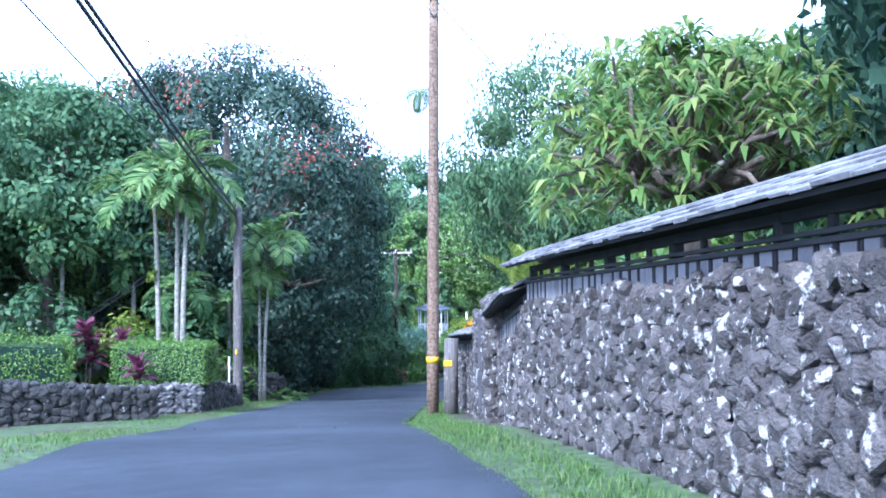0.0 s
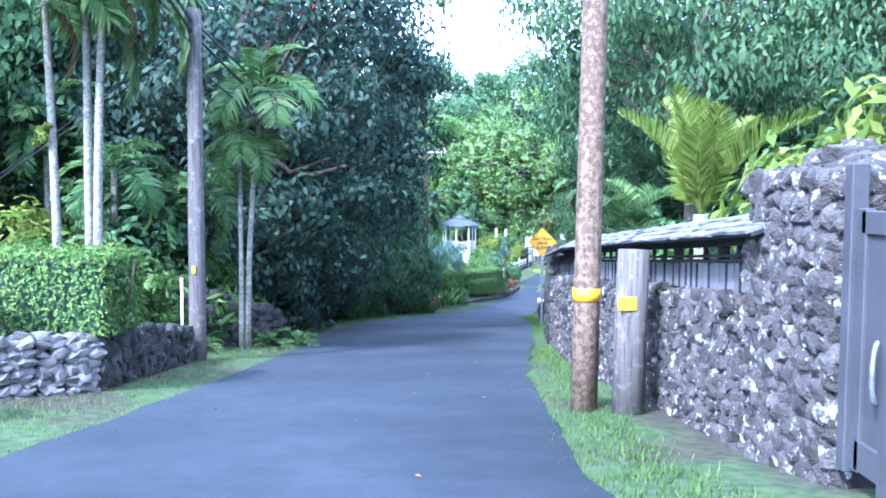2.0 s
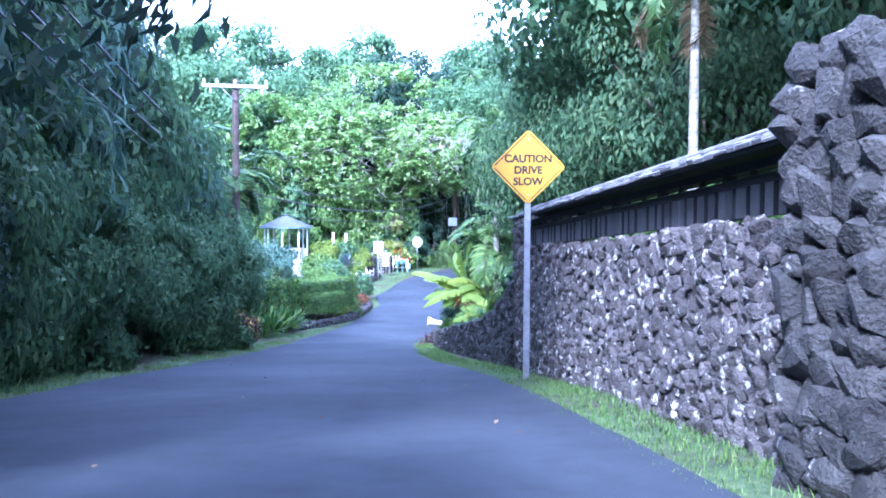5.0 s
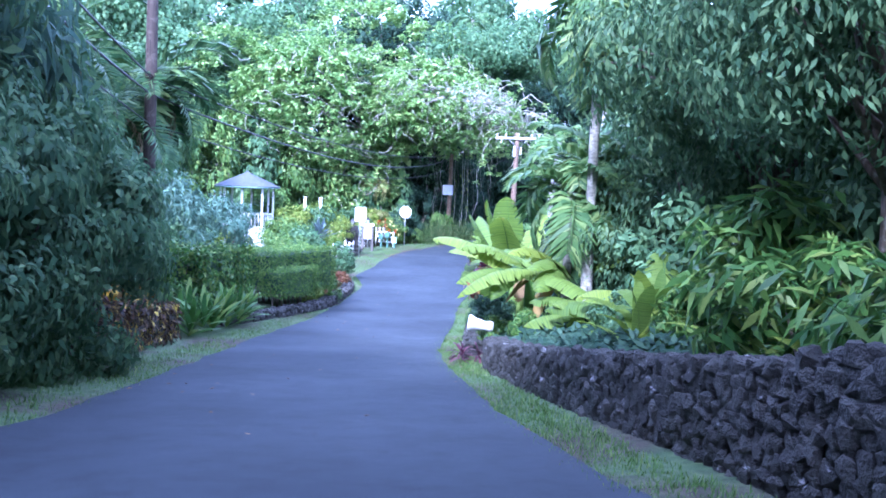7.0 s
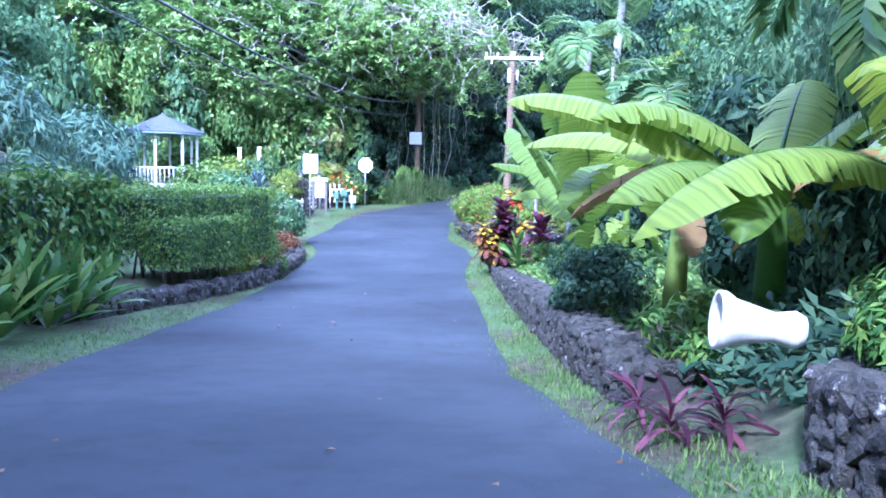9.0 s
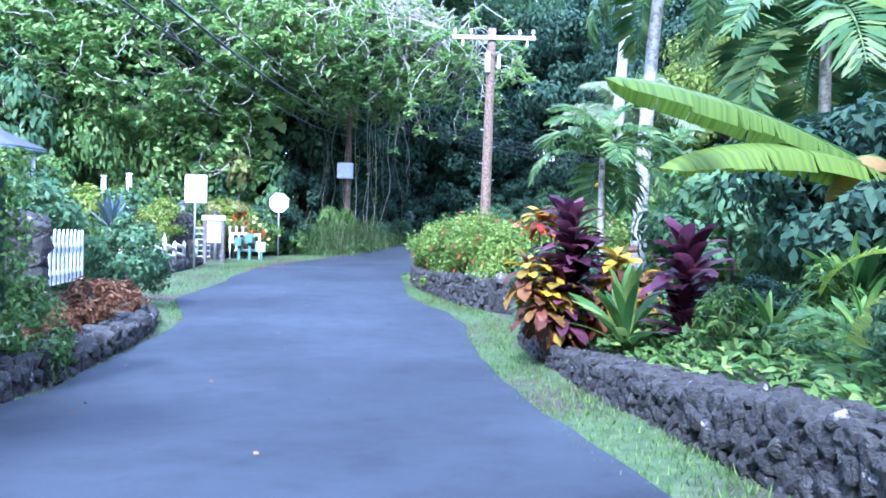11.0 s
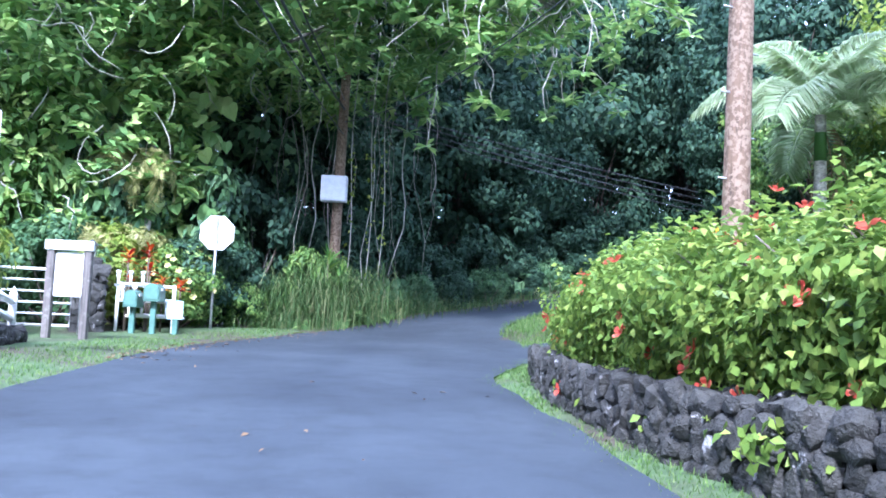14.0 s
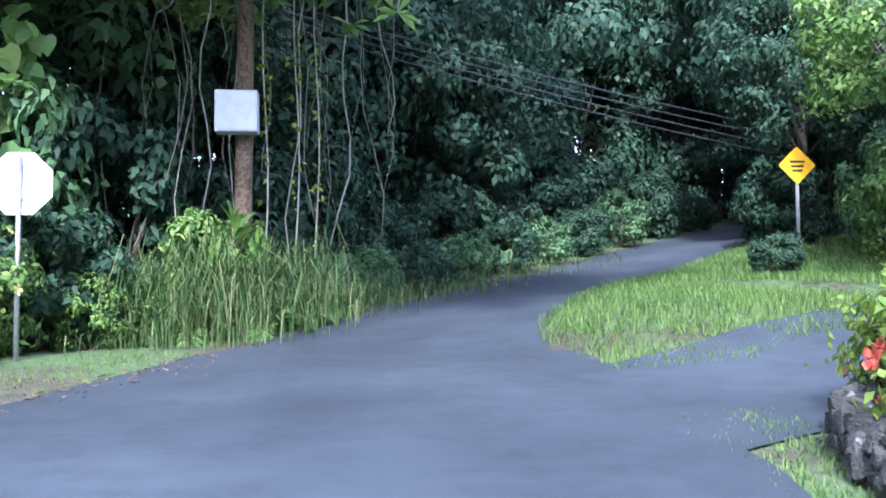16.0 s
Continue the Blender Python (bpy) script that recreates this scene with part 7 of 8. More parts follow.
grow("shrub_sunny", 5.4, 19.2, 2.0, 1.2, variant=1)
grow("shrub_light", 3.2, 24.6, 1.3, variant=1)
palm(2.5, 28.6, -0.6, 0.14, 16, 2.1, ["feather_b", "feather"], "broad feathery palm behind the lava wall", low=-10, high=80, seed=32)
palm(4.2, 17.6, 0.5, 0.12, 12, 1.8, ["feather", "feather_b"], "feathery palm in the walled garden", low=-10, high=75, seed=33)
palm(2.16, 33.5, 0.3, 0.05, 8, 0.8, ["areca", "dry"], "slim young palm with a drooping crown", low=-45, high=50, seed=34)
palm(4.42, 49.5, 0.5, 0.085, 13, 1.9, ["areca", "areca_b"], "ringed areca palm with orange fruit", low=-35, high=70, shaft=0.5, fruit=(-0.7, 0.28, "orange_shrub"), seed=35)
palm(4.3, 50.1, -2.7, 0.08, 12, 1.6, ["areca", "areca_b"], "ringed areca palm in the banana bed", low=-30, high=70, shaft=0.4, seed=36)
palm(4.9, 50.6, -2.3, 0.07, 12, 1.7, ["areca"], "short areca palm in the banana bed", low=-20, high=75, seed=37)
grow("shrub_ginger", 3.4, 49.4, 0.35, variant=1)
for px, py, ln, hz in ((3.5, 43.2, 1.0, 0.25), (4.2, 44.0, 1.15, 0.3), (3.3, 41.6, 0.95, 0.3), (3.1, 44.9, 0.85, 0.15), (4.9, 43.2, 1.2, 0.4), (3.9, 45.5, 0.9, 0.15), (4.9, 47.6, 0.9, 0.2), (5.5, 48.6, 1.0, 0.3), (5.3, 46.4, 1.0, 0.3)):
    rosette("heliconia_plant", px, py, "heliconia", 12, ln, [(0, 0, hz), (0.3, 0.25, hz + 0.15)], "upright broad-bladed heliconia behind the low wall", "heliconia", tall=0.25, stem=0.015, group="heliconias behind the wall")
banana(5.0, 45.2, 0.6, 7, 1.4, "banana plant with broad leaves behind the wall", 12, 0, [190, 240, 280, 150, 60, 330, 20], flat=3)
rosette("ginger_plant", 4.4, 44.6, "ginger", 26, 1.2, [(0, 0, 0.4), (0.3, 0.4, 0.5)], "tall bright green ginger leaves behind the wall", "ginger", tall=0.3, stem=0.02)
rosette("ginger_plant", 3.7, 41.6, "ginger", 24, 1.1, [(0, 0, 0.4), (0.3, 0.5, 0.5)], "tall bright green ginger leaves by the pillar", "ginger", tall=0.3, stem=0.02)
for px, py, s in ((6.9, 49.3, 0.72), (8.6, 46.4, 0.85), (7.8, 52.6, 0.75), (6.4, 42.4, 0.7), (9.6, 56.6, 0.7)):
    grow("mango", px, py, s, variant=1, z=gz(px, py) - 2.6, label="leafy tree with long drooping leaves overhanging the bed")
broad_banana(4.05, 51.3, -4.25, "banana plant with long torn leaves at the wall corner", [
    (2.4, 52.3, -3.7, 0.46, 0.22, 35), (2.55, 50.9, -4.4, 0.44, 0.2, 40), (3.0, 53.4, -4.0, 0.4, 0.2, 30), (3.0, 50.2, -4.6, 0.4, 0.3, 40), (3.1, 52.6, -4.6, 0.3, 0.25, 25, 1), (5.2, 52.4, -3.4, 0.45, 0.15, 20), (4.6, 50.1, -3.5, 0.42, 0.1, 20), (2.75, 51.6, -3.85, 0.4, 0.2, 32)], 1)
broad_banana(4.35, 50.25, -4.15, "banana plant with broad leaves behind the low wall", [
    (2.45, 50.4, -4.6, 0.46, 0.32, 40), (3.2, 48.4, -4.25, 0.42, 0.25, 35), (5.6, 49.2, -3.6, 0.44, 0.1, 25), (3.2, 48.7, -3.95, 0.4, 0.2, 30), (3.0, 49.3, -3.75, 0.38, 0.2, 30), (3.5, 49.4, -4.85, 0.24, 0.3, 25, 1), (3.5, 51.0, -4.75, 0.24, 0.25, 25, 1), (5.6, 51.0, -3.4, 0.42, 0.15, 25)], 2)
broad_banana(4.35, 46.5, -4.45, "low banana plant with broad leaves above the wall", [
    (3.0, 47.55, -4.4, 0.42, 0.2, 40), (3.1, 46.0, -4.75, 0.4, 0.25, 40), (3.9, 45.4, -4.35, 0.38, 0.2, 30), (4.7, 47.5, -3.5, 0.4, 0.05, 15), (5.3, 45.8, -3.7, 0.4, 0.1, 20), (3.2, 46.9, -4.15, 0.4, 0.2, 30), (3.5, 46.9, -4.9, 0.34, 0.3, 50)], 3)
broad_banana(4.25, 47.7, -4.7, "banana plant with low broad leaves over the wall", [
    (3.03, 47.33, -4.3, 0.46, 0.2, 40), (2.81, 47.87, -4.68, 0.42, 0.2, 40), (3.3, 46.6, -4.55, 0.4, 0.2, 35), (3.2, 48.8, -4.45, 0.42, 0.2, 35), (5.2, 48.2, -3.9, 0.42, 0.1, 20), (4.6, 46.6, -3.75, 0.42, 0.08, 20), (3.35, 48.2, -5.05, 0.24, 0.25, 25, 1), (3.3, 49.0, -4.1, 0.4, 0.2, 30)], 7)
banana(4.6, 53.4, 1.1, 7, 1.5, "leafy banana plant in the roadside bed", 3, 1, up=0)
broad_banana(5.75, 57.5, -5.05, "big banana plant with broad torn leaves", [
    (5.6, 60.7, -3.4, 0.52, 0.15, 30), (4.6, 58.0, -3.3, 0.52, 0.05, 8), (4.95, 57.6, -2.9, 0.55, 0.03, 8), (5.3, 57.0, -2.8, 0.6, 0.03, 8), (4.9, 56.2, -3.3, 0.56, 0.2, 20), (6.9, 58.6, -3.2, 0.55, 0.1, 20), (6.6, 56.3, -3.4, 0.5, 0.1, 20)], 4, 0.14)
broad_banana(8.65, 61.85, -4.6, "banana plant with long torn leaves over the border", [
    (5.72, 61.96, -4.05, 0.42, 0.14, 46), (6.03, 61.7, -4.71, 0.44, 0.2, 48), (7.75, 61.85, -4.9, 0.3, 0.25, 45, 1), (10.3, 62.3, -4.2, 0.42, 0.25, 30)], 9, 0.07)
for px, py in ((2.5, 50.0), (2.6, 50.5), (2.75, 49.9)):
    rosette("strap_plant", px, py, "strap", 20, 0.42, [(0, 0, 0.1)], "dark purple strap-leaved plant at the wall corner", "strap plant", tall=0.1, stem=0)
banana(7.4, 60.3, 0.5, 6, 1.1, "low banana sucker among the bed plants", 5, 0, up=0)
stone_wall("border_east", [(2.8, 51.0, -5.42), (3.75, 54.4, -5.62), (5.0, 58.6, -5.88), (6.35, 63.2, -6.3), (7.4, 66.6, -6.4), (8.2, 67.5, -6.42)], 0.42, 1, M["lava_dark"], 0.115, "low border of rough dark lava rock along the bed", singles=190, focus=0.75)
rosette("ti_plant", 6.95, 64.45, "ti", 46, 0.52, [(0, 0, 1.08), (0.07, 0.03, 0.75), (-0.07, 0, 0.45)], "tall dark purple ti plant among crotons", "ti plant", tall=0.5, hang=8, foot=-6.35)
rosette("ti_plant", 7.24, 62.9, "ti_red", 46, 0.55, [(0, 0, 0.8), (0.04, 0.0, 0.25)], "tall magenta ti plant with two whorls", "ti plant", tall=0.42, hang=2, foot=-6.35)
rosette("croton_plant", 6.72, 64.5, "croton", 32, 0.36, [(-0.2, 0.08, 0.74), (0.1, -0.05, 0.58), (-0.16, -0.1, 0.42), (0.14, -0.1, 0.26)], "yellow croton with red lower leaves beside the ti plant", "croton", tall=0.3, hang=26, foot=-6.35, low_key="croton_low")
rosette("croton_plant", 7.45, 64.25, "croton", 32, 0.36, [(-0.06, 0, 0.82), (0.2, -0.1, 0.62), (0.1, -0.1, 0.4), (-0.2, 0.05, 0.5)], "yellow-green croton with orange new leaves", "croton", tall=0.28, hang=26, foot=-6.35, low_key="croton_low")
rosette("croton_plant", 8.75, 68.30, "croton", 30, 0.34, [(-0.12, 0, 1.1), (0.14, 0.05, 1.05)], "orange and yellow croton beside the hibiscus hedge", "croton", tall=0.24, hang=24, foot=-6.02, low_key="croton_red")
rosette("ginger_plant", 6.95, 63.4, "ginger", 30, 0.85, [(0, 0, 0.15)], "bright green fan of strap leaves", "ginger", tall=0.15, stem=0)
for px, py, s in ((7.9, 61.6, 0.6), (8.9, 61.0, 0.7), (7.1, 61.7, 0.45), (9.6, 63.6, 0.8), (6.3, 59.9, 0.4)):
    rosette("ginger_plant", px, py, "ginger", 16, s, [(0, 0, 0.1)], "low green strap-leaved plant in the bed", "ginger", tall=0.1, stem=0)
rosette("ginger_plant", 9.3, 62.9, "ginger", 22, 0.9, [(0, 0, 0.3)], "green strap-leaved plant in the bed", "ginger", tall=0.2, stem=0)
for px, py, s in ((7.0, 60.2, 0.7), (7.9, 60.6, 0.6), (8.4, 61.8, 0.7), (6.9, 61.2, 0.45), (9.0, 62.2, 0.7), (6.5, 58.6, 0.5), (6.1, 57.6, 0.45), (7.6, 59.2, 0.6), (8.6, 60.0, 0.7), (8.2, 62.6, 0.7), (6.5, 60.6, 0.4), (8.6, 60.9, 0.9), (7.6, 61.4, 0.7), (8.9, 69.0, 0.5)):
    palm(px, py, gz(px, py) + 0.1, 0, 9, s, ["fern", "areca_dark"], "low green fern in the shaded bed", low=-20, high=70, name="fern", group="ferns")
for px, py, s, kd in ((8.0, 62.8, 0.3, "shrub_dark"), (8.9, 63.0, 0.45, "shrub_ginger"), (7.6, 65.8, 0.6, "shrub_dark"), (6.9, 61.9, 0.3, "shrub_ginger"), (8.2, 66.3, 0.3, "shrub"), (6.4, 59.8, 0.3, "shrub"), (4.6, 55.0, 0.5, "shrub_ginger"), (4.2, 54.2, 0.5, "shrub_dark"), (3.4, 51.2, 0.4, "shrub_ginger")):
    grow(kd, px, py, s, variant=1)
palm(10.45, 68.3, -0.5, 0.125, 12, 2.2, ["royal", "areca"], "tall palm with a pale speckled trunk", lean=(0.5, 0.2), trunk=M["bark_pale"], low=-30, high=70, seed=41)
palm(8.6, 66.5, -4.1, 0.05, 12, 1.35, ["areca", "areca", "areca_b"], "slender areca palm among the coloured shrubs", low=0, high=85, seed=51)
palm(17.2, 79.4, 4.6, 0.19, 12, 3.0, ["royal"], "tall royal palm with a smooth pale trunk", lean=(0.6, 0), trunk=M["bark_pale"], low=-30, high=70, shaft=1.0, seed=42)
palm(21.8, 85.4, -0.4, 0.16, 13, 3.4, ["royal_glint"], "young royal palm, sweeping fronds coloured pale for sun glint", low=12, high=80, shaft=1.1, dry=1, seed=43)
palm(14.4, 73.2, -3.4, 0.07, 11, 1.9, ["areca", "areca_dark"], "bushy areca palm among the trunks", low=-30, high=70, seed=44)
palm(12.0, 66.0, -2.0, 0.1, 12, 2.4, ["areca_dark", "areca"], "leaning areca palm behind the bed", low=-30, high=70, seed=45)
palm(25.5, 80.0, -1.2, 0.14, 12, 2.6, ["feather_b", "royal"], "feathery palm behind the hedge", low=-30, high=75, seed=46)
palm(-2.9, 115.0, 25.4, 0.14, 11, 3.2, ["coco"], "very tall far coconut palm above the trees", low=-40, high=60, seed=47)
palm(-26, 62, 13.5, 0.15, 12, 3.0, ["coco"], "tall coconut palm far behind the garden", low=-40, high=60, seed=48)
palm(14.5, 97.0, 10.0, 0.14, 12, 2.6, ["coco"], "tall coconut palm with arching fronds", low=-40, high=60, seed=49)



def pale_tree(x, y, lean, r, h, label):
    g = gz(x, y)
    root = thing("pale_trunk_tree", x, y, g, label, "tree")
    tube("trunk", [(0, 0, -0.2), (lean * 0.15, 0, h * 0.3), (lean * 0.5, 0.1, h * 0.65), (lean, 0.2, h)], [r * 1.3, r, r * 0.85, r * 0.5], M["bark_pale"], root, 12)
    tubes("branchwork", [([(lean * 0.5, 0.1, h * 0.6), (lean * 0.5 + dx * 0.5, dy * 0.5, h * 0.85), (lean * 0.5 + dx, dy, h * 1.15)], [r * 0.6, r * 0.4, r * 0.15]) for dx, dy in ((1.6, 0.4), (-1.5, -0.5), (0.6, 1.4))], M["bark_pale"], root, 7)
    ob = new("crown", CROWNS["broad_crown_1"][0])
    ob.parent = root
    ob.matrix_basis = pose(lean, 0, h - 5.2, 0, 0, 40)


pale_tree(5.3, 40.4, 0.1, 0.09, 6.5, "slim pale-trunked tree behind the stone pillar")
pale_tree(6.2, 41.2, 1.4, 0.26, 6.5, "leaning pale-trunked tree behind the stone pillar")

# ---- hibiscus hedge on its wall ----
stone_wall("wall_hibiscus", [(13.5, 67.8, -5.95), (11.0, 68.7, -5.95), (9.5, 69.3, -5.98), (8.9, 70.3, -5.95), (8.88, 71.8, -5.92), (8.95, 73.4, -5.92), (9.3, 75.6, -5.94), (9.98, 77.8, -5.9), (10.85, 79.6, -5.9), (11.75, 81.1, -5.92), (13.15, 82.3, -5.92), (16.5, 82.9, -5.85)], 0.45, 1, M["lava_dark"], 0.15,
           "curved retaining wall of rounded dark lava stones", singles=220, focus=0.45)
hedge("hibiscus_hedge", [(14.5, 68.6, -5.1), (11.6, 69.7, -5.05), (10.2, 70.4, -5.0), (9.75, 71.8, -4.98), (9.85, 73.6, -4.9), (10.15, 75.6, -4.95), (11.0, 77.6, -5.0), (11.95, 79.3, -4.98), (12.95, 80.7, -5.05), (14.2, 81.8, -5.1), (17, 82.1, -5.0)], 1.5, L["hibiscus"], 1500, (0.085, 0.05),
      "fresh green hibiscus hedge with scattered red flowers", 0.22, foot=-5.95, flowers=(HIBISCUS, 300, 1), shoots=900, seed=8, skirt=0.0, round_top=0.3)
rt = thing("flowering_shrub", 9.5, 69.0, gz(9.5, 69.0), "low grey-green shrub with small white blooms", "shrub")
me, cs = crown_mesh("white_bush", L["tree"], (0, 0, 0.45), (0.75, 0.6, 0.45), 24, 0.22, 70, 0.07, 0.03, 0.2, seed=311)
ob = new("foliage", me)
ob.parent = rt
for k in range(34):
    a, e = r5.uniform(0, 6.28), r5.uniform(-0.1, 1.3)
    f = new("flower", WHITE_BLOOM)
    f.parent = rt
    f.matrix_basis = pose(math.cos(a) * math.cos(e) * 0.85, math.sin(a) * math.cos(e) * 0.7, 0.45 + math.sin(e) * 0.55, r5.uniform(-40, 40), r5.uniform(-40, 40), 0)
BOULDERS = [(9.05, 70.9, 0.2), (9.05, 71.5, 0.17), (9.0, 70.3, 0.2)]
for bx, by, s in BOULDERS:
    ob = new("boulder", rock_mesh(3, M["lava"]))
    ob.matrix_basis = pose(bx, by, -5.95, 10, 20, bx * 70) @ Matrix.Diagonal((s * 1.5, s * 1.2, s, 1))
    tagged(ob, "rounded dark boulder on the retaining wall", "boulder", "boulders on the wall")

# ---- the great trees at the junction ----


def banyan():
    x, y = 7.5, 96.0
    g = gz(x, y)
    root = thing("banyan_tree", x, y, g, "vast spreading tree with light green leaf whorls and pale twigs", "tree")
    global rng
    arrs, tips = [], []
    for cx, cy, cz, rx, ry, rz_, n, sd in ((-3.5, -2.5, 8.3, 6.5, 4.5, 4.8, 210, 1), (3.2, -4.5, 8.3, 4.6, 4.8, 3.6, 150, 2), (-10.0, -0.5, 7.6, 5.0, 4.5, 6.0, 150, 3), (0.0, 1.5, 12.0, 8.0, 4.5, 4.5, 130, 4), (-1.4, -3.6, 3.9, 2.4, 1.2, 3.0, 60, 6)):
        a, c = cloud((cx, cy, cz), (rx, ry, rz_), int(n * 2.3), 0.4, 30, 0.3, 0.15, 0.12, hollow=0.75, low=-0.8, up=0.6, seed=400 + sd)
        arrs.append(a[::2])
        for w_ in c:
            heads = w_ + rng.normal(0, 0.26, (3, 3))
            ang, lift_ = rng.uniform(0, 6.28, (3, 10)), rng.uniform(-0.55, 0.6, (3, 10))
            ray_ = np.stack([np.cos(ang) * np.cos(lift_), np.sin(ang) * np.cos(lift_), np.sin(lift_)], 2).reshape(-1, 3)
            base_ = np.repeat(heads, 10, 0)
            wide_ = unit(np.cross(ray_, np.array([0, 0, 1.0]))) * 0.085
            len_ = rng.uniform(0.26, 0.44, (30, 1))
            arrs.append(np.stack([base_, base_ + ray_ * len_ * 0.6 + wide_, base_ + ray_ * len_ - np.array([0, 0, 0.06]), base_ + ray_ * len_ * 0.6 - wide_], 1))
        tips += [tuple(v) for v in c]
    link("crown", quad_mesh("banyan_crown", np.concatenate(arrs)), L["banyan"], root)
    # leaf mass added mostly out of view, to keep sun off the hollow
    shade_roof_, _ = cloud((8.5, -3.0, 12.6), (6.5, 4.2, 2.2), 190, 1.0, 80, 0.28, 0.14, 0.4, hollow=0.1, low=-0.9, seed=431)
    link("canopy", quad_mesh("banyan_shade_canopy", shade_roof_), L["tree"], root, "dense upper canopy added to shade the hollow")
    tube("trunk", [(0, 0, -0.3), (0.3, -0.2, 3), (-0.2, 0, 6.5), (0, 0, 11)], [0.8, 0.6, 0.5, 0.15], M["bark_pale"], root, 12)
    rnd = random.Random(4)
    limbs = []
    for k, c in enumerate(tips[::70]):
        c = np.array(c)
        s0 = np.array((0, 0, rnd.uniform(4.5, 8.5)))
        mid = s0 * 0.45 + c * 0.55 + np.array((rnd.uniform(-0.6, 0.6), rnd.uniform(-0.6, 0.6), rnd.uniform(0.2, 1.2)))
        limbs.append(([tuple(s0), tuple(mid), tuple(c * 0.9 + mid * 0.1 + np.array((rnd.uniform(-0.3, 0.3), 0, 0.2))), tuple(c)], [0.1, 0.045, 0.025, 0.01]))
    tubes("branchwork", limbs, M["twig"], root, 5)
    twigs = []
    for i_, c in enumerate(tips):
        if c[1] < 0 and (i_ % 4 == 0 or (c[1] < -4.5 and i_ % 2 == 0)):
            p = np.array(c) + np.array((rnd.uniform(-0.5, 0.5), -0.3, rnd.uniform(0.1, 0.7)))
            walk_ = [tuple(p)]
            heading = np.array((rnd.uniform(-1, 1), rnd.uniform(-0.4, 0.1), rnd.uniform(-1, 0.2)))
            for q in range(5):
                heading = unit(heading + np.array((rnd.uniform(-0.9, 0.9), rnd.uniform(-0.3, 0.3), rnd.uniform(-0.7, 0.5))))
                p = p + heading * 0.26
                walk_.append(tuple(p))
            twigs.append((walk_, [0.02, 0.019, 0.017, 0.014, 0.01, 0.006]))
    tubes("twig_growth", twigs, M["twig_pale"], root, 4)
    tagged(bpy.data.objects["twig_growth"], kind="stuff")
    # the long limb over the road, with bare pale twigs that end in whorls
    rnd = random.Random(19)
    rng = np.random.default_rng(190)
    limb = [np.array(p) for p in ((0.5, -1.0, 7.5), (2.5, -4.5, 9.0), (5.0, -7.5, 9.0), (7.2, -9.2, 8.0), (8.2, -9.6, 6.9))]
    spray, heads = [([tuple(p) for p in limb], [0.22, 0.16, 0.11, 0.07, 0.03])], []
    for k in range(390):
        q = rnd.uniform(0.9, 3.9)
        a = limb[int(q)] + (limb[int(q) + 1] - limb[int(q)]) * (q % 1)
        p = a + np.array((rnd.uniform(-3.6, 0.9), rnd.uniform(-1.9, 1.2), rnd.uniform(-0.5, 1.2)))
        heading = np.array((rnd.uniform(-0.8, 0.8), rnd.uniform(-0.8, 0.4), rnd.uniform(-0.6, 0.3)))
        path = [tuple(a), tuple((a + p) / 2 + np.array((0, 0, 0.25))), tuple(p)]
        for step_ in range(rnd.randint(4, 11)):
            heading = unit(heading + np.array((rnd.uniform(-0.6, 0.6), rnd.uniform(-0.5, 0.5), rnd.uniform(-0.65, 0.25))))
            p = p + heading * 0.3
            path.append(tuple(p))
            if step_ > 1 and rnd.random() < 0.3:
                heads.append(p + np.array((rnd.uniform(-0.2, 0.2), rnd.uniform(-0.2, 0.2), 0.05)))
        heads.append(p)
        spray.append((path, list(np.linspace(0.024, 0.008, len(path)))))
    tubes("overhang_growth", spray, M["twig_pale"], root, 5, "pale bare twigs of the overhanging limb")
    heads = np.repeat(np.array(heads), 11, 0)
    ang, lift_ = rng.uniform(0, 6.28, len(heads)), rng.uniform(-0.4, 0.8, len(heads))
    ray_ = np.stack([np.cos(ang) * np.cos(lift_), np.sin(ang) * np.cos(lift_), np.sin(lift_)], 1)
    wide_ = unit(np.cross(ray_, np.array([0, 0, 1.0]))) * 0.065
    len_ = rng.uniform(0.22, 0.36, (len(heads), 1))
    ob = link("overhang_leaves", quad_mesh("overhang_leaves", np.stack([heads, heads + ray_ * len_ * 0.62 + wide_, heads + ray_ * len_ - np.array([0, 0, 0.05]), heads + ray_ * len_ * 0.62 - wide_], 1)), L["banyan"], root, "light green leaf whorls")
    tagged(ob, kind="stuff")


banyan()
rv = random.Random(77)
vines = thing("hanging_vines", 12.0, 92.0, gz(12, 92), "pale aerial roots and vines hanging before the dark hollow", "vines", kind="stuff")
for k in range(24):
    x, y = rv.uniform(-1.9, 2.9), rv.uniform(0.15, 1.8)
    z1, z0 = rv.uniform(6, 9), rv.choice((rv.uniform(0.1, 0.8), rv.uniform(1.0, 3.5)))
    sway = rv.uniform(-0.35, 0.35)
    pts = [(x + sway * math.sin(q * 3.1 + k) * (1 - q * 0.3) + 0.12 * math.sin(q * 11 + k), y, z1 + (z0 - z1) * q) for q in np.linspace(0, 1, 9)]
    tube("vine", pts, rv.uniform(0.01, 0.017) if k % 5 == 0 else rv.uniform(0.005, 0.011), M["twig_pale" if k % 5 == 0 else "twig"], vines, 5)
vl = []
rng = np.random.default_rng(9)
for x in (0.42, 0.95, 1.3):
    c = np.stack([x + rng.normal(0, 0.05, 34), rng.normal(-0.1, 0.06, 34), rng.uniform(1.2, 5.0, 34)], 1)
    vl.append(leaf_quads(c, rng.normal(0, 1, (34, 3)), 0.13, 0.09, 0.5))
    tube("vine", [(x + 0.05 * math.sin(q * 9 + x), -0.1, 8.0 - 6.9 * q) for q in np.linspace(0, 1, 10)], 0.014, M["twig_pale"], vines, 5)
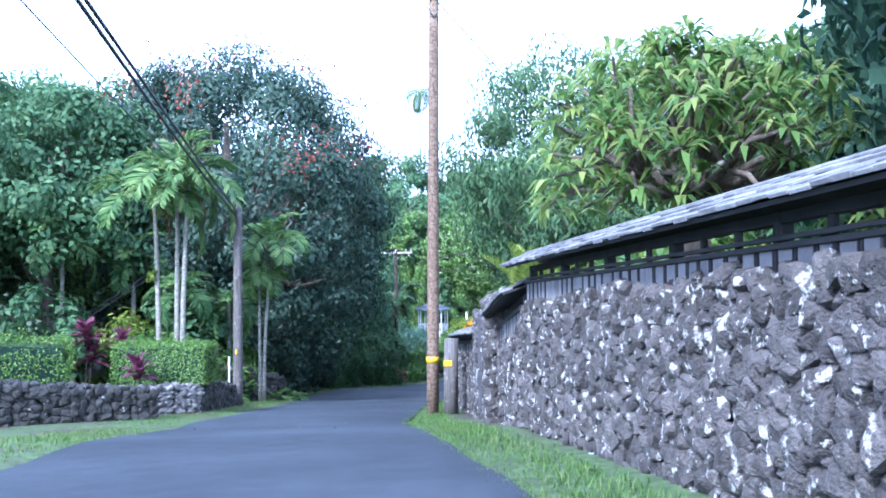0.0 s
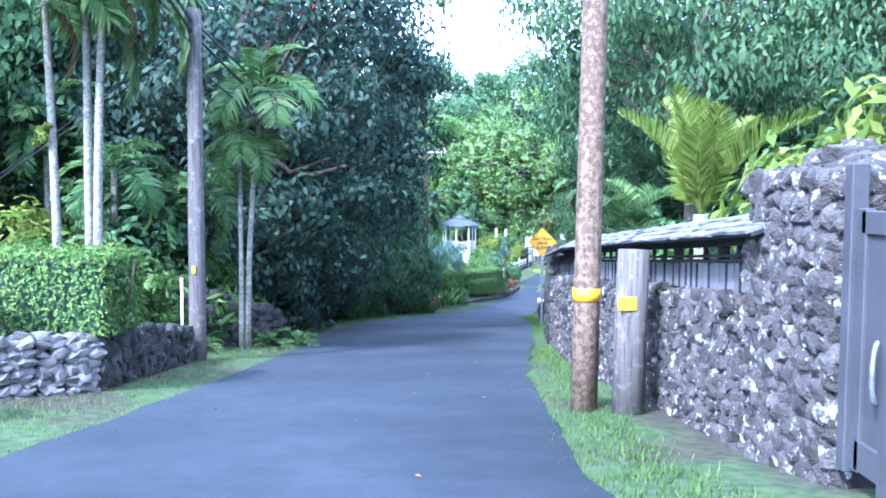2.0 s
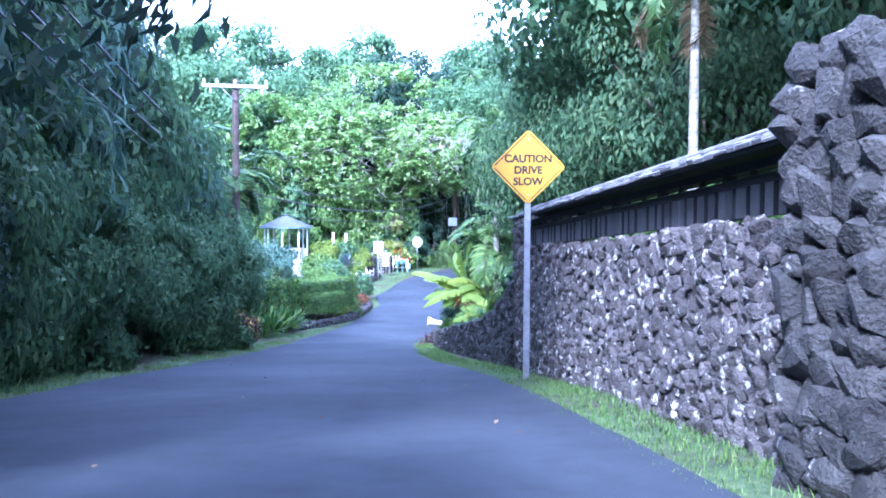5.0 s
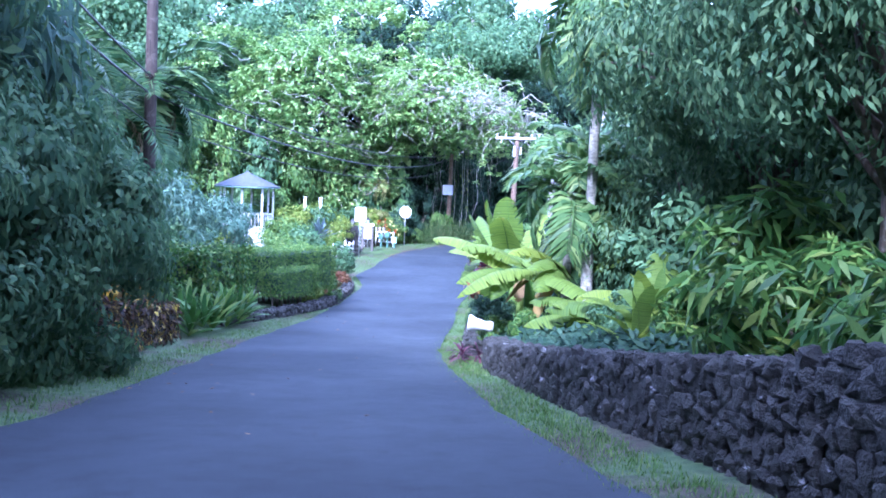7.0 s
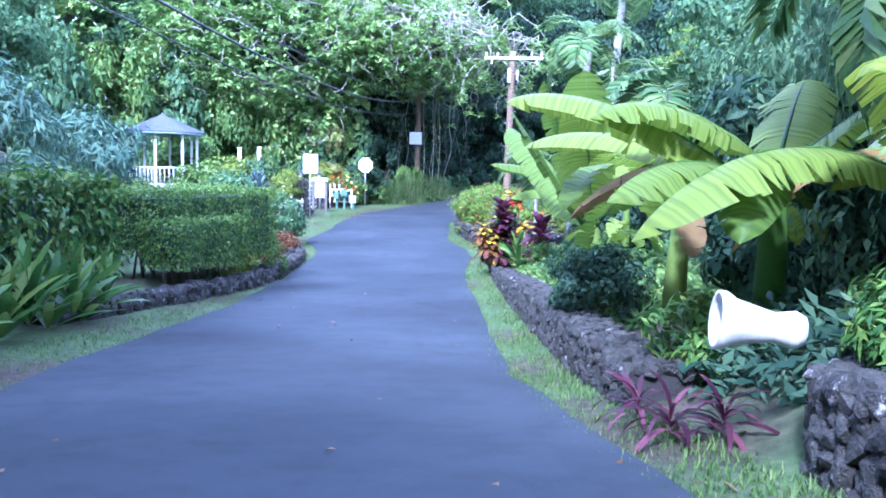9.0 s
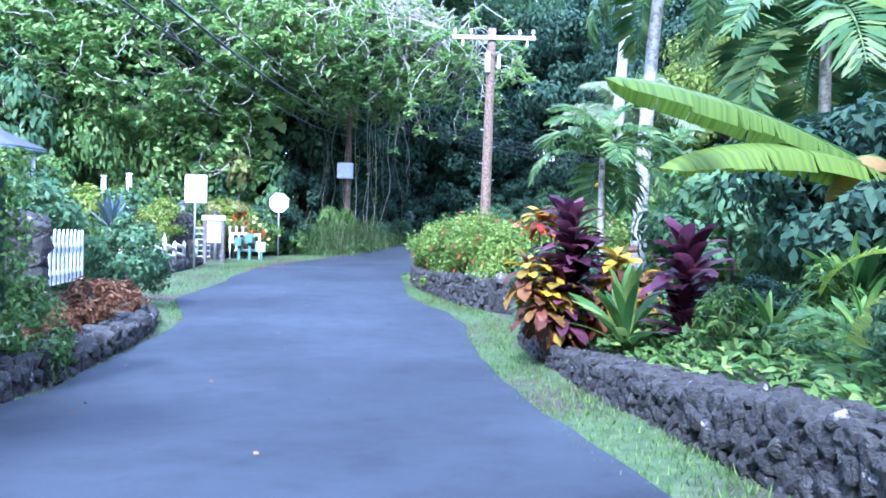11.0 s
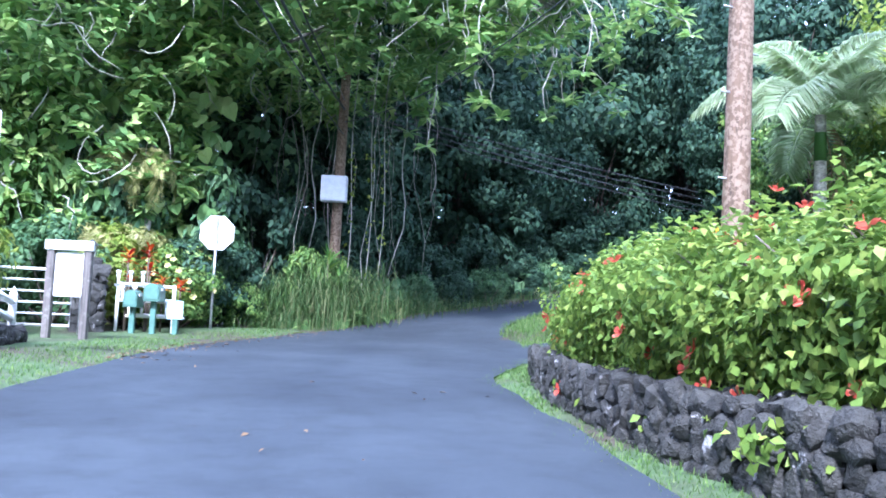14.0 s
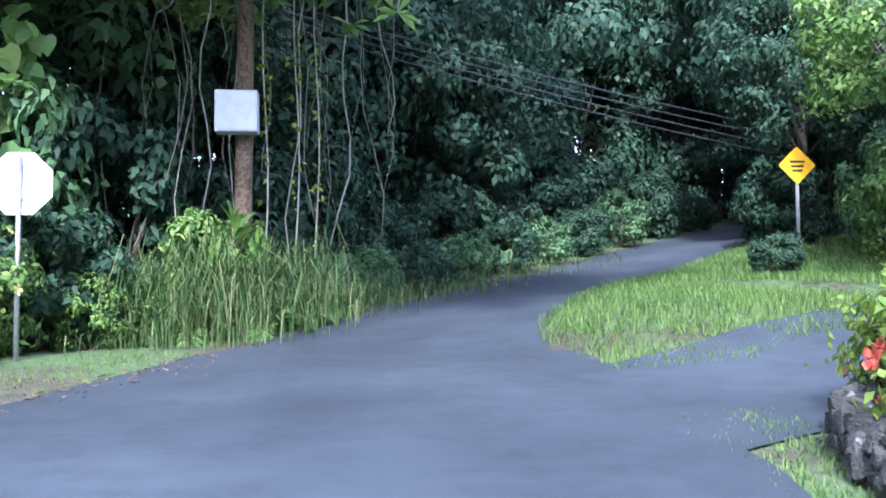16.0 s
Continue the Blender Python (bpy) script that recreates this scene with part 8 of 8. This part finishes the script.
link("vine_leaves", quad_mesh("vine_leaves", np.concatenate(vl)), L["sunny"], vines)


def heart_leaves(name, places, size, mat, label):
    """Broad heart-shaped leaves that hang from a climbing stem; places: x, y, z rows."""
    rim = np.array([(0, 0, 0), (0.28, 0.1, 0.03), (0.48, -0.08, 0.05), (0.46, -0.38, 0.04), (0.26, -0.7, 0.0), (0, -1.0, -0.08), (-0.26, -0.7, 0.0), (-0.46, -0.38, 0.04), (-0.48, -0.08, 0.05), (-0.28, 0.1, 0.03)])
    r = np.random.default_rng(len(places))
    verts, faces = [], []
    for p in places:
        sc = size * r.uniform(0.55, 1.25)
        turn = (Matrix.Rotation(r.normal(0.1, 0.5), 3, "Z") @ Matrix.Rotation(radians(90) + r.normal(-0.35, 0.3), 3, "X") @ Matrix.Rotation(r.normal(0, 0.4), 3, "Z"))
        n0 = len(verts)
        verts += [tuple(np.array(turn @ Vector(q * sc)) + p) for q in rim]
        faces += [(n0, n0 + 1, n0 + 2, n0 + 3), (n0, n0 + 3, n0 + 4, n0 + 5), (n0, n0 + 5, n0 + 6, n0 + 7), (n0, n0 + 7, n0 + 8, n0 + 9)]
    ob = solid(name, verts, faces, mat, None, label)
    return tagged(ob, category="climber", kind="stuff")


rh = np.random.default_rng(71)
hp = np.stack([rh.uniform(2.5, 9.2, 420), rh.uniform(91.9, 92.9, 420), rh.uniform(-4.6, 1.0, 420)], 1)
hp = hp[(hp[:, 2] > -3.6) | (hp[:, 0] > 8.0)]
heart_leaves("climbing_vine", hp, 0.42, L["banyan"], "broad light green leaves climbing over the great tree")
hp = np.stack([rh.uniform(13.5, 27, 420), np.zeros(420), rh.uniform(0.1, 0.95, 420)], 1)
hp[:, 1] = 93.1 + (hp[:, 0] - 13.5) * 0.48 + rh.uniform(-0.2, 0.9, 420)
hp[:, 2] += land(hp[:, 0], hp[:, 1])
heart_leaves("bank_creeper", hp, 0.3, L["tree"], "broad dark green leaves creeping over the shaded bank")


def grass_clump(x, y, n, h, spread, label, key="tall_grass"):
    global rng
    rng = np.random.default_rng(int(abs(x * 10)))
    b = np.stack([rng.normal(0, spread, n), rng.normal(0, spread, n), np.zeros(n)], 1)
    g = gz(x, y)
    b[:, 2] = land(b[:, 0] + x, b[:, 1] + y) - g - 0.03
    a = rng.uniform(0, 6.28, n)
    out = np.stack([np.cos(a), np.sin(a), 0 * a], 1)
    hh = (h * rng.uniform(0.35, 1.1, n))[:, None]
    up = np.array([0, 0, 1.0])
    p1 = b + out * hh * 0.1 + up * hh * 0.5
    p2 = b + out * hh * rng.uniform(0.25, 0.5, (n, 1)) + up * hh * rng.uniform(0.62, 0.9, (n, 1))
    p3 = p2 + out * hh * rng.uniform(0.15, 0.4, (n, 1)) + up * hh * rng.uniform(-0.6, -0.1, (n, 1))
    w = np.stack([-np.sin(a), np.cos(a), 0 * a], 1) * rng.uniform(0.005, 0.012, (n, 1))
    q = np.concatenate([np.stack([b - w * 0.6, b + w * 0.6, p1 + w, p1 - w], 1), np.stack([p1 - w, p1 + w, p2 + w * 0.8, p2 - w * 0.8], 1), np.stack([p2 - w * 0.8, p2 + w * 0.8, p3 + w * 0.1, p3 - w * 0.1], 1)])
    ob = link("tall_grass", quad_mesh("tall_grass", q), L[key])
    ob.matrix_basis = pose(x, y, g)
    return tagged(ob, label, "grass", "", "stuff")


for gx_, gy_, n, h, sp in ((10.6, 91.4, 330, 1.7, 0.36), (11.6, 91.2, 330, 1.9, 0.3), (12.6, 91.5, 350, 1.7, 0.36), (12.0, 91.0, 200, 1.1, 0.5), (11.0, 90.9, 200, 1.0, 0.45), (13.5, 92.3, 350, 0.9, 0.5), (10.0, 91.3, 160, 0.6, 0.4), (14.9, 93.2, 350, 0.7, 0.6), (17.0, 94.3, 300, 0.5, 0.8), (20.0, 95.6, 300, 0.5, 0.9)):
    grass_clump(gx_, gy_, n, h, sp, "clump of tall arching guinea grass at the roadside")
rosette("leafy_climber", 11.75, 91.35, "ginger", 16, 0.55, [(0, 0, 1.5), (0.3, -0.1, 1.05), (-0.3, 0, 0.9)], "broad yellow-green leaves climbing at the pole", "climber", tall=0.4, stem=0.015)
for px, py, s in ((11.1, 91.1, 0.9), (12.2, 91.0, 0.85), (12.9, 91.4, 0.8), (10.4, 91.3, 0.6), (13.6, 92.0, 0.6)):
    palm(px, py, gz(px, py) + 0.15, 0, 9, s, ["fern", "areca"], "feathery fern among the roadside grass", low=-10, high=80, name="fern", group="ferns")
for px, py, s, kd, sq in ((36.5, 98.8, 1.6, "shrub_dark", 1.6), (37.5, 104.5, 1.8, "shrub_dark", 1.8), (42, 104.5, 2.4, "shrub_dark", 2.0), (44, 108, 2.6, "shrub_dark", 2.0), (41, 101, 2.2, "shrub_dark", 2.0), (11.6, 92.4, 0.8, "shrub_light", 1.3), (11.9, 91.7, 0.55, "shrub_light", 1.8), (15.2, 93.9, 0.6, "shrub", 0.9), (16.6, 94.4, 0.6, "shrub_dark", 0.9), (18.2, 95.2, 0.65, "shrub", 0.9), (19.8, 95.9, 0.7, "shrub_dark", 0.9), (21.5, 96.7, 0.7, "shrub", 0.9), (23.4, 97.6, 0.8, "shrub_dark", 0.9), (25.5, 98.5, 0.9, "shrub", 1.0), (28.5, 100.0, 1.0, "shrub_dark", 1.2), (31.0, 101.2, 1.3, "shrub_dark", 1.3), (26.0, 93.0, 1.0, "shrub_dark", 1.2), (28.5, 93.8, 1.2, "shrub_dark", 1.4), (31.5, 95.0, 1.4, "shrub_dark", 1.5), (34.0, 99.0, 1.8, "shrub_dark", 1.8), (24.0, 88.5, 1.0, "shrub_light", 1.2), (26.0, 90.2, 1.1, "shrub", 1.2), (20.8, 88.9, 0.5, "shrub_dark", 0.8), (14.5, 95.2, 1.0, "shrub_dark", 1.2), (16.3, 95.4, 1.0, "shrub_dark", 1.0), (18.2, 96.8, 1.1, "shrub_dark", 1.0), (20.5, 98.4, 1.2, "shrub_dark", 1.0), (23.0, 99.6, 1.3, "shrub_dark", 1.0), (26.0, 101, 1.4, "shrub_dark", 1.0), (13.0, 94.4, 1.3, "shrub_dark", 1.2), (10.2, 93.4, 1.5, "shrub_dark", 1.3), (8.6, 93.2, 1.5, "shrub", 1.6), (6.6, 93.2, 1.6, "shrub", 1.9), (4.4, 93.0, 1.7, "shrub_light", 1.9), (2.0, 92.5, 1.8, "shrub_light", 2.0), (-0.6, 92.0, 1.9, "shrub", 2.0), (-3.5, 91.5, 2.0, "shrub_light", 2.0), (-6.5, 90.5, 2.1, "shrub", 2.0)):
    grow(kd, px, py, s, sq, int(abs(px * 3)) % 3)
for px, py, s, v, kd in ((25.5, 89.0, 0.75, 1, "light"), (40, 103, 1.2, 0, "dark"), (45, 106, 1.4, 1, "dark"), (35.5, 104, 1.2, 2, "dark"), (-14, 92, 1.5, 0, "broad"), (-8, 98, 1.6, 1, "broad"), (0, 101, 1.6, 2, "broad"), (10, 103, 1.7, 0, "dark"), (16, 101, 1.25, 1, "dark"), (21.5, 102.5, 1.3, 2, "dark"), (27, 104, 1.4, 0, "dark"), (33, 103, 1.5, 1, "dark"), (31, 95, 1.2, 2, "dark"), (36, 90, 1.15, 0, "light"), (38, 82, 1.25, 1, "sunny"), (13.5, 98.5, 0.9, 2, "dark"), (18.5, 99.0, 0.9, 0, "dark"), (29, 87, 0.9, 1, "light"), (27.5, 93.2, 0.7, 2, "dark"), (-22, 84, 1.6, 2, "broad"), (-28, 70, 1.6, 0, "broad"), (-24, 48, 1.5, 1, "broad"), (5, 108, 2.0, 1, "broad"), (-6, 110, 2.1, 0, "broad"), (-18, 106, 2.0, 2, "broad"), (20, 112, 2.0, 0, "broad"), (34, 112, 2.0, 2, "broad"), (44, 98, 1.45, 1, "light"), (46, 82, 1.4, 0, "light"), (-34, 95, 2.2, 1, "broad"), (36.5, 108.5, 1.1, 0, "thicket"), (33, 110.5, 1.2, 1, "thicket"), (40, 107, 1.1, 2, "thicket")):
    grow(kd, px, py, s, variant=v)

for k, (px, py) in enumerate(((13.0, 97.5), (16.5, 99.5), (19.5, 101), (23.5, 102.5), (27.5, 103.5), (32.5, 103), (35.5, 98), (36.5, 92.5), (9.5, 98.5), (5.5, 99.5), (1.5, 99.0), (-3, 98), (-8, 96.5), (-13, 95), (-17, 90), (-19, 84), (-18, 77), (-17.5, 70), (-16.5, 58), (-15, 48), (-15, 38), (30, 86.5), (33, 83), (23.5, 71.5), (20.5, 66.5), (17, 61), (14.5, 51), (13, 45), (12.5, 37), (12.5, 28), (11.5, 19), (10, 10), (9, 3), (-17, 28), (-19, 22), (-19, 15), (39.5, 88), (29, 76))):
    grow("dark" if k < 8 else "thicket", px, py, 0.95 + 0.1 * (k % 3), 1.0, k % 3, z=gz(px, py) - 2.6, label="dense thicket tree with foliage down to the ground")

# ---- verges ----


def verge(name, s0, s1, side, width, n, label, h=0.05, seed=0):
    global rng
    rng = np.random.default_rng(seed)
    s = rng.uniform(s0, s1, n)
    off = rng.uniform(0, 1, n) ** 1.4 * width - 0.05 + 0.06 * rng.normal(0, 1, n)
    pts = []
    for a, o in zip(s, off):
        edge = np.interp(a, LEFT_S, LEFT_L) if side < 0 else np.interp(a, RIGHT_S, RIGHT_L)
        pts.append(at_road(float(a), float(edge + side * o)))
    b = np.array(pts)
    b[:, 2] = land(b[:, 0], b[:, 1]) - 0.01
    k = len(b)
    a = rng.uniform(0, 6.28, k)
    out = np.stack([np.cos(a), np.sin(a), 0 * a], 1)
    hh = (h * rng.uniform(0.4, 1.3, k))[:, None]
    e = b + out * hh * rng.uniform(0.2, 0.9, (k, 1)) + np.array([0, 0, 1]) * hh
    w = np.stack([-np.sin(a), np.cos(a), 0 * a], 1) * 0.006
    ob = link(name, quad_mesh(name, np.stack([b - w, b + w, e + w * 0.2, e - w * 0.2], 1)), L["grass"])
    return tagged(ob, label, "grass", "", "stuff")


verge("verge_grass", 8, 42, 1, 0.75, 26000, "fresh green grass verge below the lava wall", seed=1)
verge("verge_grass", 42, 62, 1, 0.6, 15000, "fresh green grass verge by the low wall", seed=2)
verge("verge_grass", 62, 92, 1, 0.8, 20000, "fresh green grass verge by the hedge wall", seed=3)
verge("verge_grass", 14, 36, -1, 1.5, 12000, "short grass verge by the cable pole", seed=4)
verge("verge_grass", 36, 80, -1, 0.8, 15000, "short grass verge along the shrubs", seed=5)
verge("verge_grass", 80, 104, -1, 1.5, 12000, "patchy grass verge by the gateway", seed=6)


def island():
    global rng
    rng = np.random.default_rng(12)
    n = 100000
    x, y = rng.uniform(13.2, 28, n), rng.uniform(84.5, 96, n)
    s, l, _ = nearest(x, y)
    re = np.interp(s, RIGHT_S, RIGHT_L)
    low = 84.4 + (x - 14.0) * 0.02 + 0.45
    keep = (l > re - 0.1) & (y > low + 0.25 * np.sin(x * 2)) & (s > 94.5)
    b = np.stack([x, y, land(x, y) - 0.01], 1)[keep]
    k = len(b)
    a = rng.uniform(0, 6.28, k)
    hh = (0.1 * rng.uniform(0.3, 1.6, k))[:, None]
    out = np.stack([np.cos(a), np.sin(a), 0 * a], 1)
    e = b + out * hh * rng.uniform(0.2, 0.9, (k, 1)) + np.array([0, 0, 1]) * hh
    w = np.stack([-np.sin(a), np.cos(a), 0 * a], 1) * 0.009
    ob = link("island_grass", quad_mesh("island_grass", np.stack([b - w, b + w, e + w * 0.2, e - w * 0.2], 1)), L["grass"])
    tagged(ob, "unmown grass on the island between the two roads", "grass", "", "stuff")


island()
rng = np.random.default_rng(33)
by = rng.uniform(53.5, 66.5, 16000)
bx = np.interp(by, [51, 54.4, 58.6, 63.2, 66.6], [2.8, 3.75, 5.0, 6.35, 7.4]) + 0.5 + 3.6 * rng.uniform(0, 1, 16000) ** 1.2
bn = np.array([noise.noise(Vector((a * 1.3, b * 1.3, 0))) for a, b in zip(bx, by)])
bl = np.stack([bx, by, land(bx, by) + rng.uniform(0, 1, 16000) * np.clip(0.12 + 0.3 * bn, 0.04, 0.3)], 1)
ob = link("ground_cover", quad_mesh("ground_cover", leaf_quads(bl, np.stack([0.4 * bn, -0.4 + 0 * bn, 1 + 0 * bn], 1), 0.13, 0.06, -0.2)), L["tree_light"])
tagged(ob, "low leafy green ground cover in the shaded bed", "ground cover", "", "stuff")
by = rng.uniform(40.5, 51.2, 9000)
bx = np.interp(by, [40.5, 46.0, 48.6, 49.6, 51.2], [2.3, 2.65, 2.95, 3.2, 3.1]) + 3.2 * rng.uniform(0, 1, 9000) ** 1.3
bl = np.stack([bx, by, land(bx, by) + rng.uniform(0.0, 0.3, 9000)], 1)
ob = link("ground_cover", quad_mesh("ground_cover", leaf_quads(bl, np.tile([-0.3, -0.4, 1.0], (9000, 1)), 0.16, 0.06, -0.2)), L["tree_dark"])
tagged(ob, "low leafy ground cover behind the low wall", "ground cover", "", "stuff")
rng = np.random.default_rng(21)
lx = []
for k in range(1100):
    s = rng.uniform(88, 114)
    lx.append(at_road(float(s), float(np.interp(s, LEFT_S, LEFT_L) + abs(rng.normal(0, 0.35)) - 0.15)))
for k in range(120):
    s = rng.uniform(18, 88)
    lx.append(at_road(float(s), float(rng.uniform(-2.4, 1.5))))
lx = np.array(lx)
lx[:, 2] = land(lx[:, 0], lx[:, 1]) + 0.045
ob = link("leaf_litter", quad_mesh("leaf_litter", leaf_quads(lx, np.tile([0, 0, 1.0], (len(lx), 1)), 0.07, 0.035, 0.0, 0.1, 0.15)), L["litter"])
tagged(ob, "scattered brown fallen leaves on the road edge", "leaves", "", "stuff")
